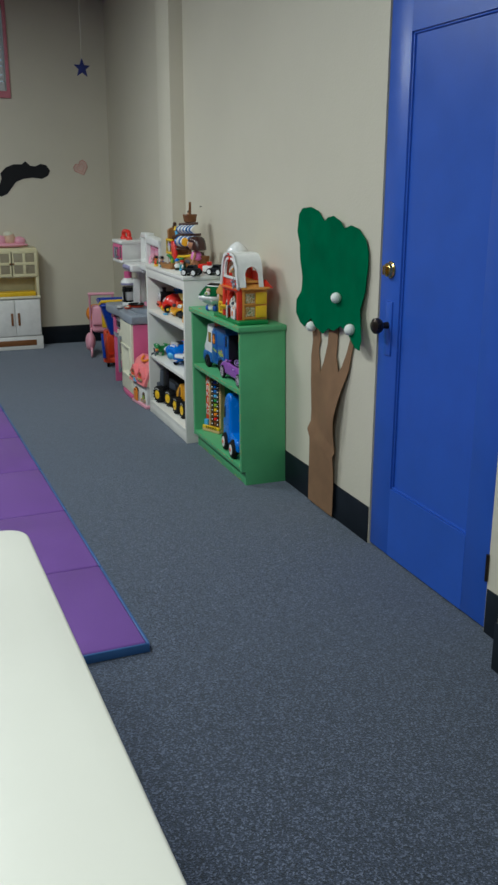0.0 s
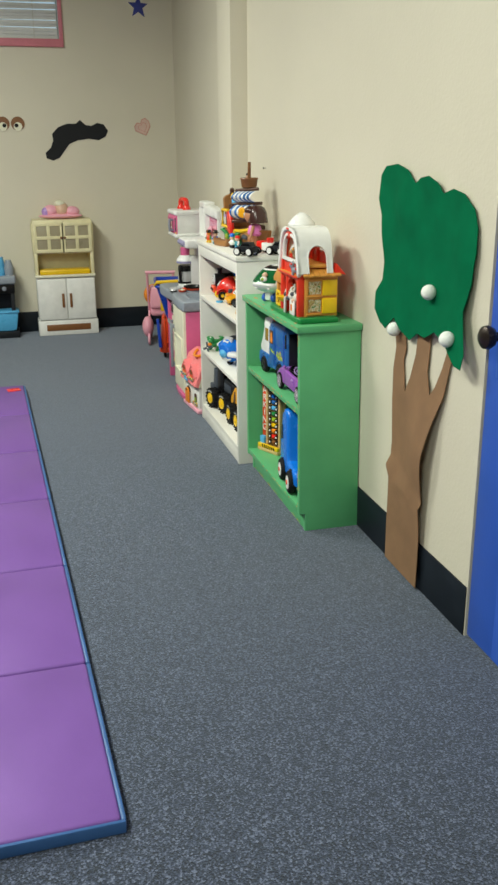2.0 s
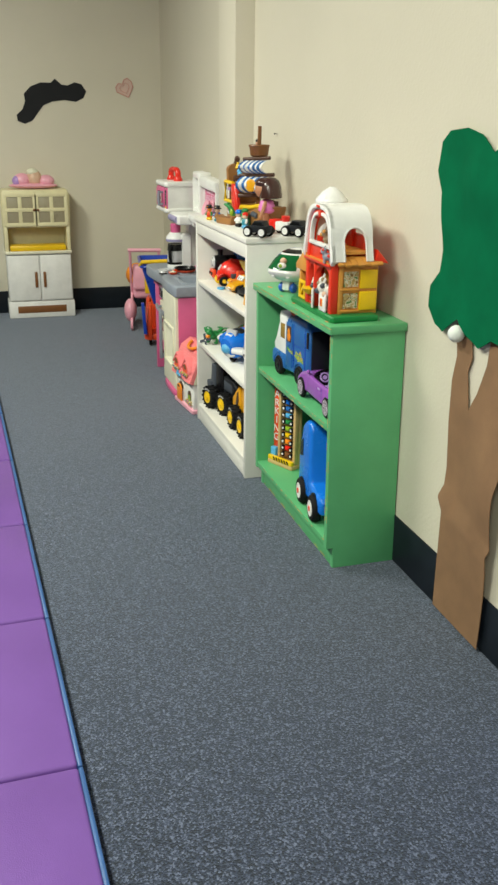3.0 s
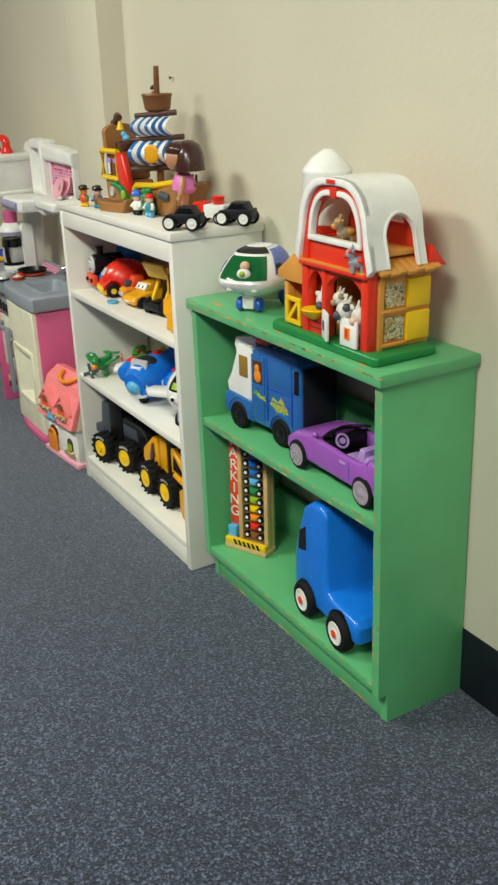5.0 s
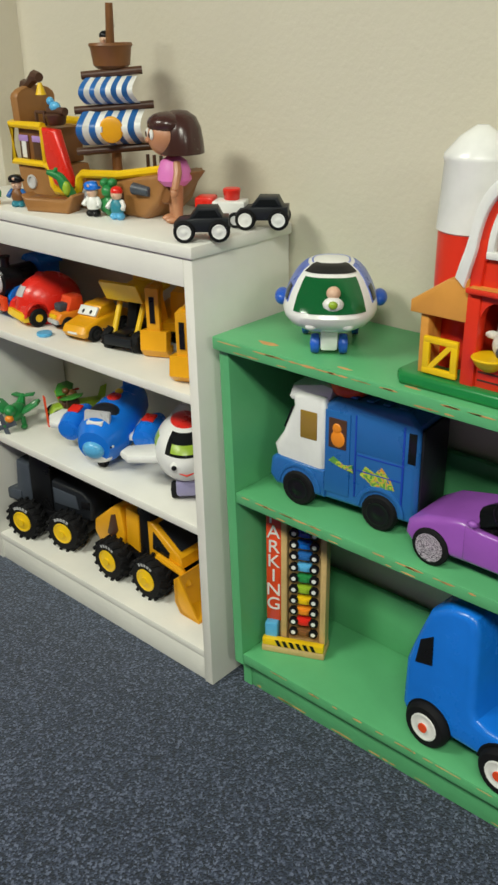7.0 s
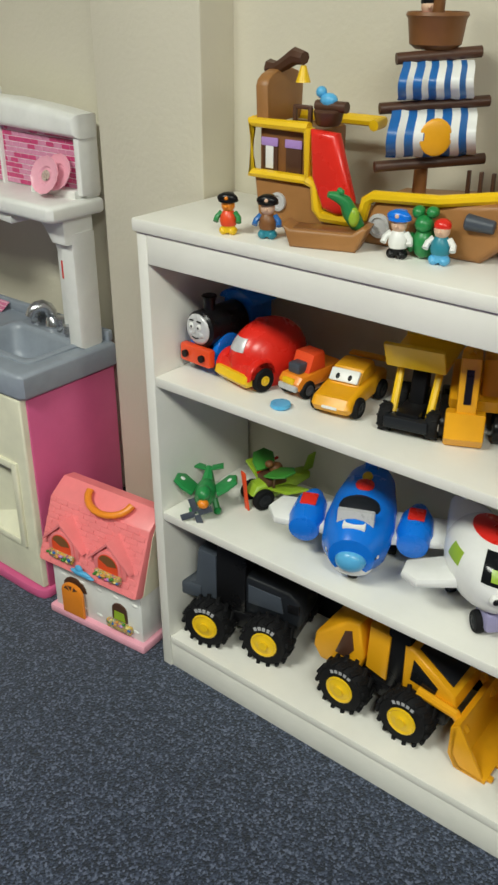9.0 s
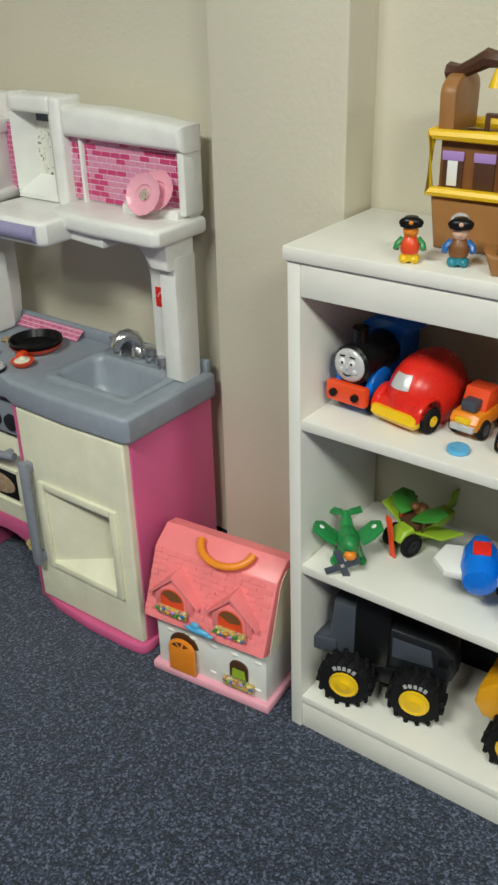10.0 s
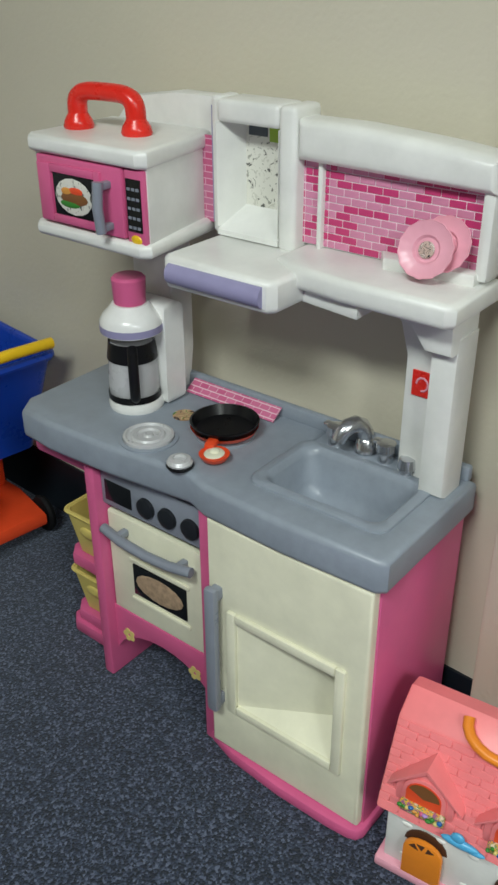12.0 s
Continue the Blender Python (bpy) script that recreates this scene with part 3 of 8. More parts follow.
trunk = [(0.110, 0.012), (-0.128, 0.010), (-0.140, 0.30), (-0.154, 0.45), (-0.184, 0.575), (-0.220, 0.66), (-0.235, 0.73), (-0.262, 0.82), (-0.230, 0.82), (-0.195, 0.735),
         (-0.160, 0.668), (-0.135, 0.640), (-0.105, 0.70), (-0.115, 0.84), (-0.030, 0.85), (-0.020, 0.74), (0.010, 0.66), (0.045, 0.605), (0.066, 0.70), (0.050, 0.74),
         (0.066, 0.80), (0.085, 0.86), (0.135, 0.86), (0.140, 0.80), (0.125, 0.73), (0.140, 0.66), (0.138, 0.55), (0.126, 0.42), (0.134, 0.33), (0.110, 0.30)]
part("trunk", bent_sheet(G(), trunk, trunk_lift), "felt_brown", tree, "brown paper trunk with a fold")
for y, z, lift in ((-0.133, 0.942, 0.020), (0.102, 0.793, 0.016), (-0.300, 0.842, 0.042)):
    part("pompom", G().ball((-lift - 0.012, y, z), 0.022, u=14, v=9), "cotton", tree)

# paper cut-outs on the end wall, star on a string
spot = [(0.885, 1.30), (0.89, 1.262), (0.935, 1.245), (0.985, 1.265), (1.02, 1.31), (1.06, 1.36), (1.12, 1.385), (1.20, 1.395), (1.275, 1.385), (1.325, 1.41), (1.345, 1.45), (1.315, 1.495),
        (1.27, 1.505), (1.225, 1.485), (1.185, 1.49), (1.145, 1.525), (1.115, 1.50), (1.05, 1.50), (0.985, 1.475), (0.94, 1.43), (0.945, 1.385), (0.925, 1.335)]
single("paper_cutout", G().prism([(x - 1.11, z - 1.38) for x, z in spot], "y", -0.003, -0.001), "black_paper", pose(1.082, NY, 1.382), "black paper boot shape stuck on the end wall", "wall decoration")
heart = [(0.0, -0.06)] + [(0.055, -0.015), (0.06, 0.02), (0.045, 0.05), (0.02, 0.05), (0.0, 0.03), (-0.025, 0.045), (-0.05, 0.03), (-0.055, 0.0)]
hp = [Vector((x, -0.003, z)) for x, z in heart]
single("paper_heart", G().slot(0).prism(heart, "y", -0.003, -0.001).slot(1).tube(hp, 0.004, 6, closed=True).tube([v * 0.55 + Vector((0, -0.002, 0)) for v in hp], 0.0025, 6, closed=True), ["heart_pink", "pink_paper"], pose(1.572, NY, 1.475, 0, -25, 0), "pale pink paper heart with darker outline on the end wall", "wall decoration")
g = G()
for a in (-0.052, 0.052):
    g.slot(1).at(pose(a, -0.003, 0.012, 90, 0, 0)).cyl((0, 0, 0), 0.048, 0.002, seg=18)
    g.slot(0).at(pose(a, -0.006, -0.008, 90, 0, 0)).cyl((0, 0, 0), 0.030, 0.002, seg=16)
    g.slot(2).at(pose(a * 0.8, -0.009, 0.0, 90, 0, 0)).cyl((0, 0, 0), 0.014, 0.002, seg=12)
single("paper_eyes", g, ["cream", "brown", "black"], pose(0.625, NY, 1.49), "brown and white paper eyes on the end wall", "wall decoration")
star = thing("hanging_star", pose(1.425, 7.0, 2.15), "dark blue glitter star hanging on a string", "decoration")
pts = [((0.066 if i % 2 == 0 else 0.028) * math.sin(math.pi * i / 5), (0.066 if i % 2 == 0 else 0.028) * math.cos(math.pi * i / 5)) for i in range(10)]
part("star", G(pose(0, 0, 0, 0, 0, 15)).prism(pts, "y", -0.008, 0.008, 0.003), "navy", star)
part("string", G().tube([(0, 0, 0.06), (0, 0, CEIL - 2.15)], 0.0022, 6), "string", star)


single("nail", G(pose(0, 0, 0, 0, -90, 0)).lathe([(0.0012, 0), (0.0012, 0.010), (0.0045, 0.0105), (0.0035, 0.0125), (0, 0.0125)], seg=10), "black", pose(WX, 5.100, 1.242), "small dark nail in the cream wall", "nail")


# ---- bookcases ----
def chips(parent, rows, seed):
    """Flakes of bare wood along front edges: (x, y0, y1, z, count, longest)."""
    rr = random.Random(seed)
    for x, y0, y1, z, count, longest in rows:
        for _ in range(count):
            y, w, d = rr.uniform(y0, y1), rr.uniform(0.004, longest), rr.uniform(0.0010, 0.0034)
            n = 9
            ring = [(y + w * math.cos(2 * math.pi * i / n) * rr.uniform(0.6, 1), z + d * 0.6 * math.sin(2 * math.pi * i / n) * rr.uniform(0.5, 1.2)) for i in range(n)]
            part("chipped_paint", G(RACK).prism(ring, "x", x - 0.0005, x + 0.002), "green_chip", parent, "bare wood where paint is chipped")


gs = thing("bookcase", pose(1.565, 4.245, 0), "low green painted wooden bookcase with chipped edges full of toys", "bookcase")
RACK = Matrix(((1, 0, 0, 0), (0, 1, 0.028, -0.020), (0, 0, 1, 0), (0, 0, 0, 1)))    # it leans a little
fx, bx, y0, y1, zt = -0.104, 0.123, -0.363, 0.366, 0.752
part("top", G(RACK).box(fx - 0.012, bx, y0 - 0.008, y1 + 0.004, zt - 0.024, zt, 0.003), "green_wood", gs)
toe = [(fx, zt - 0.024), (bx - 0.002, zt - 0.024), (bx - 0.002, 0.0), (fx + 0.023, 0.0), (fx + 0.023, 0.066), (fx, 0.066)]    # cut back at the foot
part("side_panel", G(RACK).prism(toe, "y", y0, y0 + 0.022, 0.0015), "green_wood", gs)
part("side_panel", G(RACK).prism(toe, "y", y1 - 0.022, y1, 0.0015), "green_wood", gs)
part("shelf", G(RACK).box(fx + 0.002, bx - 0.004, y0 + 0.022, y1 - 0.022, 0.433, 0.455, 0.002), "green_wood", gs)
part("shelf", G(RACK).box(fx + 0.001, bx - 0.004, y0 + 0.022, y1 - 0.022, 0.069, 0.092, 0.002), "green_wood", gs)
part("plinth", G(RACK).box(fx + 0.025, fx + 0.041, y0 + 0.022, y1 - 0.022, 0.0, 0.069, 0.0015), "green_wood", gs)
for z0, z1 in ((0.455, 0.560), (0.092, 0.215)):
    part("back_rail", G(RACK).box(bx - 0.022, bx - 0.006, y0 + 0.022, y1 - 0.022, z0, z1, 0.002), "green_wood", gs)
chips(gs, [(fx - 0.012, y0, y1, zt - 0.0062, 26, 0.034), (fx - 0.012, y0, y1, zt - 0.0185, 9, 0.02), (fx + 0.002, y0 + 0.03, y1 - 0.03, 0.4500, 22, 0.030), (fx + 0.002, y0 + 0.03, y1 - 0.03, 0.4375, 8, 0.02), (fx + 0.001, y0 + 0.03, y1 - 0.03, 0.0870, 18, 0.026), (fx + 0.025, y0 + 0.03, y1 - 0.03, 0.006, 12, 0.03)], 3)
rr = random.Random(21)
for _ in range(26):
    z, h = rr.uniform(0.085, zt - 0.04), rr.uniform(0.003, 0.016)
    for yy in ((y0 + 0.0035, y0 + 0.0185)[rr.random() > 0.6],):
        part("chipped_paint", G(RACK).prism([(yy - 0.0009, z - h), (yy + 0.0011, z - 0.6 * h), (yy + 0.0014, z + 0.5 * h), (yy - 0.0004, z + h)], "x", fx - 0.0005, fx + 0.002), "green_chip", gs, "bare wood where paint is chipped")
rr = random.Random(9)
for cy, cx, w, d in ((0.27, -0.085, 0.026, 0.008), (0.10, -0.100, 0.014, 0.004), (-0.02, -0.102, 0.018, 0.004), (-0.30, -0.10, 0.012, 0.004)):
    n = 9
    ring = [(cx + d * math.sin(2 * math.pi * i / n) * rr.uniform(0.6, 1.1), cy + w * math.cos(2 * math.pi * i / n) * rr.uniform(0.6, 1.1), zt) for i in range(n)]
    part("chipped_paint", G(RACK).prism([(q[0], q[1]) for q in ring], "z", zt - 0.002, zt + 0.0005), "green_chip", gs, "bare wood where paint is chipped")

ws = thing("bookcase", pose(1.55, 5.02, 0), "taller cream painted wooden bookcase full of toy vehicles", "bookcase")
LEAN = Matrix(((1, 0, 0.003, 0), (0, 1, 0.012, -0.004), (0, 0, 1, 0), (0, 0, 0, 1)))
fx, bx, y0, y1, zt = -0.12, 0.134, -0.387, 0.381, 0.905
part("top", G(LEAN).box(fx - 0.006, bx, y0 - 0.006, y1 + 0.005, zt - 0.022, zt, 0.004), "white_wood", ws)
part("apron", G(LEAN).box(fx, fx + 0.02, y0 + 0.022, y1 - 0.022, 0.832, zt - 0.022, 0.002), "white_wood", ws)
part("side_panel", G(LEAN).box(fx, bx - 0.002, y0, y0 + 0.022, 0.0, zt - 0.022, 0.002), "white_wood", ws)
part("side_panel", G(LEAN).box(fx, bx - 0.002, y1 - 0.022, y1, 0.0, zt - 0.022, 0.002), "white_wood", ws)
for z in (0.635, 0.365, 0.075):
    part("shelf", G(LEAN).box(fx + 0.002, bx - 0.004, y0 + 0.022, y1 - 0.022, z - 0.018, z, 0.002), "white_wood", ws)
part("plinth", G(LEAN).box(fx + 0.004, fx + 0.022, y0 + 0.022, y1 - 0.022, 0.0, 0.057, 0.0015), "white_wood", ws)


# ---- play kitchen ----
KX, KY = 1.555, 6.10
k = thing("play_kitchen", pose(KX, KY, 0), "pink, cream and grey plastic play kitchen with tall white back", "play kitchen")


def KG(m=None):
    return G(Matrix.Translation((-KX, -KY, 0)) @ (m or Matrix()))


# lower body
part("side_wall", KG().box(1.425, 1.665, 5.748, 5.772, 0.02, 0.486, 0.004), "pink", k, "ribbed pink plastic side")
for i in range(7):
    part("rib", KG().box(1.436 + i * 0.032, 1.461 + i * 0.032, 5.7482, 5.7494, 0.035, 0.478, 0.0006), "pink", k)
part("base", KG().prism([(1.401, 5.762), (1.406, 5.748), (1.418, 5.741), (1.672, 5.741), (1.672, 6.06), (1.424, 6.06), (1.406, 6.0), (1.398, 5.90), (1.398, 5.80)], "z", 0.0, 0.024, 0.005), "pink", k, "pink plinth")
part("partition", KG().box(1.425, 1.66, 6.045, 6.075, 0.0, 0.488, 0.005), "pink", k)
part("partition", KG().box(1.428, 1.66, 6.312, 6.336, 0.0, 0.488, 0.005), "pink", k)
part("back_wall", KG().box(1.655, 1.668, 5.752, 6.47, 0.0, 0.488, 0.003), "pink", k)
fx0, fx1 = 1.409, 1.434
NY0, NY1, NZ0, NZ1 = 5.802, 5.986, 0.142, 0.318   # niche in the door
ys, zs = (5.752, NY0, NY1, 6.044), (0.028, NZ0, NZ1, 0.488)
vs = [(x, y, z) for x in (fx0, fx1) for y in ys for z in zs]
ring8 = [(a, b) for a in range(3) for b in range(3) if (a, b) != (1, 1)]
fs = [[a * 4 + b, a * 4 + b + 1, a * 4 + b + 5, a * 4 + b + 4] for a, b in ring8]
fs += [[16 + q for q in f[::-1]] for f in fs]
walk_round = [0, 1, 2, 3, 7, 11, 15, 14, 13, 12, 8, 4]
for loop in (walk_round, [5, 6, 10, 9]):
    fs += [[p, q, q + 16, p + 16] for p, q in zip(loop, loop[1:] + loop[:1])]
g = KG().bevelled(vs, fs, 0.006, 3, lambda e: all(abs(v.co.x - fx0) < 1e-6 for v in e.verts) and any(all(abs(v.co[c] - w) < 1e-6 for v in e.verts) for c, w in ((1, 5.752), (1, 6.044), (2, 0.028), (2, 0.488))))
fd = part("fridge_door", g, "cream", k, "cream plastic refrigerator door")
tl, tr_, br_, bl_ = (fx0, NY1, NZ1), (fx0, NY0, NZ1), (fx0, NY0, NZ0), (fx0, NY1, NZ0)
d1, d2 = (fx0 + 0.050, NY0 + 0.012, NZ1 - 0.030), (fx0 + 0.050, NY0 + 0.012, NZ0 + 0.045)
part("dispenser_niche", KG().add([tl, tr_, br_, bl_, d1, d2], [[0, 4, 1], [1, 4, 5, 2], [2, 5, 3], [0, 3, 5, 4]]), "cream", fd)
RW = 0.017
g = KG()
for a, b, z0, z1 in ((NY0 - RW, NY0, NZ0 - RW, NZ1 + RW), (NY1, NY1 + RW, NZ0 - RW, NZ1 + RW), (NY0, NY1, NZ1, NZ1 + RW), (NY0, NY1, NZ0 - RW, NZ0)):
    g.box(fx0 - 0.007, fx0 + 0.002, a, b, z0, z1, 0.0025)
part("dispenser_rim", g, "cream", fd)
fh = KG()
fh.box(1.3840, 1.4000, 6.012, 6.034, 0.125, 0.378, 0.006).box(1.3960, 1.4180, 6.014, 6.032, 0.13, 0.155, 0.004).box(1.3960, 1.4180, 6.014, 6.032, 0.35, 0.373, 0.004)
part("handle", fh, "handle_grey", fd, "grey plastic handle")
# oven
ov = part("oven_door", KG().prism([(6.085, 0.165), (6.308, 0.165), (6.308, 0.376), (6.085, 0.376)], "x", 1.446, 1.468, 0.006), "cream", k, "cream plastic oven door")
part("oven_window", KG().box(1.4435, 1.4465, 6.125, 6.250, 0.222, 0.288, 0.001), "glass_dark", ov, "dark printed oven window")
part("pizza_print", KG().ball((1.4434, 6.188, 0.254), 0.0012, 0.056, 0.026, 20, 8), "pizza_disc", ov)
for z in (0.205, 0.291):
    part("window_rim", KG().box(1.4420, 1.4470, 6.118, 6.257, z, z + 0.009, 0.002), "cream", ov)
g = KG().tube([(1.428, 6.298, 0.352), (1.421, 6.25, 0.348), (1.419, 6.19, 0.346), (1.421, 6.14, 0.347), (1.428, 6.096, 0.350)], 0.009, 10)
g.box(1.424, 1.448, 6.255, 6.268, 0.343, 0.356, 0.003).box(1.424, 1.448, 6.118, 6.131, 0.341, 0.354, 0.003)
part("handle", g, "handle_grey", ov, "grey plastic handle")
cp = part("control_panel", KG().box(1.442, 1.468, 6.077, 6.311, 0.392, 0.470, 0.004), "handle_grey", k, "grey control strip with dark knobs")
for i, y in enumerate((6.105, 6.155, 6.203)):
    part("knob", KG(pose(1.442, y, 0.424, 0, -90, 0)).lathe([(0.019, 0), (0.018, 0.006), (0.012, 0.008), (0, 0.009)], seg=16), "charcoal", cp)
part("display", KG().box(1.4405, 1.443, 6.238, 6.300, 0.405, 0.445, 0.001), "glass_dark", cp)
part("oven_floor", KG().box(1.452, 1.69, 6.075, 6.312, 0.150, 0.164, 0.003), "pink", k)
out = [(6.075, 0.164), (6.312, 0.164), (6.312, 0.06)] + [(6.194 + 0.118 * math.cos(a), 0.045 + 0.078 * math.sin(a)) for a in [math.pi * i / 12 for i in range(1, 12)]] + [(6.075, 0.06)]
part("arch", KG().prism(out, "x", 1.447, 1.462, 0.002), "pink", k)
for y, z in ((6.115, 0.108), (6.278, 0.108)):
    g = KG()
    for i in range(5):
        a = 2 * math.pi * i / 5
        g.at(Matrix.Translation((-KX, -KY, 0)) @ pose(1.4458, y + 0.009 * math.cos(a), z + 0.009 * math.sin(a), 0, 90, 0)).cyl((0, 0, 0), 0.006, 0.0012, seg=10)
    part("flower_sticker", g, "pale_yellow", k)
# side shelves with baskets
for z in (0.20, 0.062):
    part("side_shelf", KG().prism([(1.475, 6.34), (1.68, 6.34), (1.68, 6.475), (1.50, 6.475), (1.478, 6.455)], "z", z - 0.03, z, 0.006), "pink", k)
    b = part("basket", tub(KG(pose(1.548, 6.407, z + 0.001)), (-0.056, 0.056, -0.044, 0.044), (-0.072, 0.070, -0.056, 0.056), 0.098, 0.004), "basket_yellow", k, "pale yellow open plastic basket")
    part("basket_rim", KG(pose(1.548, 6.407, z)).tube(round_ring(-0.073, 0.071, -0.057, 0.057, 0.012, 0.098, 3), 0.0042, 6, closed=True), "basket_yellow", b)
    part("label_boss", KG(pose(1.548, 6.407, z)).ball((-0.068, 0, 0.062), 0.004, 0.022, 0.012, 12, 6), "basket_yellow", b)
part("side_base", KG().prism([(1.47, 6.336), (1.68, 6.336), (1.68, 6.485), (1.49, 6.485), (1.472, 6.465)], "z", 0.0, 0.030, 0.006), "pink", k)
part("side_rail", KG().box(1.45, 1.68, 6.336, 6.49, 0.43, 0.462, 0.008), "pink", k)
# counter with sink
S = (1.468, 1.600, 5.785, 5.992)                  # sink opening
ZC = 0.546                                        # top of the counter
out = [(1.440, 6.475), (1.404, 6.45), (1.397, 6.38), (1.402, 6.25), (1.420, 6.085), (1.406, 6.045), (1.401, 5.90), (1.406, 5.750), (1.416, 5.737), (1.664, 5.737)]
ct = part("counter", KG().prism(out + [(1.664, S[2]), (S[0], S[2]), (S[0], S[3]), (1.664, S[3]), (1.664, 6.475)], "z", 0.489, ZC, 0.010, 3), "grey", k, "speckled grey plastic counter")
part("counter_back", KG().box(S[1], 1.664, S[2] - 0.002, S[3] + 0.002, 0.489, ZC + 0.0005, 0.003), "grey", ct)
zb = 0.474
a, b, c, d = S


rings = [(-0.014, 0.024, ZC - 0.003), (-0.013, 0.024, ZC + 0.0035), (-0.010, 0.024, ZC + 0.0055), (0.001, 0.024, ZC + 0.0050), (0.005, 0.024, ZC + 0.001), (0.008, 0.024, ZC - 0.008), (0.016, 0.024, ZC - 0.050), (0.020, 0.024, ZC - 0.062), (0.030, 0.022, zb), (0.055, 0.010, zb - 0.001)]
loops = [round_ring(a + q, b - q, c + q, d - q, r, z) for q, r, z in rings]
n = len(loops[0])
fs = [[k * n + i, k * n + (i + 1) % n, (k + 1) * n + (i + 1) % n, (k + 1) * n + i] for k in range(len(loops) - 1) for i in range(n)] + [[(len(loops) - 1) * n + i for i in range(n)]]
sink = part("sink", KG().add([p for loop in loops for p in loop], fs), "grey", ct, "grey moulded sink basin with rounded corners")
part("drain", KG().cyl((1.535, 5.89, zb + 0.001), 0.013, 0.002, seg=16), "slate", sink)
part("splashback", KG().box(1.651, 1.666, 5.745, 6.475, ZC - 0.002, ZC + 0.024, 0.005), "grey", ct)
part("brick_strip", KG(pose(1.622, 6.21, ZC + 0.002, 0, 56, 0)).box(-0.001, 0.001, -0.13, 0.06, 0.0, 0.030, 0), "bricks_small", ct, "pink brick printed strip")
for x, y, r in ((1.461, 6.206, 0.042), (1.545, 6.118, 0.042)):
    part("burner", KG().lathe([(r + 0.006, 0), (r + 0.006, 0.003), (r, 0.004), (r, 0.002), (0, 0.002)], (x, y, ZC - 0.0005), seg=28), "grey", ct)
part("burner_grate", KG().lathe([(0.041, 0), (0.041, 0.006), (0.037, 0.007), (0.034, 0.004), (0.028, 0.004), (0.025, 0.007), (0.019, 0.007), (0.016, 0.004), (0.009, 0.004), (0.006, 0.007), (0, 0.007)], (1.461, 6.206, ZC + 0.0015), seg=28), "silver", ct, "silver plastic burner")
part("stove_sticker", KG().cyl((1.555, 6.214, ZC + 0.0002), 0.020, 0.0008, seg=20), "food", ct)
# tap
tap = part("tap", KG().tube([(1.638, 5.912, ZC + 0.020), (1.637, 5.914, ZC + 0.034), (1.632, 5.918, ZC + 0.045), (1.622, 5.923, ZC + 0.051), (1.610, 5.928, ZC + 0.050), (1.600, 5.932, ZC + 0.043), (1.594, 5.935, ZC + 0.030)], [0.0125, 0.013, 0.0135, 0.0135, 0.013, 0.0125, 0.011], 14), "chrome", k, "silver plastic tap")
part("tap_base", KG().cyl((1.638, 5.912, ZC), 0.019, 0.026, r2=0.015, b=0.003), "chrome", tap)
for y in (5.962, 5.872):
    t1 = part("tap_handle", KG().lathe([(0.012, 0), (0.012, 0.016), (0.016, 0.02), (0.015, 0.032), (0, 0.036)], (1.630, y, ZC), seg=14), "chrome", k)
    part("lever", KG().box(1.625, 1.638, y, y + 0.022, ZC + 0.026, ZC + 0.034, 0.003), "chrome", t1)
part("spray_knob", KG().lathe([(0.010, 0), (0.010, 0.010), (0.014, 0.014), (0.012, 0.030), (0, 0.033)], (1.612, 5.826, ZC), seg=14), "chrome", k)
# right post, upper shelf and back
BW, BH = 0.0240, 0.01067
BRICK = [mesh_of("brick", G().box(-0.0012, 0.0008, -f * BW / 2 + 0.0006, f * BW / 2 - 0.0006, -BH / 2 + 0.0007, BH / 2 - 0.0007, 0.0006, 1), m_) for f in (1.0, 0.5) for m_ in ("brick_pale", "brick_rose")]


def brick_wall(panel, x, y0, y1, z0, z1):
    """Courses of little raised bricks on a panel."""
    rr = random.Random(int(y0 * 1000))
    for i in range(int(round((z1 - z0) / BH))):
        y = y0
        first = True
        while y < y1 - 0.004:
            half_b = (first and i % 2 == 1) or y + BW > y1 + 0.004
            first = False
            ob = new("brick", BRICK[(2 if half_b else 0) + (1 if rr.random() < 0.5 else 0)])
            ob.parent = panel
            step = BW * (0.5 if half_b else 1)
            ob.matrix_local = KG().m @ Matrix.Translation((x, y + step / 2, z0 + (i + 0.5) * BH))
            tagged(ob)
            y += step


def KP():
    return KG(Matrix.Translation((-0.010, -0.018, 0)))


g = KP().prism([(5.770, ZC), (5.812, ZC), (5.812, 0.79), (5.770, 0.79)], "x", 1.5920, 1.6560, 0.010)
g.prism([(5.812, ZC), (5.862, ZC), (5.862, 0.735), (5.875, 0.78), (5.91, 0.815), (5.812, 0.815)], "x", 1.6240, 1.6560, 0.005)
g.prism([(5.773, 0.77), (5.812, 0.77), (5.835, 0.80), (5.87, 0.825), (5.773, 0.825)], "x", 1.575, 1.6540, 0.006)
post = part("post", g, "white", k, "white plastic post")
part("sticker", KP().box(1.6215, 1.6242, 5.816, 5.848, 0.680, 0.718, 0), "red", post)
part("sticker_mark", KP().tube([(1.6211, 5.832 + 0.009 * math.cos(t), 0.699 + 0.010 * math.sin(t)) for t in [0.6 * i for i in range(9)]], 0.0016, 6), "light_pink", post)
g = KG().prism([(1.522, 5.750), (1.532, 5.738), (1.6590, 5.738), (1.6590, 6.03), (1.560, 6.03), (1.535, 5.99), (1.524, 5.90)], "z", 0.822, 0.856, 0.010, 3)
part("upper_shelf", g, "white", k, "white plastic shelf")
part("shelf_lip", KG().prism([(1.536, 5.88), (1.6240, 5.88), (1.6240, 6.02), (1.556, 6.02)], "z", 0.800, 0.823, 0.005), "white", k)
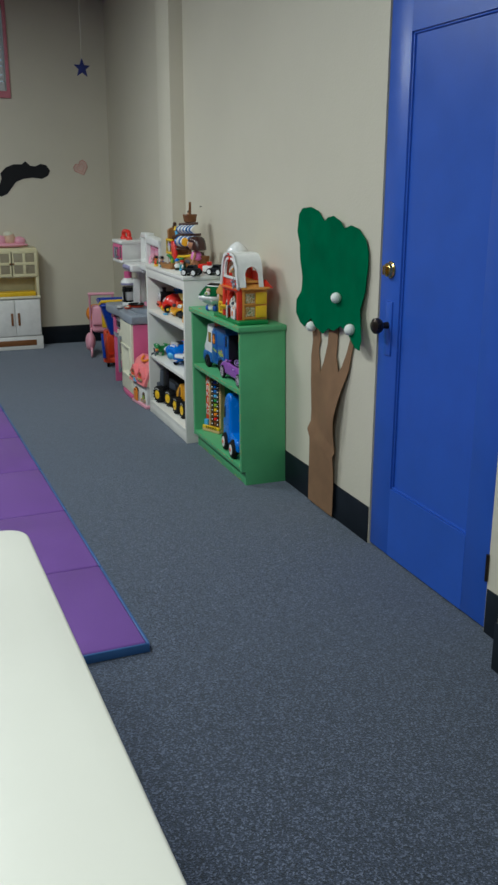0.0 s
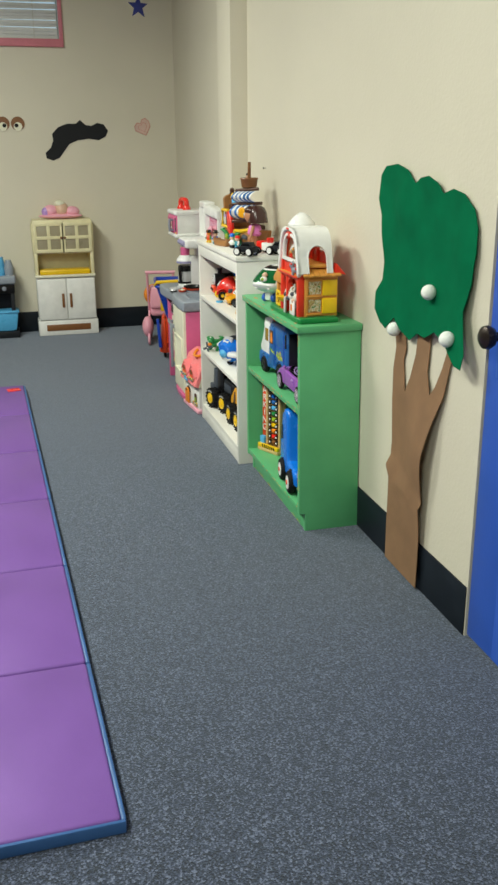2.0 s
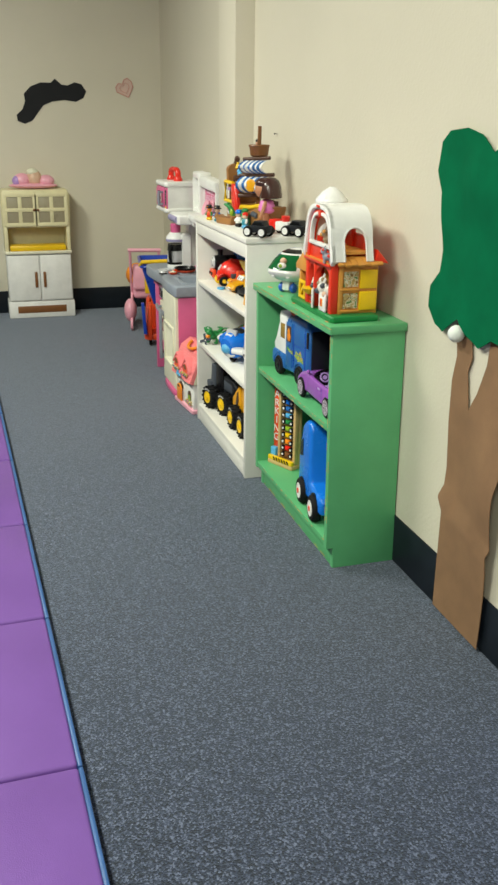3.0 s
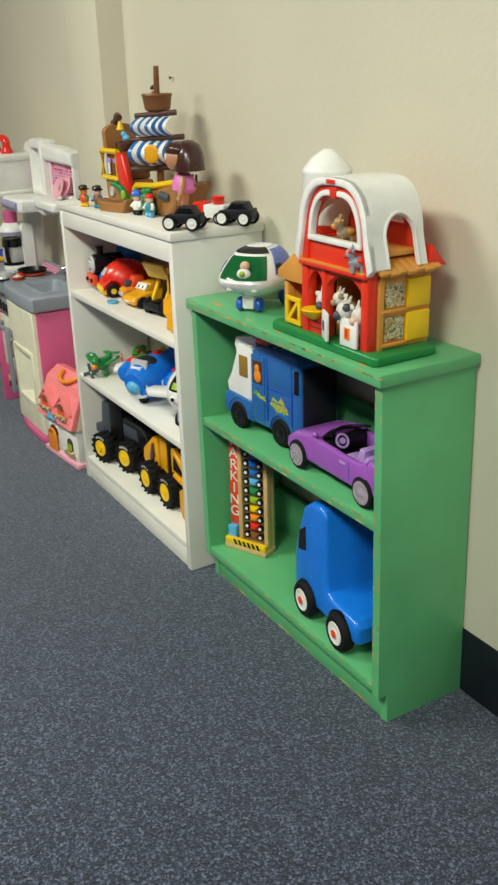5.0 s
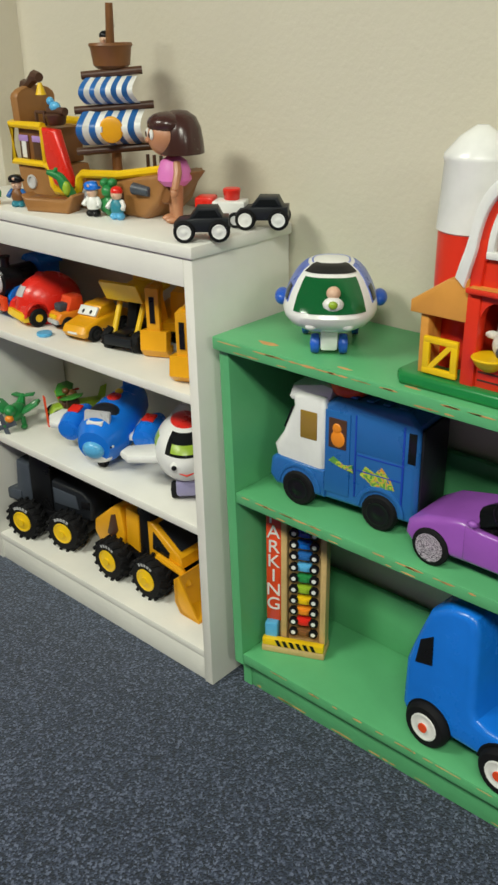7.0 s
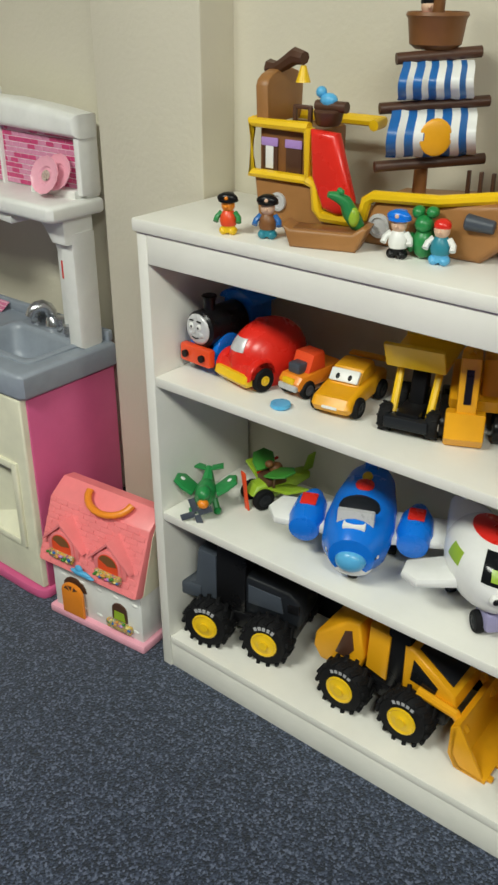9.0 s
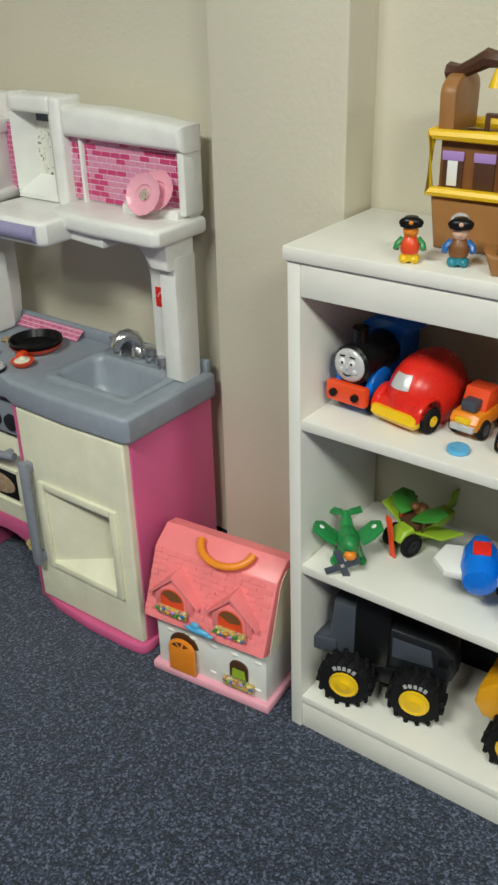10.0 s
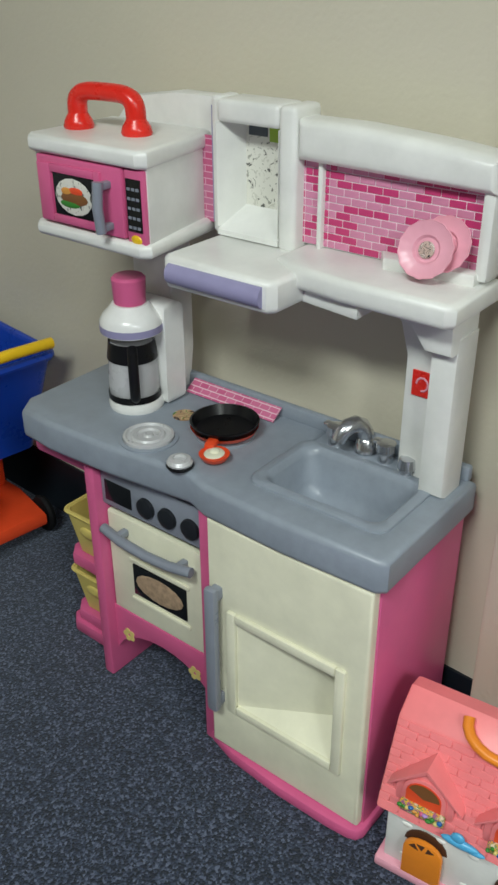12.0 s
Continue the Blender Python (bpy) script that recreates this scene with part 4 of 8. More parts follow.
part("plate_ledge", KG().prism([(1.60, 5.752), (1.6240, 5.752), (1.6240, 5.90), (1.5940, 5.88), (1.60, 5.84)], "z", 0.854, 0.872, 0.004), "white", k)
bk = KG()
bk.box(1.6260, 1.6600, 5.745, 6.036, 0.855, 0.995, 0.004)
bk.box(1.6090, 1.6600, 5.740, 5.758, 0.86, 0.985, 0.006)
bk.box(1.6140, 1.6340, 5.994, 6.002, 0.855, 0.985, 0.003)
back = part("upper_back", bk, "white", k, "white plastic back with printed bricks")
roll = [(5.737, 1.014), (5.80, 1.021), (5.87, 1.026), (5.94, 1.030), (6.03, 1.030)]
part("top_roll", KG().prism([(y, z) for y, z in roll] + [(6.030, 0.976), (5.737, 0.970)], "x", 1.598, 1.6640, 0.016, 4), "white", back)
brick_wall(part("brick_panel", KG().box(1.6240, 1.6262, 5.760, 5.992, 0.858, 0.986, 0), "brick_joint", back, "pink moulded brick panel"), 1.6240, 5.760, 5.992, 0.858, 0.986)
brick_wall(part("brick_panel", KG().box(1.6240, 1.6262, 6.004, 6.034, 0.858, 0.986, 0), "brick_joint", back, "pink moulded brick panel"), 1.6240, 6.004, 6.034, 0.858, 0.986)
# middle frame with a print, and tray
frame_ob = part("window_niche", KG().box(1.602, 1.6640, 6.060, 6.172, 1.012, 1.0445, 0.008, 3), "white", k, "white plastic niche with a printed view")
for x0_, y0_, y1_ in ((1.600, 6.030, 6.060), (1.618, 6.172, 6.196)):
    part("niche_post", KG().box(x0_, 1.6640, y0_, y1_, 0.845, 1.045, 0.008, 3), "white", frame_ob)
part("niche_sill", KG().prism([(1.602, 0.850), (1.656, 0.850), (1.656, 0.890), (1.602, 0.858)], "y", 6.0602, 6.1718), "white", frame_ob)
part("niche_reveal", KG().prism([(1.602, 6.0602), (1.655, 6.0602), (1.655, 6.078)], "z", 0.862, 1.012), "white", frame_ob)
part("niche_reveal", KG().prism([(1.602, 6.1718), (1.655, 6.1718), (1.655, 6.155)], "z", 0.862, 1.012), "white", frame_ob)
part("niche_print", KG().box(1.6520, 1.6560, 6.07, 6.165, 0.885, 1.012, 0), "photo", frame_ob)
part("print_patch", KG().box(1.6508, 1.6524, 6.078, 6.112, 0.984, 1.010, 0), "lime", frame_ob)
part("print_patch", KG().box(1.6508, 1.6524, 6.116, 6.150, 0.990, 1.011, 0), "slate", frame_ob)
part("niche_side", KG().box(1.624, 1.6540, 6.1965, 6.1985, 0.86, 1.03, 0), "lilac", frame_ob)
tr = KG().prism([(1.478, 5.985), (1.478, 6.165), (1.49, 6.178), (1.6540, 6.178), (1.6540, 5.975), (1.49, 5.975)], "z", 0.800, 0.848, 0.010, 3)
tray = part("towel_tray", tr, "white", k, "white tray with a lilac roll")
part("towel_roll", KG().tube([(1.484, 5.992, 0.824), (1.484, 6.160, 0.824)], 0.0165, 14), "lilac", tray)
# microwave
mw = KG().prism([(1.478, 6.192), (1.66, 6.230), (1.66, 6.425), (1.478, 6.425)], "z", 0.846, 0.966, 0.004)
mo = part("microwave", mw, "white", k, "white toy microwave with pink door")
part("microwave_top", KG().prism([(1.462, 6.20), (1.474, 6.186), (1.65, 6.222), (1.65, 6.432), (1.474, 6.432), (1.462, 6.42)], "z", 0.964, 0.990, 0.008, 3), "white", mo)
part("microwave_base", KG().prism([(1.462, 6.20), (1.474, 6.186), (1.66, 6.215), (1.66, 6.432), (1.474, 6.432), (1.462, 6.42)], "z", 0.838, 0.860, 0.008, 3), "white", mo)
part("microwave_back", KG().prism([(6.19, 0.84), (6.435, 0.84), (6.435, 0.985), (6.40, 1.022), (6.30, 1.036), (6.20, 1.036)], "x", 1.66, 1.695, 0.008), "white", mo)
part("brick_side", KG().box(1.632, 1.635, 6.196, 6.226, 0.856, 0.985, 0), "bricks", mo, "pink brick printed strip")
md = part("microwave_door", KG().box(1.466, 1.482, 6.232, 6.412, 0.862, 0.962, 0.004), "pink", mo, "pink door with a food picture")
for a, b, z0, z1 in ((6.272, 6.284, 0.866, 0.952), (6.378, 6.406, 0.866, 0.952), (6.284, 6.378, 0.866, 0.878), (6.284, 6.378, 0.940, 0.952)):
    part("door_frame", KG().box(1.4610, 1.4680, a, b, z0, z1, 0.002), "pink", md)
part("picture", KG().box(1.4645, 1.4665, 6.285, 6.375, 0.878, 0.940, 0), "glass_dark", md)
part("dish", KG(pose(1.4642, 6.332, 0.908, 0, 0, 0)).ball((0, 0, 0), 0.0012, 0.040, 0.027, 18, 8), "photo", md)
for y, z, ry_, rz_, mat_ in ((6.340, 0.897, 0.022, 0.006, "leaf_green"), (6.330, 0.906, 0.030, 0.010, "brown"), (6.326, 0.917, 0.016, 0.006, "orange_red"), (6.346, 0.915, 0.012, 0.006, "tan")):
    part("food", KG(pose(1.4634, y, z)).ball((0, 0, 0), 0.0012, ry_, rz_, 14, 6), mat_, md)
g = KG().tube([(1.446, 6.258, 0.872), (1.442, 6.258, 0.908), (1.446, 6.258, 0.944)], 0.008, 10).box(1.446, 1.468, 6.252, 6.264, 0.873, 0.884, 0.003).box(1.446, 1.468, 6.252, 6.264, 0.932, 0.943, 0.003)
part("handle", g, "handle_grey", md)
part("keypad_frame", KG().box(1.470, 1.482, 6.194, 6.230, 0.852, 0.962, 0.003), "pink", mo)
kp = part("keypad", KG().box(1.4685, 1.4705, 6.198, 6.226, 0.876, 0.950, 0), "glass_dark", mo, "black keypad")
for i in range(5):
    for j in range(3):
        part("key", KG().box(1.4678, 1.4687, 6.2005 + j * 0.0085, 6.2065 + j * 0.0085, 0.880 + i * 0.0135, 0.884 + i * 0.0135, 0), "handle_grey", kp)
part("button", KG().ball((1.470, 6.212, 0.864), 0.003, 0.011, 0.007, 12, 8), "yellow", mo)
# left post and coffee maker
part("post", KG().prism([(6.288, ZC), (6.368, ZC), (6.368, 0.84), (6.278, 0.84), (6.278, 0.62)], "x", 1.605, 1.66, 0.010), "white", k, "white plastic post")


def KC():
    return KG(pose(-0.036, -0.027, 0.024))


cm = part("coffee_maker", KC().lathe([(0.046, 0), (0.048, 0.008), (0.044, 0.018), (0, 0.019)], (1.575, 6.335, 0.522), seg=24), "gloss_white", k, "white toy coffee maker with a pink lid")
part("coffee_back", KC().prism([(1.60, 6.285), (1.645, 6.285), (1.645, 6.385), (1.60, 6.385)], "z", 0.522, 0.70, 0.012, 3), "gloss_white", cm)
part("coffee_head", KC().lathe([(0.044, 0), (0.052, 0.004), (0.052, 0.022), (0.046, 0.032), (0.036, 0.042), (0.030, 0.05), (0, 0.05)], (1.575, 6.335, 0.655), seg=24), "gloss_white", cm)
part("coffee_band", KC().lathe([(0.0525, 0), (0.0525, 0.012)], (1.575, 6.335, 0.660), seg=24, caps=False), "lilac", cm)
part("coffee_lid", KC().cyl((1.575, 6.335, 0.702), 0.026, 0.048, r2=0.028, b=0.004), "pink", cm)
pot = part("coffee_pot", KC().lathe([(0.040, 0), (0.043, 0.006), (0.043, 0.03), (0.040, 0.07), (0.034, 0.092), (0.036, 0.10), (0, 0.10)], (1.572, 6.335, 0.541), seg=24), "pot_steel", cm, "silver pot with black handle")
part("pot_handle", KC().tube([(1.572 - 0.69 * q, 6.335 - 0.72 * q, z) for q, z in ((0.036, 0.640), (0.050, 0.634), (0.056, 0.610), (0.055, 0.580), (0.050, 0.558), (0.041, 0.550))], 0.0085, 10, flat=0.8), "black", pot)
part("pot_collar", KC().lathe([(0.0425, 0.0), (0.0385, 0.032)], (1.572, 6.335, 0.612), seg=24, caps=False), "black", pot)
part("pot_foot", KC().lathe([(0.0445, 0.0), (0.0445, 0.012)], (1.572, 6.335, 0.541), seg=24, caps=False), "black", pot)

# on the kitchen
ph = thing("toy_telephone", pose(1.545, 6.335, 0.990, 0, 0, 96), "glossy red toy telephone receiver standing on the microwave", "toy telephone")
ph.scale = (1, 1, 0.86)
grip = [(-0.056, 0, 0.022)] + [(math.copysign(abs(math.cos(t)) ** 0.5, -math.cos(t)) * 0.056, 0, 0.026 + 0.038 * math.sin(t) ** 0.55) for t in [math.pi * (i + 0.5) / 22 for i in range(22)]] + [(0.056, 0, 0.022)]
part("grip", G().tube(grip, 0.0150, 14), "red", ph)
for a in (-0.056, 0.056):
    part("ear_cup", G().lathe([(0.022, 0.0), (0.0235, 0.004), (0.021, 0.014), (0.0155, 0.024), (0.0125, 0.034)], (a, 0, 0), seg=20), "red", ph)
pan = thing("toy_frying_pan", pose(1.545, 6.118, ZC + 0.0035), "black and orange toy frying pan on the burner", "toy pan")
pan.scale = (1.1, 1.1, 1.1)
part("bowl", G().lathe([(0.033, 0), (0.044, 0.006), (0.051, 0.022), (0.048, 0.0225), (0.041, 0.009), (0, 0.007)], seg=28), "black", pan)
part("band", G().lathe([(0.0365, 0.0008), (0.0455, 0.006), (0.0502, 0.0135)], seg=28, caps=False), "orange_red", pan)
part("handle", G(pose(0, 0, 0, 0, 0, 200)).box(0.040, 0.066, -0.008, 0.008, 0.006, 0.016, 0.004), "orange_red", pan)
spn = thing("toy_spoon", pose(1.472, 6.078, ZC, 0, 0, 20), "orange toy spoon with a fried egg", "toy spoon")
part("bowl", G().lathe([(0.012, 0), (0.020, 0.005), (0.024, 0.013), (0.021, 0.013), (0, 0.008)], seg=20), "orange_red", spn)
part("egg", G().ball((0, 0, 0.013), 0.018, 0.016, 0.003).ball((0.002, 0, 0.016), 0.008, 0.008, 0.004), "cream", spn)
cap = thing("jar_cap", pose(1.427, 6.108, ZC), "small silver jar cap with a black foot on the counter", "jar cap")
part("foot", G().lathe([(0.020, 0), (0.0215, 0.003), (0.0205, 0.006), (0, 0.006)], seg=22), "black", cap)
part("lid", G().lathe([(0.0195, 0.0055), (0.0205, 0.009), (0.017, 0.014), (0.010, 0.0155), (0.009, 0.012), (0, 0.012)], seg=22), "silver", cap)
for dx, dy, tilt, r in ((0.0, 0.0, 0.0, 0.036), (-0.020, 0.014, 3.0, 0.037)):
    pl = thing("toy_plate", pose(1.602 + dx, 5.797 + dy, 0.902 - (0.004 if dx else 0), 0, -66 - tilt, 4), "light pink toy plate with scalloped rim leaning on the back", "toy plate", "pink toy plates")
    g = G()
    n, prof = 70, [(0.0, 0.0), (0.42, 0.0), (0.50, 0.0038), (0.56, 0.0042), (0.93, 0.0060), (0.98, 0.0075), (1.0, 0.0066), (0.96, 0.0040), (0.50, 0.0), (0.40, -0.003), (0.0, -0.003)]
    vs, fs = [], []
    for q, z in prof:
        for i in range(n):
            rr_ = r * q * (1 + 0.016 * q * math.cos(14 * 2 * math.pi * i / n))
            vs.append((rr_ * math.cos(2 * math.pi * i / n), rr_ * math.sin(2 * math.pi * i / n), z))
    for a in range(len(prof) - 1):
        fs += [[a * n + i, a * n + (i + 1) % n, (a + 1) * n + (i + 1) % n, (a + 1) * n + i] for i in range(n)]
    part("dish", g.add(vs, fs), "light_pink", pl)
    if dx:
        part("print", G().ball((0, 0, 0.0025), 0.011, 0.011, 0.0008, 14, 6), "plate_print", pl)

# ---- pink carry house ----
ch = thing("toy_house", pose(1.470, 5.580, 0, 0, 0, 5.5), "pink roofed toy carry house with orange door on the carpet", "toy house")
ch.scale = (1, 1, 0.89)
w, d = 0.130, 0.055
part("floor_plate", G().box(-d - 0.012, d + 0.012, -w - 0.004, w + 0.004, 0.0, 0.022, 0.005), "light_pink", ch)
part("wall", G().box(-d, d, -w + 0.006, w - 0.006, 0.02, 0.18, 0.004), "white", ch, "white moulded plastic walls")
for i in range(10):
    rr = random.Random(i)
    part("stone", G(pose(-d, -w + 0.022 + (i % 5) * 0.05 + rr.uniform(-0.004, 0.004), 0.045 + (i // 5) * 0.075)).ball((0, 0, 0), 0.002, 0.009, 0.005, 8, 5), "white", ch)
roofp = [(-d - 0.026, 0.168), (-d - 0.010, 0.158), (d + 0.018, 0.158), (d + 0.026, 0.168), (0.056, 0.310), (0.040, 0.340), (0.014, 0.346), (-0.024, 0.318), (-0.028, 0.312)]
for s in (-1, 1):
    part("gable_wall", G().prism([(-d - 0.004, 0.160), (d + 0.006, 0.160), (0.040, 0.300), (0.028, 0.322), (0.006, 0.326), (-0.010, 0.314), (-0.020, 0.296)], "y", s * (w + 0.0052), s * (w - 0.004)), "cream", ch)
roof = part("roof", G().prism(roofp, "y", -w - 0.004, w + 0.004, 0.006), "salmon", ch, "salmon pink shingled roof")
sl = Vector((-0.028 + d + 0.026, 0, 0.312 - 0.168))
tilt = math.degrees(math.atan2(sl.x, sl.z))
SF = pose(-d - 0.026, 0, 0.168, 0, tilt, 0)       # slope of the roof: z runs up it
for i in range(12):
    for j in range(8):
        y = -w + 0.002 + (j + (0.5 if i % 2 else 0.0)) * 0.0325
        if y < w - 0.004:
            part("shingle", G(SF).box(-0.0011 - 0.0003 * ((i * 5 + j * 3) % 3), 0.001, y, min(w + 0.002, y + 0.0320), 0.004 + i * 0.0126, 0.0163 + i * 0.0126, 0.0008, 1), "salmon", roof)
for y in (0.066, -0.062):
    DM = pose(0.009, y, 0.034) @ Matrix.Translation((0, 0, 0.17)) @ Matrix.Diagonal((1, 1.08, 1.08, 1)) @ Matrix.Translation((0, 0, -0.17))
    dm = part("dormer", G(DM).prism([(-0.040, 0.160), (0.040, 0.160), (0.040, 0.196), (0.0, 0.236), (-0.040, 0.196)], "x", -d - 0.026, -0.02, 0.003), "salmon", ch, "salmon pink dormer")
    for s in (-1, 1):
        part("dormer_gable", G(DM).prism([(s * 0.052, 0.186), (s * 0.050, 0.193), (0.0, 0.248), (0.0, 0.239)], "x", -d - 0.031, -0.008, 0.001), "salmon", dm)
    arch_o = [(-0.030, 0.172), (0.030, 0.172)] + arc(0, 0.194, 0.030, 0, 180, 10)
    arch_w = [(-0.024, 0.174), (0.024, 0.174)] + arc(0, 0.194, 0.024, 0, 180, 10)
    part("dormer_surround", G(DM).prism(arch_o, "x", -d - 0.030, -d - 0.024, 0.002), "salmon", dm)
    part("dormer_window", G(DM).prism(arch_w, "x", -d - 0.0312, -d - 0.026), "orange_red", dm)
    part("window_shade", G(DM).prism([(0.000, 0.190)] + arc(0, 0.194, 0.022, 20, 176, 8), "x", -d - 0.0318, -d - 0.027), "brown", dm)
    part("flower_box", G(DM).box(-d - 0.040, -d - 0.028, -0.032, 0.030, 0.158, 0.176, 0.004), "flower", dm)
part("blue_bird", G(pose(-d - 0.034, 0.004, 0.186)).ball((0, 0, 0), 0.006, 0.028, 0.008).ball((0, 0.004, 0.010), 0.005, 0.010, 0.010).ball((0, -0.020, -0.004), 0.004, 0.016, 0.005), "sky_blue", ch)
part("door", G().prism([(0.030, 0.024), (0.090, 0.024), (0.090, 0.088)] + [(0.060 + 0.030 * math.cos(t), 0.088 + 0.026 * math.sin(t)) for t in [math.pi * i / 8 for i in range(1, 8)]] + [(0.030, 0.088)], "x", -d - 0.014, -d - 0.006, 0.002), "orange", ch, "orange arched door")
for t0 in (24, 66, 110):
    part("door_light", G().prism([(0.060 + 0.008 * math.cos(radians(t0 + 16)), 0.089 + 0.007 * math.sin(radians(t0 + 16))), (0.060 + 0.023 * math.cos(radians(t0)), 0.089 + 0.020 * math.sin(radians(t0))), (0.060 + 0.023 * math.cos(radians(t0 + 32)), 0.089 + 0.020 * math.sin(radians(t0 + 32)))], "x", -d - 0.0148, -d - 0.012), "dark_brown", ch)
part("door_opening", G().prism([(0.036, 0.090)] + [(0.060 + 0.033 * math.cos(t), 0.092 + 0.033 * math.sin(t)) for t in [math.pi * i / 8 for i in range(9)]], "x", -d - 0.002, -d + 0.002), "dark_brown", ch)
part("window", G().prism([(-0.085, 0.060), (-0.045, 0.060), (-0.045, 0.090)] + [(-0.065 + 0.020 * math.cos(t), 0.09 + 0.018 * math.sin(t)) for t in [math.pi * i / 8 for i in range(1, 8)]] + [(-0.085, 0.09)], "x", -d - 0.003, -d + 0.002), "dark_brown", ch)
part("window_glow", G().prism([(-0.081, 0.062), (-0.050, 0.062), (-0.052, 0.085), (-0.078, 0.085)], "x", -d - 0.004, -d - 0.002), "lime", ch)
part("flower_box", G().box(-d - 0.012, -d, -0.100, -0.032, 0.036, 0.058, 0.004), "flower", ch)
rr = random.Random(14)
BLOOMS = ("lavender", "tan", "leaf_green", "pink", "van_blue", "leaf_green", "tan", "pale_yellow")
for yc, zc, xf, n_ in ((0.066, 0.206, -d - 0.032, 12), (-0.062, 0.206, -d - 0.032, 12), (-0.066, 0.058, -d - 0.010, 12)):
    for i in range(n_):
        part("flower", G().ball((xf + rr.uniform(-0.002, 0.002), yc - 0.030 + 0.0054 * i, zc + rr.uniform(-0.009, 0.004)), 0.0035, rr.uniform(0.003, 0.005), rr.uniform(0.003, 0.0045), 8, 5), BLOOMS[(i * 3 + n_) % 8], ch)
part("carry_handle", G().tube([(-0.004 - 0.034 * math.sin(math.pi * i / 10), -0.016 + 0.056 * math.cos(math.pi * i / 10), 0.348 - 0.024 * math.sin(math.pi * i / 10)) for i in range(11)], 0.0080, 10), "orange", ch, "orange carrying handle")

# ---- shopping cart, stroller ----
ca = thing("toy_shopping_cart", pose(1.600, 6.905, 0, 0, 0, -8), "red, blue and yellow plastic toy shopping cart", "toy cart")
ca.scale = (0.72, 0.80, 0.85)
part("base", G().prism([(-0.14, -0.17), (0.10, -0.17), (0.12, 0.0), (0.10, 0.24), (-0.10, 0.24), (-0.13, 0.10)], "z", 0.045, 0.09, 0.012), "orange_red", ca, "red plastic chassis")
part("front_apron", G().prism([(-0.16, 0.05), (-0.19, 0.06), (-0.175, 0.16), (-0.15, 0.30), (-0.13, 0.30), (-0.13, 0.05)], "y", -0.19, -0.05, 0.008), "orange_red", ca)
part("rear_apron", G().prism([(-0.15, 0.05), (-0.17, 0.06), (-0.155, 0.28), (-0.13, 0.30), (-0.12, 0.05)], "y", 0.06, 0.22, 0.008), "orange_red", ca)
part("column", G().box(-0.12, 0.10, 0.04, 0.22, 0.085, 0.30, 0.02), "orange_red", ca)
for y in (-0.12, 0.16):
    for x in (-0.155, 0.11):
        wl = part("wheel", G().lathe([(0.02, 0), (0.05, 0.002), (0.055, 0.012), (0.05, 0.024), (0.02, 0.026)], (x, y, 0.055), "x", 20), "tyre", ca)
        part("hub", G().cyl((x - 0.002, y, 0.055), 0.02, 0.03, "x", seg=14), "white", wl)
bs = part("basket", tub(G(pose(0, 0, 0.30)), (-0.11, 0.10, -0.17, 0.20), (-0.205, 0.15, -0.245, 0.26), 0.27, 0.010, 0.03), "royal", ca, "blue open plastic basket")
part("basket_rim", G().tube(round_ring(-0.207, 0.152, -0.247, 0.262, 0.032, 0.57, 4), 0.012, 8, closed=True), "royal", bs)
part("strut", G().prism([(-0.20, 0.10), (-0.17, 0.10), (-0.19, 0.32), (-0.215, 0.32)], "y", -0.225, -0.19, 0.006), "royal", ca)
part("handle", G().tube([(-0.215, -0.20, 0.575), (-0.20, -0.255, 0.605), (0.0, -0.265, 0.612), (0.14, -0.255, 0.605)], 0.014, 12), "yellow", ca, "yellow handle bar")
part("seat", G().box(-0.16, 0.12, 0.255, 0.32, 0.30, 0.50, 0.012), "yellow", ca)
st = thing("doll_stroller", pose(1.560, 7.345, 0, 0, 0, -12), "light pink plastic doll stroller with a doll seat", "doll stroller")
st.scale = (0.82, 0.9, 0.98)
for x in (-0.11, 0.11):
    part("rail", G().tube([(x, 0.13, 0.06), (x, 0.0, 0.24), (x, -0.08, 0.40), (x, -0.12, 0.52)], 0.011, 10), "light_pink", st)
    part("rail", G().tube([(x, -0.14, 0.06), (x, -0.02, 0.20), (x, 0.08, 0.33)], 0.010, 10), "light_pink", st)
    for y in (-0.14, 0.14):
        part("wheel", G().lathe([(0.015, 0), (0.042, 0.003), (0.045, 0.012), (0.042, 0.021), (0.015, 0.024)], (x - 0.012, y, 0.046), "x", 18), "light_pink", st)
part("handle", G().tube([(-0.125, -0.12, 0.52), (0.125, -0.12, 0.52)], 0.012, 10), "light_pink", st)
part("seat", G().box(-0.10, 0.10, -0.04, 0.12, 0.19, 0.30, 0.03, 3).box(-0.10, 0.10, -0.07, 0.0, 0.25, 0.42, 0.025, 3), "light_pink", st)
part("foot_cover", G().ball((-0.12, -0.10, 0.13), 0.05, 0.07, 0.075).ball((-0.13, 0.0, 0.09), 0.04, 0.06, 0.05), "light_pink", st)
single("toy_bag", G().ball((0, 0, 0.05), 0.075, 0.06, 0.075, 14, 10), "orange", pose(1.51, 7.36, 0.29), "orange soft toy lying in the doll stroller", "soft toy")

# ---- play hutch at the end wall ----
hu = thing("play_hutch", pose(0.925, 7.79, 0), "cream and white plastic play hutch with a yellow shelf", "play hutch")
hw, hd = 0.212, 0.19
part("base", G().box(-hw - 0.008, hw + 0.008, -0.006, hd, 0, 0.112, 0.008), "white", hu)
part("base_slot", G().box(-hw + 0.05, hw - 0.05, -0.009, -0.004, 0.035, 0.082, 0.002), "brown", hu)
part("cabinet", G().box(-hw, hw, 0.004, hd, 0.112, 0.430, 0.006), "white", hu)
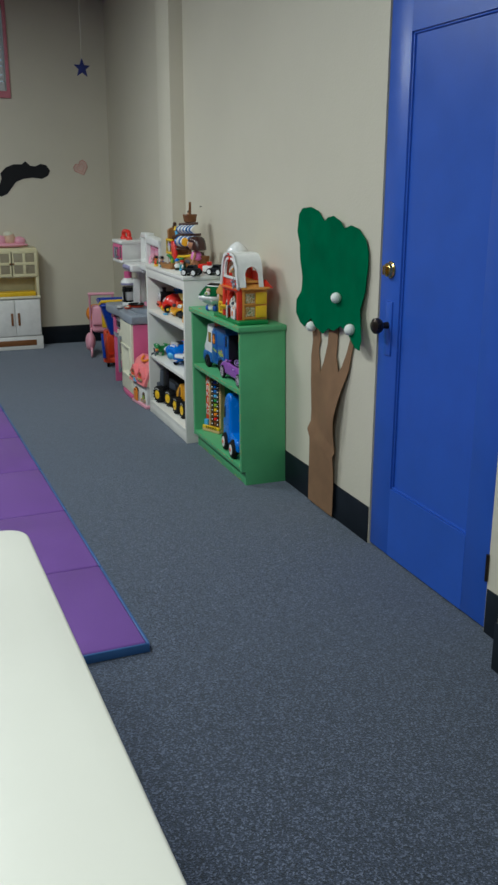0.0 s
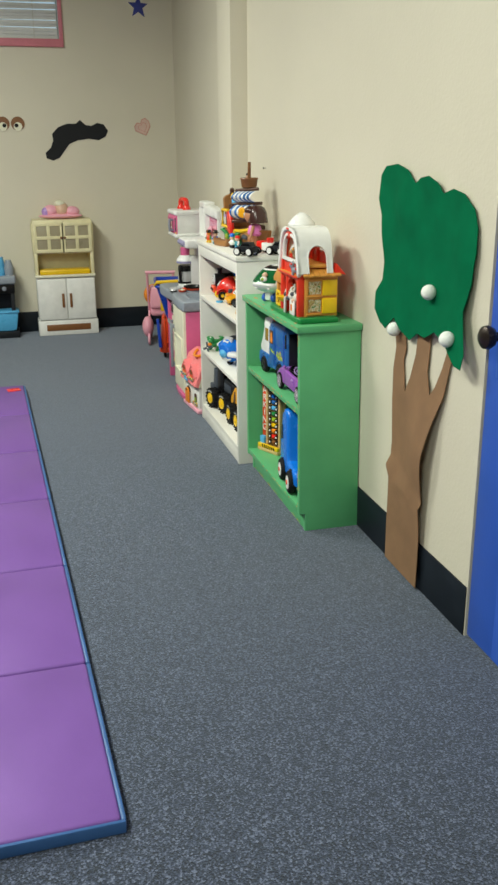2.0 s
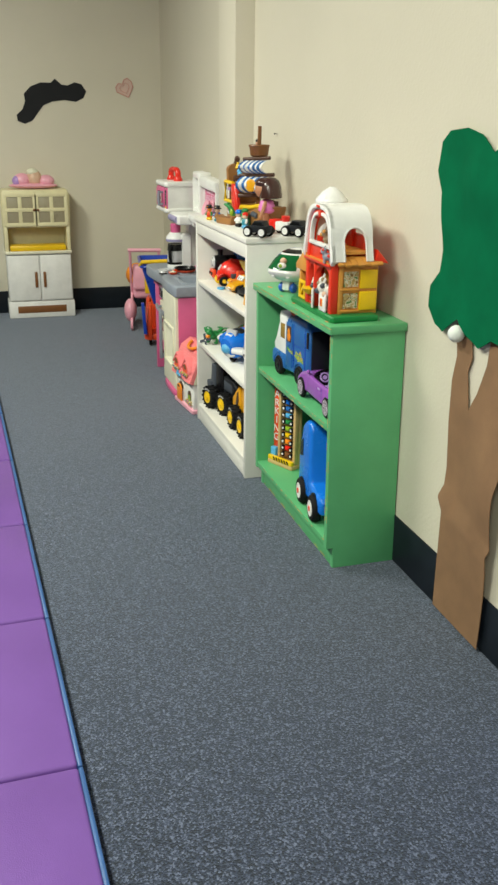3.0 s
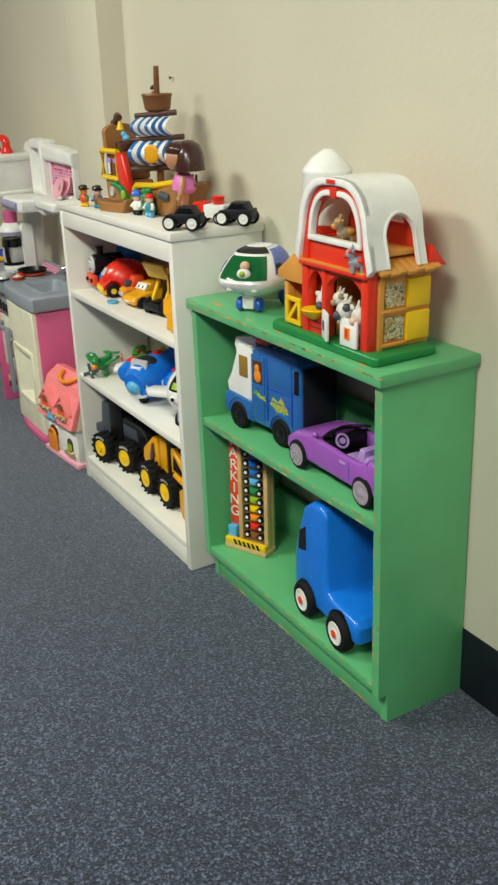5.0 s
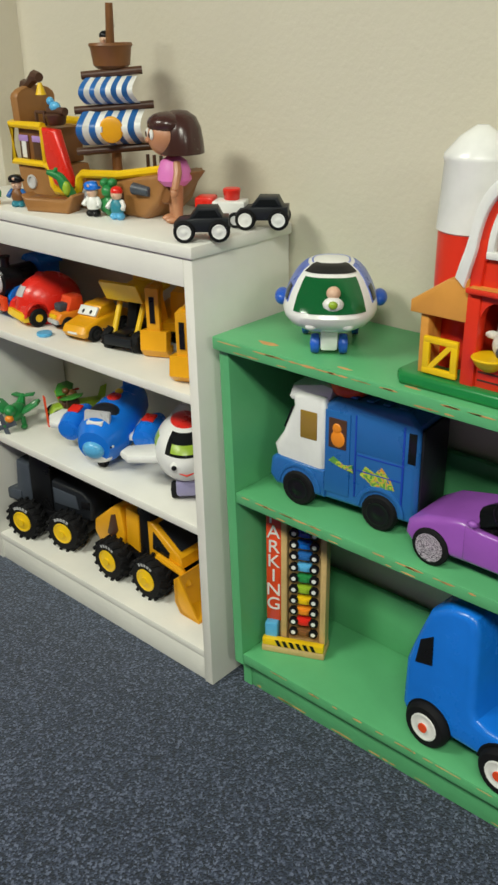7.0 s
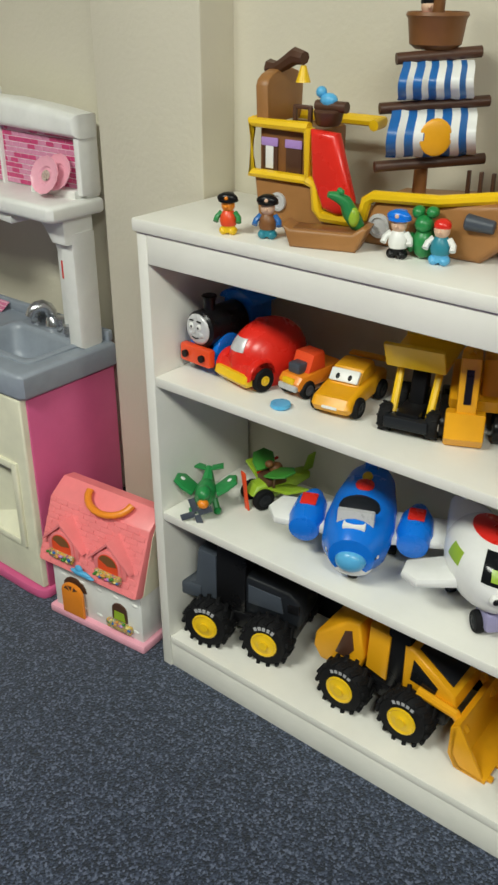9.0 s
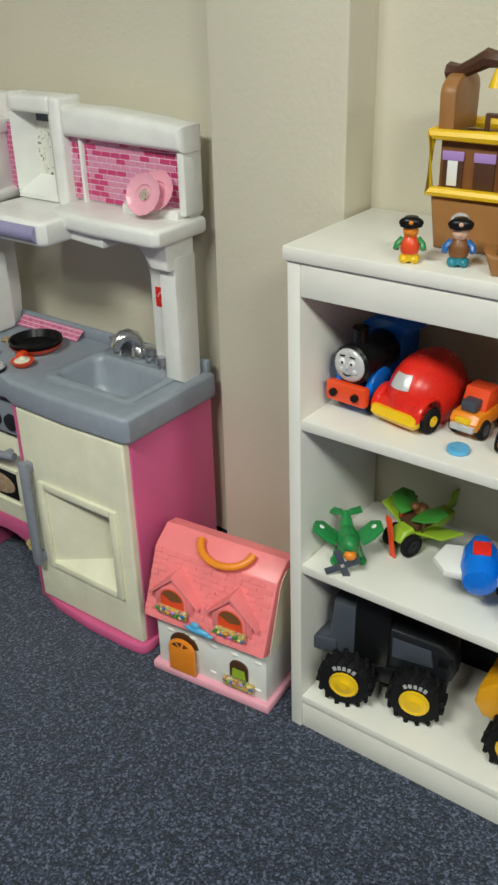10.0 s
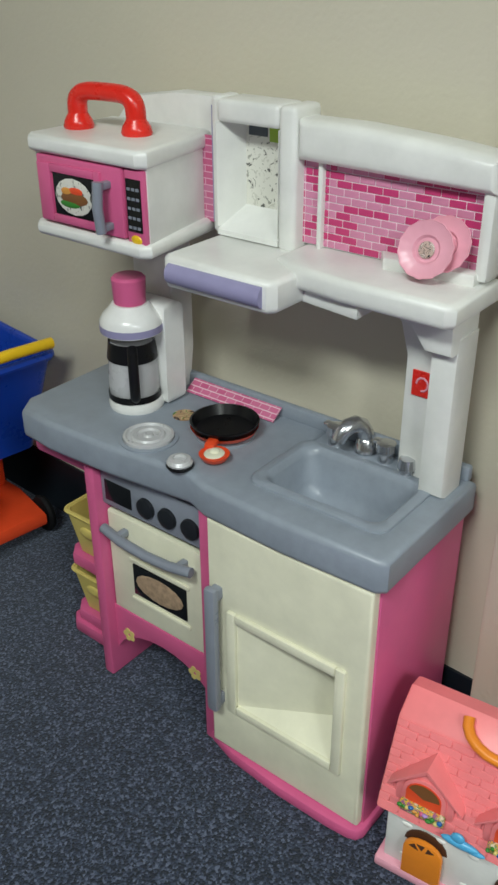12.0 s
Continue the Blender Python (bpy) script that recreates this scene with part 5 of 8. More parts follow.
for a in (-1, 1):
    dd = part("cabinet_door", G().box(min(a * 0.003, a * (hw - 0.004)), max(a * 0.003, a * (hw - 0.004)), -0.010, 0.004, 0.120, 0.422, 0.006), "white", hu)
    part("handle", G().box(a * 0.028 - 0.009, a * 0.028 + 0.009, -0.020, -0.008, 0.208, 0.312, 0.004), "brown", dd)
part("worktop", G().box(-hw - 0.006, hw + 0.006, -0.02, hd, 0.430, 0.450, 0.006), "cream", hu)
part("tray", G().box(-hw + 0.03, hw - 0.03, -0.012, 0.10, 0.450, 0.486, 0.008), "yellow", hu, "yellow tray shelf")
part("niche_back", G().box(-hw, hw, hd - 0.02, hd, 0.45, 0.60, 0.003), "hutch_cream", hu)
for a in (-1, 1):
    part("side_panel", G().box(a * (hw - 0.010) - 0.012, a * (hw - 0.010) + 0.012, 0.0, hd, 0.45, 0.61, 0.004), "hutch_cream", hu)
part("upper_cabinet", G().prism([(-hw - 0.006, 0.600), (hw + 0.006, 0.600), (hw + 0.010, 0.80), (hw - 0.005, 0.842), (-hw + 0.005, 0.842), (-hw - 0.010, 0.80)], "y", 0.0, hd, 0.008), "hutch_cream", hu)
for a in (-1, 1):
    x0, x1 = sorted((a * 0.006, a * (hw - 0.016)))
    dd = part("glazed_door", G().box(x0, x1, -0.006, 0.002, 0.622, 0.812, 0.003), "pane_tan", hu)
    g = G()
    for x in (x0, (x0 + x1) / 2, x1):
        g.box(x - 0.012, x + 0.012, -0.012, -0.004, 0.618, 0.816, 0.002)
    for z in (0.622, 0.716, 0.810):
        g.box(x0, x1, -0.0125, -0.0045, z - 0.012, z + 0.012, 0.002)
    part("window_lattice", g, "hutch_cream", dd)
    part("knob", G().ball((a * 0.012, -0.016, 0.716), 0.009), "brown", dd)
g = G()
g.slot(0).ball((0.0, 0, 0.02), 0.16, 0.07, 0.02, 18, 8)
g.slot(1).ball((0.01, 0, 0.065), 0.05, 0.05, 0.055).slot(0).ball((-0.07, 0, 0.055), 0.055, 0.045, 0.045).ball((0.085, 0, 0.05), 0.055, 0.045, 0.038).slot(2).ball((0.0, 0, 0.105), 0.04, 0.04, 0.026).slot(3).ball((-0.10, -0.01, 0.05), 0.035, 0.03, 0.035)
single("doll", g, ["light_pink", "pale", "cream", "lavender"], pose(0.925, 7.89, 0.843), "pink dressed baby doll lying on top of the hutch", "doll")

# ---- second play kitchen, grey and white ----
k2 = thing("play_kitchen", pose(0.35, 7.80, 0), "white, grey and black plastic play kitchen with blue bin", "play kitchen")
part("base", G().box(-0.28, 0.215, -0.02, 0.17, 0.0, 0.05, 0.008), "charcoal", k2)
part("cabinet", G().box(-0.28, 0.06, 0.0, 0.17, 0.05, 0.40, 0.008), "slate", k2)
part("back", G().box(-0.28, 0.20, 0.15, 0.18, 0.05, 0.52, 0.006), "charcoal", k2)
part("leg", G().box(0.17, 0.20, 0.0, 0.03, 0.05, 0.36, 0.006), "charcoal", k2)
part("oven_front", G().box(-0.28, 0.205, -0.016, 0.16, 0.33, 0.395, 0.006), "black", k2)
for x in (0.06, 0.13):
    part("knob", G(pose(x, -0.016, 0.365, 90, 0, 0)).cyl((0, 0, 0), 0.016, 0.012, b=0.003, seg=14), "handle_grey", k2)
part("counter", G().box(-0.29, 0.215, -0.03, 0.17, 0.395, 0.455, 0.015, 3), "grey", k2)
part("tower", G().box(-0.29, 0.03, 0.09, 0.17, 0.455, 0.92, 0.012), "white", k2)
for z in (0.57, 0.72, 0.86):
    part("tower_window", G().box(-0.02, 0.015, 0.086, 0.091, z - 0.035, z + 0.035, 0.001), "handle_grey", k2)
part("jug", G().lathe([(0.05, 0), (0.055, 0.04), (0.045, 0.10), (0.04, 0.13), (0, 0.13)], (0.10, 0.06, 0.455), seg=18), "sky_blue", k2)
part("jug", G().lathe([(0.03, 0), (0.035, 0.05), (0.02, 0.11), (0, 0.11)], (0.175, 0.03, 0.455), seg=16), "grey", k2)
bn = thing("toy_bin", pose(0.47, 7.86, 0.051), "light blue plastic bin in the grey play kitchen", "toy bin")
part("tub", G().bevelled([(-0.075, -0.06, 0), (0.075, -0.06, 0), (0.075, 0.05, 0), (-0.075, 0.05, 0), (-0.095, -0.075, 0.14), (0.095, -0.075, 0.14), (0.095, 0.06, 0.14), (-0.095, 0.06, 0.14)],
     [(0, 3, 2, 1), (4, 5, 6, 7), (0, 1, 5, 4), (1, 2, 6, 5), (2, 3, 7, 6), (3, 0, 4, 7)], 0.008), "sky_blue", bn)
part("rim", G().box(-0.102, 0.102, -0.082, 0.066, 0.134, 0.150, 0.005), "sky_blue", bn)


# ---- toys: shared pieces ----
def wheel(parent, x, y, r, w, rim="silver", z=None, tread=0, rim_r=0.58, tyre="tyre", dot=None):
    """A wheel on an axle along y; tread: number of lugs."""
    z = r if z is None else z
    g = G().lathe([(r * 0.5, -w / 2), (r * 0.86, -w / 2), (r * 0.97, -w * 0.32), (r, 0), (r * 0.97, w * 0.32), (r * 0.86, w / 2), (r * 0.5, w / 2)], (x, y, z), "y", 22)
    t = part("wheel", g, tyre, parent)
    if tread:
        me = mesh_of("tread_lug", G().box(-r * 0.10, r * 0.028, -w * 0.28, w * 0.26, -r * 0.075, r * 0.075, r * 0.02, 1), tyre)
        for i in range(2 * tread):
            s, a = (1, -1)[i % 2], 180 * i / tread
            lug = new("tread_lug", me)
            lug.parent = t
            lug.matrix_local = Matrix.Translation((x, y, z)) @ Matrix.Rotation(radians(a), 4, "Y") @ pose(r, s * w * 0.26, 0, s * 22, 0, 0)
            tagged(lug)
    q = r * rim_r
    part("rim", G().lathe([(q * 0.25, -w * 0.62), (q * 0.35, -w * 0.56), (q * 0.80, -w * 0.52), (q * 0.9, -w * 0.57), (q, -w * 0.54), (q, w * 0.54), (q * 0.9, w * 0.57), (q * 0.80, w * 0.52), (q * 0.35, w * 0.56), (q * 0.25, w * 0.62)], (x, y, z), "y", 18), rim, t)
    if dot:
        part("hub", G().cyl((x, y - w * 0.66, z), q * 0.34, w * 1.32, "y", seg=10), dot, t)
    return t


def four_wheels(parent, xs, y, r, w, **kw):
    for x in xs:
        for s in (-1, 1):
            wheel(parent, x, s * y, r, w, **kw)


def figure(name, x, y, z, rz, colours, label, h=0.06, hat="", category="toy figure"):
    """A little moulded figure: feet, body, arms, head and hat in one piece. colours: legs, body, head, hat."""
    k_ = h / 0.06
    g = G(Matrix.Diagonal((k_, k_, k_, 1)))
    g.slot(0).ball((0.002, 0.007, 0.006), 0.010, 0.0075, 0.007, 10, 6).ball((0.002, -0.007, 0.006), 0.010, 0.0075, 0.007, 10, 6).cyl((0, 0, 0.004), 0.010, 0.012, r2=0.011, seg=12)
    g.slot(1).lathe([(0.012, 0), (0.0135, 0.006), (0.012, 0.016), (0.008, 0.022), (0, 0.023)], (0, 0, 0.014), seg=14)
    g.slot(4 if len(colours) > 4 else 1)
    for s in (-1, 1):
        g.tube([(0, s * 0.010, 0.033), (0.003, s * 0.017, 0.026), (0.008, s * 0.018, 0.020)], [0.0045, 0.0042, 0.0045], 8)
    g.slot(2).ball((0.001, 0, 0.044), 0.0105, 0.0105, 0.011, 14, 9).ball((0.012, 0, 0.043), 0.003, 0.0025, 0.0025, 8, 5)
    g.slot(3)
    if hat == "wide":
        g.lathe([(0.0155, 0), (0.015, 0.003), (0.011, 0.004), (0.009, 0.012), (0, 0.014)], (0, 0, 0.050), seg=14).ball((0.004, 0, 0.055), 0.008, 0.0165, 0.0085, 12, 7).slot(2).ball((0.0115, 0, 0.056), 0.0015, 0.003, 0.003, 8, 5)
    elif hat == "cap":
        g.ball((0, 0, 0.050), 0.0115, 0.0115, 0.009, 12, 7)
    else:
        g.ball((-0.002, 0, 0.049), 0.0112, 0.0115, 0.008, 12, 7)
    return single(name, g, colours, pose(x, y, z, 0, 0, rz), label, category)


def animal(x, y, z, rz, mats, label, s=1.0):
    g = G(Matrix.Diagonal((s, s, s, 1)))
    g.slot(0).ball((0, 0, 0.019), 0.017, 0.011, 0.012, 12, 8).ball((0.013, 0, 0.036), 0.010, 0.0095, 0.011, 12, 8).tube([(0.008, 0, 0.024), (0.012, 0, 0.034)], 0.008, 8)
    for a in (-0.009, 0.009):
        for b in (-0.006, 0.006):
            g.cyl((a, b, 0), 0.0042, 0.014, seg=8)
    for b in (-1, 1):
        g.ball((0.009, b * 0.010, 0.042), 0.0025, 0.006, 0.0035, 8, 5).tube([(0.011, b * 0.004, 0.045), (0.008, b * 0.006, 0.053)], [0.0025, 0.001], 6)
    g.slot(1).ball((0.021, 0, 0.032), 0.006, 0.0055, 0.0055, 10, 6).ball((-0.006, 0.008, 0.023), 0.008, 0.005, 0.006, 8, 6).ball((0.004, -0.009, 0.019), 0.006, 0.004, 0.006, 8, 6).ball((0.014, 0.007, 0.041), 0.005, 0.004, 0.005, 8, 5)
    return single("toy_animal", g, mats, pose(x, y, z, 0, 0, rz), label, "toy animal", "farm animals in the toy barn")


ZG, ZG1, ZG0 = 0.752, 0.455, 0.092               # boards of the green bookcase
ZW, ZW2, ZW1, ZW0 = 0.905, 0.635, 0.365, 0.075   # boards of the cream bookcase

# ---- toy barn ----
barn = thing("toy_barn", pose(1.548, 4.088, ZG), "red plastic toy barn with white roof, silo and green base", "toy barn")
F, OFF, HALF = -0.070, -0.035, 0.105              # front plane, middle and half width of the red house
BY = Matrix.Translation((0, OFF, 0))


def bow(a, h, z0, n=20, p=0.58):
    """A flattened arch from -a to a over z0, h high."""
    out = []
    for i in range(n + 1):
        t = math.pi * (1 - i / n)
        c, s = math.cos(t), max(0.0, math.sin(t))
        out.append((a * math.copysign(abs(c) ** p, c), z0 + h * s ** 1.05))
    return out


def bow_band(a1, h1, a2, h2, z0):
    return bow(a1, h1, z0) + bow(a2, h2, z0)[::-1]


def spandrel(a, b, zs, zt, h, n=12):
    """A lintel with an arch cut into its underside."""
    m_, r_ = (a + b) / 2, (b - a) / 2
    return [(a, zt), (b, zt), (b, zs)] + [(m_ + r_ * math.cos(math.pi * i / n), zs + h * math.sin(math.pi * i / n)) for i in range(1, n)] + [(a, zs)]


part("base", G().prism([(-0.082, -0.166), (-0.074, -0.175), (0.064, -0.172), (0.072, 0.165), (-0.070, 0.172), (-0.084, 0.160)], "z", 0.0, 0.020, 0.006, 3), "base_green", barn, "green plastic base")
front = part("front_wall", G(BY).prism(bow_band(0.097, 0.106, 0.080, 0.086, 0.196), "x", F, F + 0.018, 0.002), "barn_red", barn, "red front with arched doorways")
part("front_panel", G(BY).prism([(-HALF, 0.152), (HALF - 0.002, 0.152), (HALF - 0.006, 0.202), (-HALF + 0.006, 0.202)], "x", F + 0.004, F + 0.018, 0.002), "barn_red", front)
part("ledge", G(BY).box(F - 0.012, F + 0.010, -HALF, HALF - 0.002, 0.152, 0.160, 0.003), "barn_red", front)
part("ledge_floor", G(BY).box(F - 0.010, F + 0.004, -HALF + 0.006, HALF - 0.008, 0.160, 0.1615, 0), "tan", front)
for y0_, y1_ in ((-HALF, -HALF + 0.022), (HALF - 0.022, HALF), (0.024, 0.038)):
    part("post", G(BY).box(F - 0.003, F + 0.020, y0_, y1_, 0.018, 0.154, 0.004), "barn_red", front)
for s in (-1, 1):
    part("gable_post", G(BY).prism([(s * HALF, 0.154), (s * (HALF - 0.018), 0.154), (s * 0.081, 0.225), (s * 0.098, 0.225)], "x", F - 0.001, F + 0.020, 0.003), "barn_red", front)
part("arch", G(BY).prism(spandrel(0.037, HALF - 0.021, 0.108, 0.154, 0.034), "x", F + 0.001, F + 0.016), "barn_red", front)
part("arch", G(BY).prism(spandrel(-HALF + 0.021, 0.025, 0.112, 0.154, 0.034), "x", F + 0.001, F + 0.016), "barn_red", front)
part("low_wall", G(BY).box(F + 0.002, F + 0.014, 0.036, HALF - 0.020, 0.018, 0.062, 0.002), "barn_red", front)
for z in (0.030, 0.042):
    part("groove", G(BY).box(F + 0.0008, F + 0.0025, 0.042, HALF - 0.026, z, z + 0.002, 0), "dark_brown", front)
frame_w = part("loft_window_frame", G(BY).prism(bow_band(0.081, 0.088, 0.071, 0.078, 0.208), "x", F - 0.004, F + 0.010, 0.002), "white", front, "white loft window frame")
part("sill", G(BY).box(F - 0.005, F + 0.010, -0.081, 0.081, 0.200, 0.210, 0.002), "white", frame_w)
part("keystone", G(BY).prism([(-0.012, 0.302), (0.012, 0.302), (0.008, 0.282), (-0.008, 0.282)], "x", F - 0.006, F + 0.006, 0.002), "barn_red", front)
part("loft_floor", G(BY).box(F + 0.018, 0.047, -HALF + 0.004, HALF - 0.004, 0.186, 0.196, 0.002), "tan", barn)
part("back_wall", G(BY).box(0.036, 0.047, -HALF + 0.002, HALF - 0.002, 0.018, 0.236, 0.003), "barn_red", barn)
part("back_gable", G(BY).prism(bow_band(0.098, 0.106, 0.074, 0.078, 0.196), "x", 0.034, 0.044, 0.002), "barn_red", barn)
part("hay_door", G(BY).box(0.028, 0.040, -0.004, 0.034, 0.196, 0.278, 0.002), "barn_red", barn)
part("side_wall", G(BY).box(F + 0.020, 0.047, HALF - 0.012, HALF, 0.018, 0.200, 0.003), "barn_red", barn)
part("stall_wall", G(BY).box(F + 0.03, 0.055, 0.026, 0.034, 0.018, 0.15, 0.002), "tan", barn)
part("hay", G(BY).ball((-0.018, 0.006, 0.034), 0.024, 0.022, 0.034, 12, 8), "tan", barn)
# roof: a bent white shell, with an arched hole in each side
prof = [(-0.121, 0.170), (-0.115, 0.192), (-0.110, 0.208)] + bow(0.106, 0.104, 0.214, 26, 0.58)[1:-1] + [(0.110, 0.208), (0.115, 0.192), (0.121, 0.170)]
RX0, RX1, RZ = F - 0.008, 0.048, 0.262
k_ = next(i for i, q in enumerate(prof) if q[1] > RZ)
(ya, za), (yb, zb) = prof[k_ - 1], prof[k_]
YZ = ya + (yb - ya) * (RZ - za) / (zb - za)          # where the roof closes over the holes


def roof_strip(rows):
    """rows: (y, z, x0, x1); a shell 6 mm thick."""
    vs, fs, n = [], [], len(rows)
    for y, z, a, b in rows:
        vs += [(a, y, z), (b, y, z), (b, y * 0.94, z - 0.005), (a, y * 0.94, z - 0.005)]
    for i in range(n - 1):
        fs += [[4 * i + k, 4 * i + (k + 1) % 4, 4 * i + 4 + (k + 1) % 4, 4 * i + 4 + k] for k in range(4)]
    fs += [[3, 2, 1, 0], [4 * n - 4, 4 * n - 3, 4 * n - 2, 4 * n - 1]]
    bm = bmesh.new()
    vv = [bm.verts.new(v) for v in vs]
    for f in fs:
        bm.faces.new([vv[k] for k in f])
    bmesh.ops.recalc_face_normals(bm, faces=bm.faces)
    return G(BY).from_bm(bm)


def hole(z):
    q = max(0.0, 1 - max(0.0, (z - 0.222) / 0.040) ** 2)
    return 0.034 * math.sqrt(q)


roof_b = part("roof", roof_strip([(YZ, RZ, RX0, RX1)] + [(y, z, RX0, RX1) for y, z in prof if z > RZ] + [(-YZ, RZ, RX0, RX1)]), "gloss_white", barn, "white plastic barn roof")
for s in (-1, 1):
    side_p = sorted({(round(y, 5), round(z, 5)) for y, z in prof if y * s > 0 and z < RZ} | {(s * abs(YZ), RZ)}, key=lambda q: q[1])
    fine = []
    for (ya, za), (yb, zb) in zip(side_p, side_p[1:]):
        fine += [(ya + (yb - ya) * k / 4, za + (zb - za) * k / 4) for k in range(4)]
    fine.append(side_p[-1])
    part("roof_leg", roof_strip([(y, z, RX0, -0.006 - hole(z)) for y, z in fine]), "gloss_white", roof_b)
    part("roof_leg", roof_strip([(y, z, -0.006 + hole(z), RX1) for y, z in fine]), "gloss_white", roof_b)
    g = G(BY)
    lip = [q for q in fine if q[1] >= 0.170]
    loop = [(-0.006 - hole(z), y + s * 0.001, z) for y, z in lip] + [(-0.006 + hole(z), y + s * 0.001, z) for y, z in lip[::-1]]
    part("roof_lip", g.tube(loop, 0.0028, 6), "gloss_white", roof_b)
inner = [(y * 0.885, z - 0.013) for y, z in prof]
part("front_band", G(BY).prism(prof + inner[::-1], "x", RX0 - 0.001, RX0 + 0.014, 0.003), "gloss_white", roof_b)
part("badge", G(BY).box(RX0 - 0.0035, RX0 - 0.001, -0.013, 0.013, 0.3085, 0.3155, 0.001), "barn_red", roof_b)
# wing with yellow shutters
WY = OFF - HALF
part("right_wing", G().box(F + 0.020, 0.072, WY + 0.001, WY + 0.014, 0.018, 0.160, 0.002), "tan", barn)
for z in (0.056, 0.118):
    part("stall_picture", G().box(F + 0.036, F + 0.080, WY - 0.0015, WY + 0.002, z - 0.022, z + 0.022, 0), "stall", barn)
    part("shutter", G().box(F + 0.084, F + 0.138, WY - 0.007, WY + 0.002, z - 0.027, z + 0.027, 0.003), "yellow", barn, "yellow shutter")
    part("ledge", G().box(F + 0.026, F + 0.084, WY - 0.007, WY + 0.003, z - 0.031, z - 0.025, 0.001), "tan", barn)
part("wing_post", G().box(F + 0.020, F + 0.032, WY - 0.004, WY + 0.003, 0.018, 0.156, 0.002), "tan", barn)
for i in range(7):
    part("eave_board", G(pose(0, WY + 0.010, 0.176, 26, 0, 0)).box(F + 0.010 + i * 0.0195, F + 0.0292 + i * 0.0195, -0.036 - 0.003 * (i % 2), 0.006, -0.004, 0.004, 0.002), "tan", barn)
part("red_gable", G().prism([(0.054, 0.170), (0.098, 0.160), (0.062, 0.200)], "y", WY - 0.014, WY + 0.02, 0.003), "barn_red", barn)
# shed and gate
SY = OFF + HALF
part("shed", G().box(F + 0.024, 0.060, SY + 0.060, SY + 0.070, 0.018, 0.112, 0.003), "tan", barn)
part("shed_back", G().box(0.046, 0.060, SY, SY + 0.070, 0.018, 0.112, 0.003), "barn_red", barn)
part("shed_post", G().box(F + 0.004, F + 0.024, SY + 0.058, SY + 0.072, 0.018, 0.108, 0.003), "tan", barn)
part("shed_roof", G().prism([(SY - 0.004, 0.170), (SY + 0.030, 0.164), (SY + 0.086, 0.126), (SY + 0.086, 0.108), (SY - 0.004, 0.108)], "x", F - 0.004, 0.066, 0.005), "tan", barn, "orange-tan shed roof")
G0, G1 = SY + 0.006, SY + 0.062
gate = G().box(F - 0.002, F + 0.005, G0, G1, 0.022, 0.032, 0.002).box(F - 0.002, F + 0.005, G0, G1, 0.068, 0.078, 0.002).box(F - 0.002, F + 0.005, G0, G0 + 0.011, 0.03, 0.07, 0.002).box(F - 0.002, F + 0.005, G1 - 0.011, G1, 0.03, 0.07, 0.002)
part("gate", gate.prism([(G0 + 0.006, 0.070), (G0 + 0.016, 0.070), (G1 - 0.006, 0.030), (G1 - 0.016, 0.030)], "x", F - 0.001, F + 0.004), "yellow", barn, "yellow gate")
part("trough", G(BY).lathe([(0.010, 0), (0.020, 0.008), (0.026, 0.018), (0.024, 0.020), (0, 0.020)], (F - 0.002, 0.061, 0.050), seg=18), "yellow", barn, "yellow feeding trough")
hd_ = part("half_door", G(BY @ pose(F - 0.005, 0.026, 0, 0, 0, -24)).box(-0.004, 0.003, -0.040, 0.0, 0.021, 0.076, 0.003), "white", barn)
part("door_picture", G(BY @ pose(F - 0.005, 0.026, 0, 0, 0, -24)).box(-0.0052, -0.0038, -0.025, -0.014, 0.040, 0.058, 0), "slate", hd_)
hd_ = part("half_door", G(BY).box(F - 0.012, F - 0.005, -0.084, -0.034, 0.021, 0.074, 0.003), "white", barn)
part("door_picture", G(BY).box(F - 0.0135, F - 0.0118, -0.066, -0.050, 0.036, 0.058, 0), "orange", hd_)
part("door_picture", G(BY).box(F - 0.0145, F - 0.0130, -0.061, -0.055, 0.040, 0.056, 0), "barn_red", hd_)
# silo
silo = part("silo", G().lathe([(0.050, 0), (0.050, 0.20)], (0.022, 0.118, 0.018), seg=32), "barn_red", barn, "red and white silo")
part("silo_top", G().lathe([(0.049, 0), (0.053, 0.003), (0.048, 0.095), (0.050, 0.099), (0.049, 0.105), (0.030, 0.127), (0.008, 0.142), (0, 0.142)], (0.022, 0.118, 0.212), seg=32), "gloss_white", silo)
BX_, BY_ = 1.548, 4.088 + OFF
animal(BX_ - 0.040, BY_ + 0.006, ZG + 0.197, 160, ["goat_brown", "tan"], "brown moulded toy goat lying in the barn loft", 1.05)
animal(BX_ + F - 0.003, BY_ - 0.072, ZG + 0.161, 150, ["grey", "barn_red"], "grey speckled toy hen on the barn ledge", 0.92)
animal(BX_ + F + 0.022, BY_ - 0.040, ZG + 0.021, 165, ["goat_white", "slate"], "white and grey toy goat behind the barn half door", 1.72)
animal(BX_ + F + 0.026, BY_ - 0.070, ZG + 0.021, 185, ["goat_white", "pale"], "white toy goat behind the barn half door", 1.62)
animal(BX_ + F + 0.030, BY_ - 0.002, ZG + 0.050, 170, ["goat_white", "goat_brown"], "white toy sheep with a brown face in the barn", 1.30)
animal(BX_ + F + 0.036, BY_ + 0.058, ZG + 0.021, 200, ["goat_white", "slate"], "white toy dog with grey spots in the barn", 1.75)

# ---- toy spaceship ----


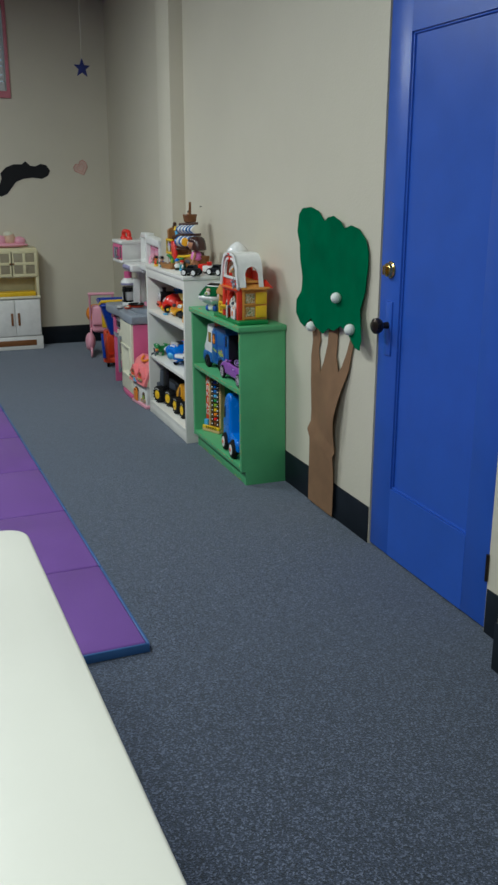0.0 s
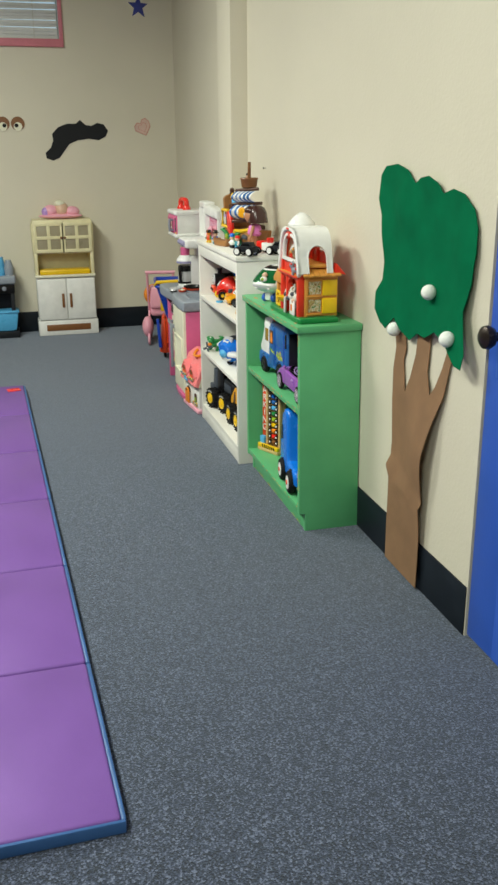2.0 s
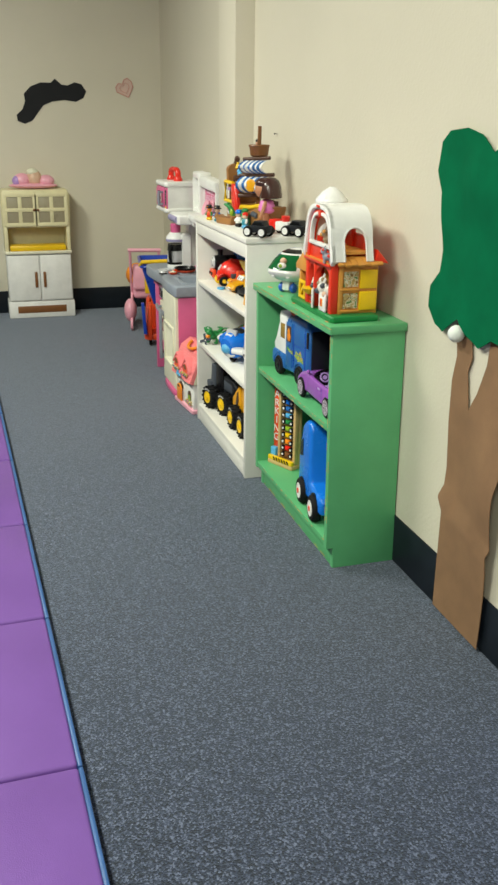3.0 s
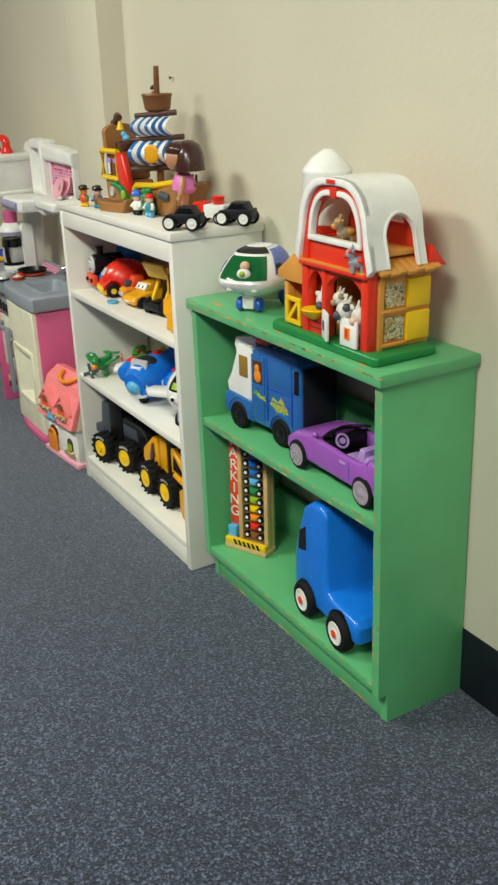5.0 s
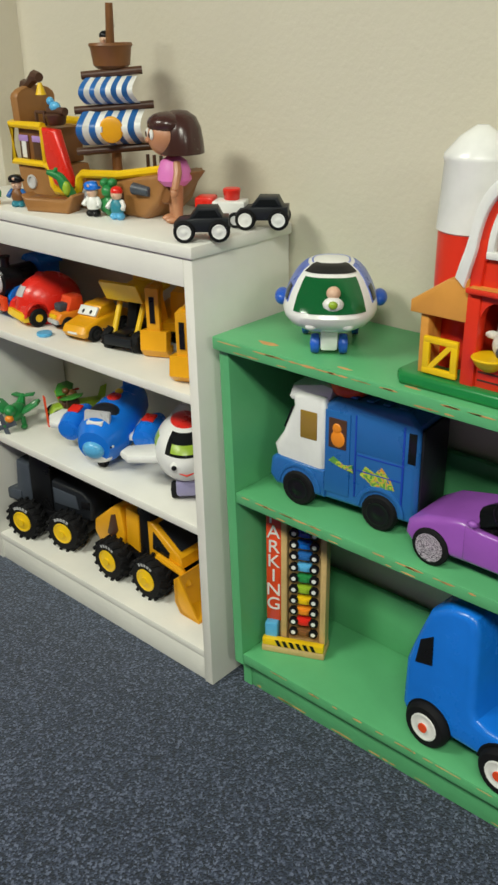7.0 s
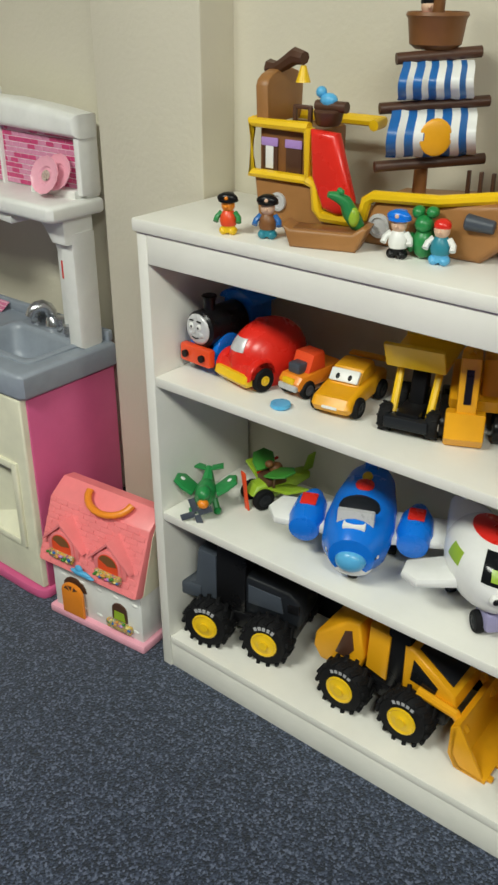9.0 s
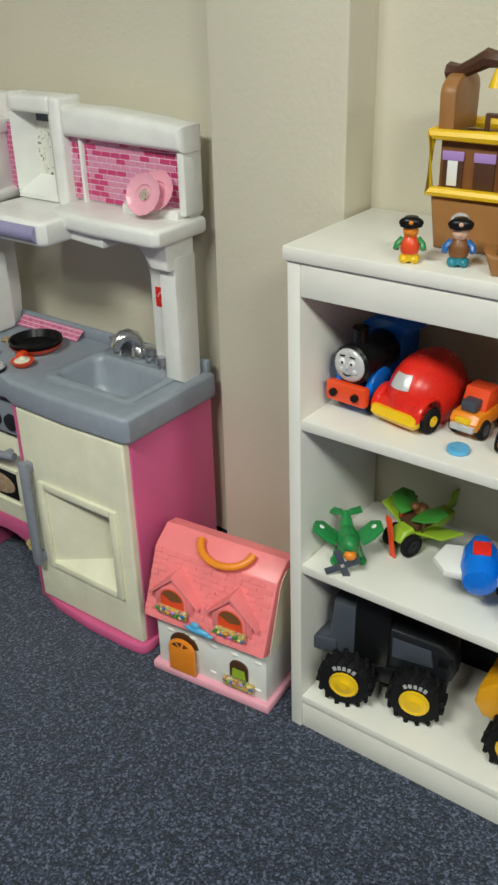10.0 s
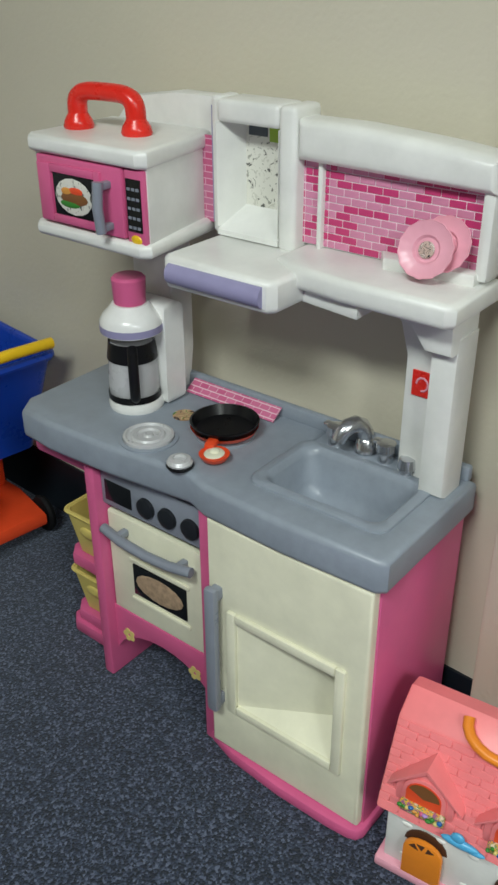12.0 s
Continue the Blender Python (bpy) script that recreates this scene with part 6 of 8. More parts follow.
def skin_patch(c, r, az, el, lift=1.012, n=12, m_=8, deep=0.004):
    """A piece of an ellipsoid's skin, a little proud of it: az and el give its reach in degrees."""
    vs, fs = [], []
    for k in (lift, lift - deep / max(r)):
        for i in range(n + 1):
            a = radians(az[0] + (az[1] - az[0]) * i / n)
            for j in range(m_ + 1):
                e = radians(el[0] + (el[1] - el[0]) * j / m_)
                vs.append((c[0] + k * r[0] * math.cos(e) * math.cos(a), c[1] + k * r[1] * math.cos(e) * math.sin(a), c[2] + k * r[2] * math.sin(e)))
    w_, o_ = m_ + 1, (n + 1) * (m_ + 1)
    for i in range(n):
        for j in range(m_):
            q = [i * w_ + j, (i + 1) * w_ + j, (i + 1) * w_ + j + 1, i * w_ + j + 1]
            fs += [q, [o_ + k for k in q[::-1]]]
    rim_ = [i * w_ for i in range(n + 1)] + [n * w_ + j for j in range(1, m_ + 1)] + [i * w_ + m_ for i in range(n - 1, -1, -1)] + [j for j in range(m_ - 1, 0, -1)]
    fs += [[a, b, o_ + b, o_ + a] for a, b in zip(rim_, rim_[1:] + rim_[:1])]
    bm = bmesh.new()
    vv = [bm.verts.new(v) for v in vs]
    for f in fs:
        bm.faces.new([vv[k] for k in f])
    bmesh.ops.recalc_face_normals(bm, faces=bm.faces)
    return G().from_bm(bm)


sp = thing("toy_spaceship", pose(1.545, 4.437, ZG, 0, 0, 216), "white toy spaceship with blue top and green cabin", "toy spaceship")
sp.scale = (0.93, 0.93, 0.96)
# rings of the shell: height, half length, half width, shift along its length
SHELL = [(0.034, 0.040, 0.030, 0.0), (0.042, 0.070, 0.054, 0.0), (0.054, 0.094, 0.070, 0.002), (0.066, 0.105, 0.079, 0.004), (0.076, 0.108, 0.081, 0.004), (0.086, 0.105, 0.079, 0.002), (0.104, 0.092, 0.072, -0.003), (0.122, 0.076, 0.061, -0.010), (0.134, 0.060, 0.050, -0.014), (0.142, 0.042, 0.036, -0.016), (0.146, 0.016, 0.014, -0.016)]


def shell_at(z, az, lift=0.0):
    """A point of the spaceship's shell at a height and a bearing in degrees."""
    k = max(i for i in range(len(SHELL) - 1) if SHELL[i][0] <= z + 1e-9)
    (z0, *p0), (z1, *p1) = SHELL[k], SHELL[k + 1]
    f = min(1.0, (z - z0) / (z1 - z0))
    rx, ry, sx = (u + (v - u) * f for u, v in zip(p0, p1))
    cs, sn = math.cos(radians(az)), math.sin(radians(az))
    q = (abs(cs) ** 2.7 + abs(sn) ** 2.7) ** (-1 / 2.7)
    return (sx + (rx + lift) * q * cs, (ry + lift) * q * sn, z + lift * 0.4)


def shell_patch(az, zz, lift, n=14, m_=8):
    """A piece of the shell, proud of it."""
    vs = [shell_at(zz[0] + (zz[1] - zz[0]) * j / m_, az[0] + (az[1] - az[0]) * i / n, up) for up in (lift, lift - 0.003) for i in range(n + 1) for j in range(m_ + 1)]
    w_, o_ = m_ + 1, (n + 1) * (m_ + 1)
    fs = [[i * w_ + j, (i + 1) * w_ + j, (i + 1) * w_ + j + 1, i * w_ + j + 1] for i in range(n) for j in range(m_)]
    fs += [[o_ + q for q in f[::-1]] for f in fs]
    edge = [i * w_ for i in range(n + 1)] + [n * w_ + j for j in range(1, w_)] + [i * w_ + m_ for i in range(n - 1, -1, -1)] + [j for j in range(m_ - 1, 0, -1)]
    return G().add(vs, fs + [[p, q, o_ + q, o_ + p] for p, q in zip(edge, edge[1:] + edge[:1])])


n = 40
vs = [shell_at(row[0], 360 * i / n) for row in SHELL for i in range(n)]
fs = [[k * n + i, k * n + (i + 1) % n, (k + 1) * n + (i + 1) % n, (k + 1) * n + i] for k in range(len(SHELL) - 1) for i in range(n)] + [[i for i in range(n)][::-1], [(len(SHELL) - 1) * n + i for i in range(n)]]
part("hull", G().add(vs, fs), "gloss_white", sp)
part("windscreen", shell_patch((-43, 43), (0.083, 0.1285), 0.0012), "cabin_green", sp, "dark green cabin seen through the windscreen")
part("roof_window", shell_patch((-50, 50), (0.1335, 0.1435), 0.0016), "glass_dark", sp)
part("canopy", shell_patch((58, 302), (0.090, 0.1430), 0.0010, 30), "periwinkle", sp, "blue canopy")
for s in (-1, 1):
    part("side_window", shell_patch((s * 60, s * 74), (0.092, 0.112), 0.0018), "glass_dark", sp)
    part("nose_plug", G().ball((0.097, s * 0.030, 0.060), 0.006, 0.010, 0.006, 12, 7), "gloss_white", sp)
    part("thruster", G().ball((-0.034, s * 0.086, 0.074), 0.026, 0.014, 0.014, 14, 8), "blue_bright", sp)
    wheel(sp, 0.050, s * 0.024, 0.017, 0.014, "blue_bright", tyre="blue_bright")
    wheel(sp, -0.055, s * 0.045, 0.017, 0.012, "blue_bright", tyre="blue_bright")
part("front_leg", G().box(0.034, 0.066, -0.015, 0.015, 0.008, 0.045, 0.005), "gloss_white", sp)
part("rear_leg", G().box(-0.070, -0.040, -0.036, 0.036, 0.008, 0.045, 0.005), "gloss_white", sp)
pilot = G(Matrix.Translation((0.009, 0, 0))).slot(0).ball((0.088, 0.006, 0.096), 0.012, 0.018, 0.013, 12, 7).slot(1).ball((0.080, 0.006, 0.113), 0.012, 0.012, 0.011, 12, 8).slot(2).ball((0.098, 0.006, 0.098), 0.006, 0.008, 0.007, 8, 5)
part("pilot", pilot, ["white", "pale", "lime"], sp)

# ---- toy camper van ----
van = thing("toy_van", pose(1.572, 4.372, ZG1, 0, 0, 96), "blue and white plastic toy camper van with jungle stickers", "toy van")
part("body", G().prism([(-0.124, 0.028), (0.050, 0.028), (0.050, 0.205), (0.030, 0.222), (-0.104, 0.226), (-0.122, 0.205)], "y", -0.058, 0.058, 0.010, 3), "van_blue", van)
part("cab", G().prism([(0.050, 0.070), (0.148, 0.072), (0.156, 0.105), (0.138, 0.132), (0.116, 0.186), (0.118, 0.205), (0.105, 0.214), (0.050, 0.216)], "y", -0.056, 0.056, 0.010, 3), "gloss_white", van, "white cab")
part("visor", G().prism([(0.045, 0.208), (0.124, 0.192), (0.130, 0.200), (0.122, 0.222), (0.060, 0.236), (0.040, 0.232)], "y", -0.050, 0.050, 0.010), "gloss_white", van)
part("bumper", G().prism([(0.048, 0.028), (0.150, 0.028), (0.164, 0.045), (0.160, 0.078), (0.145, 0.088), (0.048, 0.082)], "y", -0.060, 0.060, 0.009, 3), "van_blue", van)
part("door", G().box(0.000, 0.048, 0.0565, 0.0605, 0.045, 0.198, 0.002), "van_blue", van)
part("rear_panel", G().box(-0.106, -0.010, 0.0565, 0.0590, 0.135, 0.205, 0.004), "van_blue", van)
part("cab_window", G().box(0.066, 0.100, 0.053, 0.0575, 0.132, 0.184, 0.002), "amber", van)
part("door_window", G().box(0.006, 0.040, 0.0600, 0.0620, 0.132, 0.186, 0.001), "dark_brown", van)
part("passenger", G().ball((0.022, 0.0615, 0.150), 0.014, 0.003, 0.016, 12, 8).ball((0.024, 0.0615, 0.168), 0.009, 0.003, 0.010, 12, 8), "orange", van)
part("windscreen", G(pose(0.131, 0, 0.158, 0, -22, 0)).box(-0.002, 0.002, -0.046, 0.046, -0.022, 0.022, 0.001), "glass_dark", van)
part("decal", G().prism([(-0.085, 0.082), (-0.045, 0.078), (-0.020, 0.094), (-0.030, 0.112), (-0.048, 0.104), (-0.060, 0.118), (-0.078, 0.098)], "y", 0.0575, 0.0588), "decal", van)
part("decal", G().prism([(-0.008, 0.094), (0.022, 0.100), (0.040, 0.106), (0.030, 0.116), (0.010, 0.104), (-0.006, 0.108)], "y", 0.0600, 0.0614), "decal", van)
for i in range(4):
    part("roof_rib", G().box(-0.096 + i * 0.030, -0.082 + i * 0.030, -0.050, 0.050, 0.2225, 0.2275, 0.002), "van_blue", van)
for x, w_ in ((-0.100, 0.004), (-0.012, 0.003)):
    part("seam", G().box(x, x + w_, 0.0565, 0.0600, 0.050, 0.200, 0.001), "royal", van)
for z in (0.100, 0.128):
    part("seam", G().box(-0.100, -0.014, 0.0570, 0.0590, z, z + 0.002, 0), "royal", van)
part("rear_window", G().box(-0.119, -0.105, 0.0560, 0.0588, 0.138, 0.192, 0.001), "glass_dark", van)
part("roof_load", G().ball((0.020, 0.026, 0.234), 0.036, 0.030, 0.022, 14, 8), "orange_red", van)
part("rear_door", G().box(-0.1275, -0.122, -0.048, 0.048, 0.04, 0.195, 0.003), "charcoal", van)
for x in (0.100, -0.060):
    part("wheel_arch", G(pose(x, 0, 0.036)).prism(arc(0, 0, 0.046, 0, 180, 10) + arc(0, 0, 0.038, 180, 0, 10), "y", -0.062, 0.062, 0.002), "van_blue", van)
four_wheels(van, (0.100, -0.060), 0.054, 0.034, 0.020, rim="black", rim_r=0.66)

# ---- purple convertible ----
car = thing("toy_car", pose(1.545, 4.070, ZG1, 0, 0, 89), "purple plastic doll convertible with glitter wheel rims", "toy car")
part("body", G().prism([(-0.165, 0.030), (0.150, 0.024), (0.166, 0.040), (0.162, 0.062), (0.130, 0.082), (0.070, 0.096), (0.046, 0.096), (0.038, 0.058), (-0.104, 0.058), (-0.112, 0.094), (-0.132, 0.104), (-0.160, 0.098), (-0.168, 0.070)], "y", -0.062, 0.062, 0.012, 4), "purple", car)
for s in (-1, 1):
    part("door", G().prism([(0.060, 0.032), (-0.126, 0.032), (-0.126, 0.100), (-0.104, 0.090), (-0.04, 0.088), (0.030, 0.091), (0.060, 0.096)], "y", s * 0.050, s * 0.0645, 0.006, 3), "purple", car)
part("cockpit", G().box(-0.103, 0.038, -0.0505, 0.0505, 0.0585, 0.061, 0), "black", car)
part("dashboard", G().box(0.018, 0.044, -0.050, 0.050, 0.060, 0.094, 0.006), "black", car)
n = 12
vs = [(0.066 - 0.030 * abs(math.cos(math.pi * i / n)) ** 1.6 - k * 0.026, 0.056 * math.cos(math.pi * i / n) * (1 - 0.10 * k), 0.0955 + 0.011 * k) for k in (0, 1) for i in range(n + 1)]
vs += [(x - 0.003, y, z) for x, y, z in vs]
fs = [[i, i + 1, n + 2 + i, n + 1 + i] for i in range(n)]
fs += [[2 * n + 2 + k for k in f[::-1]] for f in fs]
part("windscreen", G().add(vs, fs), "glass_dark", car)
part("windscreen_frame", G().tube([v for v in vs[n + 1:2 * n + 2]], 0.0035, 8), "black", car)
for y in (-0.025, 0.025):
    part("seat", G().box(-0.070, -0.020, y - 0.020, y + 0.020, 0.060, 0.076, 0.006, 3).prism([(-0.062, 0.070), (-0.078, 0.108), (-0.096, 0.108), (-0.090, 0.062)], "y", y - 0.021, y + 0.021, 0.006, 3), "lavender", car)
part("rear_seat", G().prism([(-0.080, 0.062), (-0.104, 0.100), (-0.112, 0.096), (-0.106, 0.062)], "y", -0.048, 0.048, 0.003), "lavender", car)
part("steering_wheel", G(pose(0.006, 0.025, 0.092, 0, -60, 0)).tube([(0.014 * math.cos(t), 0.014 * math.sin(t), 0) for t in [0.5236 * i for i in range(12)]], 0.0028, 8, closed=True).cyl((0, 0, -0.004), 0.007, 0.006, seg=12), "lavender", car)
part("door_line", G().box(-0.072, -0.0706, 0.0640, 0.0650, 0.044, 0.082, 0), "royal", car)
part("door_handle", G().box(-0.060, -0.040, 0.0635, 0.0665, 0.070, 0.076, 0.001), "lavender", car)
part("mirror", G().ball((0.045, 0.066, 0.102), 0.008, 0.006, 0.006, 10, 6), "purple", car)
four_wheels(car, (0.115, -0.114), 0.060, 0.033, 0.014, rim="glitter", rim_r=0.74)

# ---- blue toy truck ----
tk = thing("toy_truck", pose(1.560, 4.070, ZG0, 0, 0, 84), "large glossy blue plastic toy truck with open bed", "toy truck")
cab_side = [(-0.122, 0.044), (-0.127, 0.084), (-0.116, 0.098), (-0.022, 0.100), (-0.002, 0.106), (0.006, 0.124), (0.011, 0.268), (0.020, 0.292), (0.034, 0.300), (0.072, 0.294), (0.106, 0.270), (0.124, 0.222), (0.136, 0.186), (0.147, 0.150), (0.149, 0.056), (0.138, 0.036)]
part("body", G().prism(cab_side, "y", -0.078, 0.078, 0.014, 4), "blue", tk)
part("side_window", G().prism([(0.090, 0.168), (0.124, 0.158), (0.116, 0.208), (0.092, 0.226)], "y", 0.0775, 0.0800), "black", tk)
part("windscreen", G(pose(0.1155, 0, 0.240, 0, -20, 0)).box(-0.002, 0.004, -0.055, 0.055, -0.026, 0.026, 0.002), "black", tk)
for s in (-1, 1):
    part("wheel_well", G().prism(arc(-0.062, 0.044, 0.050, 0, 180, 14), "y", s * 0.060, s * 0.0792), "black", tk)
    part("wheel_well", G().prism(arc(0.088, 0.044, 0.047, 0, 180, 14), "y", s * 0.060, s * 0.0788), "black", tk)
part("bed_peg", G().cyl((-0.088, 0.0, 0.097), 0.012, 0.006, b=0.002, seg=16), "blue", tk)
four_wheels(tk, (0.088, -0.062), 0.077, 0.044, 0.028, rim="white", rim_r=0.60, dot="orange_red")

# ---- wooden parking toy ----
pk = thing("parking_toy", pose(1.558, 4.510, ZG0, 0, 0, 205), "wooden parking lot toy with stacked coloured cars", "wooden toy")
part("back_board", G().box(-0.010, 0.004, -0.062, 0.062, 0.0, 0.318, 0.002), "pine", pk)
part("base_board", G().box(-0.012, 0.040, -0.064, 0.064, 0.0, 0.016, 0.003), "pine", pk)
part("bumper_bar", G().box(0.026, 0.040, -0.062, 0.062, 0.016, 0.032, 0.002), "yellow", pk)
for i in range(6):
    part("stripe", G().prism([(-0.030 + i * 0.014, 0.018), (-0.023 + i * 0.014, 0.018), (-0.029 + i * 0.014, 0.031), (-0.036 + i * 0.014, 0.031)], "x", 0.0395, 0.0412), "black", pk)
part("sign_board", G().box(0.004, 0.014, -0.060, -0.030, 0.060, 0.318, 0.002), "orange_red", pk)
part("ticket_booth", G().box(0.006, 0.030, -0.060, -0.034, 0.016, 0.062, 0.004), "sky_blue", pk)
part("side_rail", G().box(0.004, 0.024, 0.050, 0.062, 0.016, 0.318, 0.002), "pine", pk)
part("side_rail", G().box(0.004, 0.024, -0.028, -0.016, 0.016, 0.318, 0.002), "pine", pk)
CARS = ["brown", "red", "orange", "yellow", "lime", "toy_green", "sky_blue", "van_blue", "blue", "royal", "slate"]
for i, c in enumerate(CARS):
    z = 0.036 + i * 0.0252
    pc = part("stacked_car", G().box(0.006, 0.020, 0.002, 0.032, z, z + 0.017, 0.004).box(0.018, 0.024, 0.009, 0.025, z + 0.003, z + 0.013, 0.002), c, pk)
    for y in (-0.003, 0.037):
        part("car_wheel", G(pose(0.016, y, z + 0.009, 0, 90, 0)).lathe([(0.0095, 0), (0.0095, 0.006), (0.006, 0.007), (0, 0.007)], seg=12), "black", pc)
        part("wheel_cap", G(pose(0.0225, y, z + 0.009, 0, 90, 0)).cyl((0, 0, 0), 0.0045, 0.0012, seg=10), "white", pc)


def lettering(text, size, mat, parent, m, name="lettering"):
    cu = bpy.data.curves.new(name, "FONT")
    cu.body, cu.size, cu.extrude, cu.align_x, cu.space_line = text, size, 0.0006, "CENTER", 0.82
    tmp = new(name, cu)
    me = bpy.data.meshes.new_from_object(tmp)
    bpy.data.objects.remove(tmp)
    ob = new(name, me)
    me.materials.clear()
    me.materials.append(M[mat])
    ob.parent, ob.matrix_local = parent, m
    return ob


lettering("P\nA\nR\nK\nI\nN\nG", 0.040, "white", pk, Matrix.Translation((0.0148, -0.045, 0.284)) @ Matrix.Rotation(radians(90), 4, "Z") @ Matrix.Rotation(radians(90), 4, "X"))

# ---- pirate ship ----
sh = thing("toy_pirate_ship", pose(1.578, 5.026, ZW, 0, 0, -88), "brown plastic toy pirate ship with striped sails and red slide", "toy ship")
hull_s = [(-0.205, 0.0), (0.160, 0.0), (0.196, 0.030), (0.226, 0.088), (0.150, 0.078), (0.00, 0.066), (-0.016, 0.036), (-0.086, 0.032), (-0.098, 0.072), (-0.215, 0.078)]
part("hull", G().prism(hull_s, "y", -0.050, 0.050, 0.010, 3), "ship_brown", sh)
part("bow", G().prism([(0.12, 0.0), (0.205, 0.035), (0.255, 0.088), (0.235, 0.092), (0.15, 0.066)], "y", -0.026, 0.026, 0.008), "ship_brown", sh)
cb = part("cabin", G().box(-0.205, -0.110, -0.044, 0.046, 0.074, 0.145, 0.004), "brown", sh, "brown stern cabin")
for x in (-0.185, -0.142):
    part("cabin_window", G().box(x - 0.014, x + 0.014, -0.0465, -0.0435, 0.082, 0.126, 0.001), "dark_brown", cb)
    part("curtain", G().box(x - 0.015, x + 0.015, -0.0480, -0.0455, 0.118, 0.130, 0.002), "lavender", cb)
part("curtain_white", G().box(-0.192, -0.178, -0.0478, -0.0460, 0.086, 0.118, 0.001), "white", cb)
rail = [(-0.112, -0.052, 0.150), (-0.214, -0.052, 0.150), (-0.214, -0.052, 0.078), (-0.112, -0.052, 0.078), (-0.112, -0.052, 0.150)]
part("railing", G().tube(rail, 0.0082, 8), "yellow", sh, "yellow railing")
part("railing", G().tube([(-0.112, -0.052, 0.078), (-0.098, -0.053, 0.072), (-0.094, -0.053, 0.040), (-0.084, -0.053, 0.030), (-0.030, -0.053, 0.030), (-0.018, -0.053, 0.038), (-0.012, -0.053, 0.062), (0.0, -0.053, 0.070), (0.10, -0.052, 0.076), (0.19, -0.036, 0.090), (0.235, -0.02, 0.100)], 0.0082, 8), "yellow", sh, "yellow railing")
part("railing", G().tube([(-0.214, -0.050, 0.150), (-0.214, 0.050, 0.152), (-0.05, 0.050, 0.152), (-0.05, 0.020, 0.150)], 0.0082, 8), "yellow", sh, "yellow railing")
part("slide", G().prism([(-0.105, 0.150), (-0.060, 0.148), (-0.030, 0.060), (-0.034, 0.042), (-0.055, 0.036), (-0.080, 0.042), (-0.100, 0.085)], "y", -0.066, -0.044, 0.0095, 4), "red", sh, "red slide")
part("porthole", G(pose(-0.165, -0.0505, 0.040, 90, 0, 0)).lathe([(0.014, 0), (0.014, 0.004), (0.010, 0.005), (0.009, 0.002), (0, 0.002)], seg=18), "silver", sh)
part("porthole", G(pose(0.010, -0.0505, 0.030, 90, 0, 0)).lathe([(0.017, 0), (0.017, 0.004), (0.012, 0.005), (0.011, 0.002), (0, 0.002)], seg=18), "silver", sh)
part("hatch", G().box(0.066, 0.108, -0.052, -0.049, 0.008, 0.046, 0.002), "dark_brown", sh)
dr = [(-0.034, 0.148), (0.034, 0.148), (0.036, 0.200)] + [(0.036 * math.cos(t), 0.200 + 0.022 * math.sin(t)) for t in [math.pi * i / 8 for i in range(1, 8)]] + [(-0.036, 0.200)]
part("stern_door", G(pose(-0.202, 0.0, 0, 0, 0, 4) @ Matrix.Diagonal((1, 1.45, 1, 1))).prism(dr, "x", -0.010, 0.012, 0.004), "ship_brown", sh, "brown arched stern board")
part("figurehead", G().tube([(-0.215, -0.005, 0.220), (-0.198, -0.01, 0.222), (-0.180, -0.015, 0.230), (-0.160, -0.02, 0.240), (-0.142, -0.024, 0.238)], [0.013, 0.009, 0.010, 0.012, 0.009], 8), "dark_brown", sh)
part("bell", G().lathe([(0.011, 0), (0.007, 0.012), (0.004, 0.022), (0, 0.023)], (-0.145, -0.022, 0.206), seg=12), "yellow", sh)
part("cannon", G().cyl((-0.095, -0.03, 0.152), 0.018, 0.022, r2=0.022, b=0.003, seg=14).cyl((-0.115, -0.03, 0.178), 0.008, 0.05, "x", seg=10), "dark_brown", sh)
part("parrot", G().ball((-0.095, -0.03, 0.186), 0.014, 0.010, 0.010, 10, 7).ball((-0.108, -0.03, 0.196), 0.008, 0.008, 0.008, 10, 7), "sky_blue", sh)
part("fence", G().box(-0.150, -0.118, -0.040, -0.034, 0.172, 0.178, 0.002).box(-0.150, -0.144, -0.040, -0.034, 0.15, 0.175, 0.001).box(-0.124, -0.118, -0.040, -0.034, 0.15, 0.175, 0.001), "dark_brown", sh)
TURNED = Matrix.Translation((0.046, 0, 0)) @ Matrix.Rotation(radians(44), 4, "Z") @ Matrix.Translation((-0.046, 0, 0))    # sails swung round the mast
mast = part("mast", G().tube([(0.040, 0.0, 0.05), (0.042, 0.0, 0.20), (0.046, 0.0, 0.30), (0.050, 0.0, 0.366)], [0.010, 0.009, 0.008, 0.007], 10), "brown", sh, "brown mast with crow's nest")
part("crows_nest", G().lathe([(0.026, 0), (0.034, 0.006), (0.038, 0.036), (0.041, 0.040), (0.039, 0.044), (0.034, 0.040), (0.03, 0.012), (0, 0.010)], (0.046, 0, 0.256), seg=22), "brown", mast)
for z, w_ in ((0.250, 0.056), (0.190, 0.074), (0.116, 0.076)):
    part("yard", G(TURNED).tube([(0.046 - w_, -0.020, z - 0.004), (0.046 + w_, -0.020, z + 0.004)], 0.0075, 10), "dark_brown", mast)


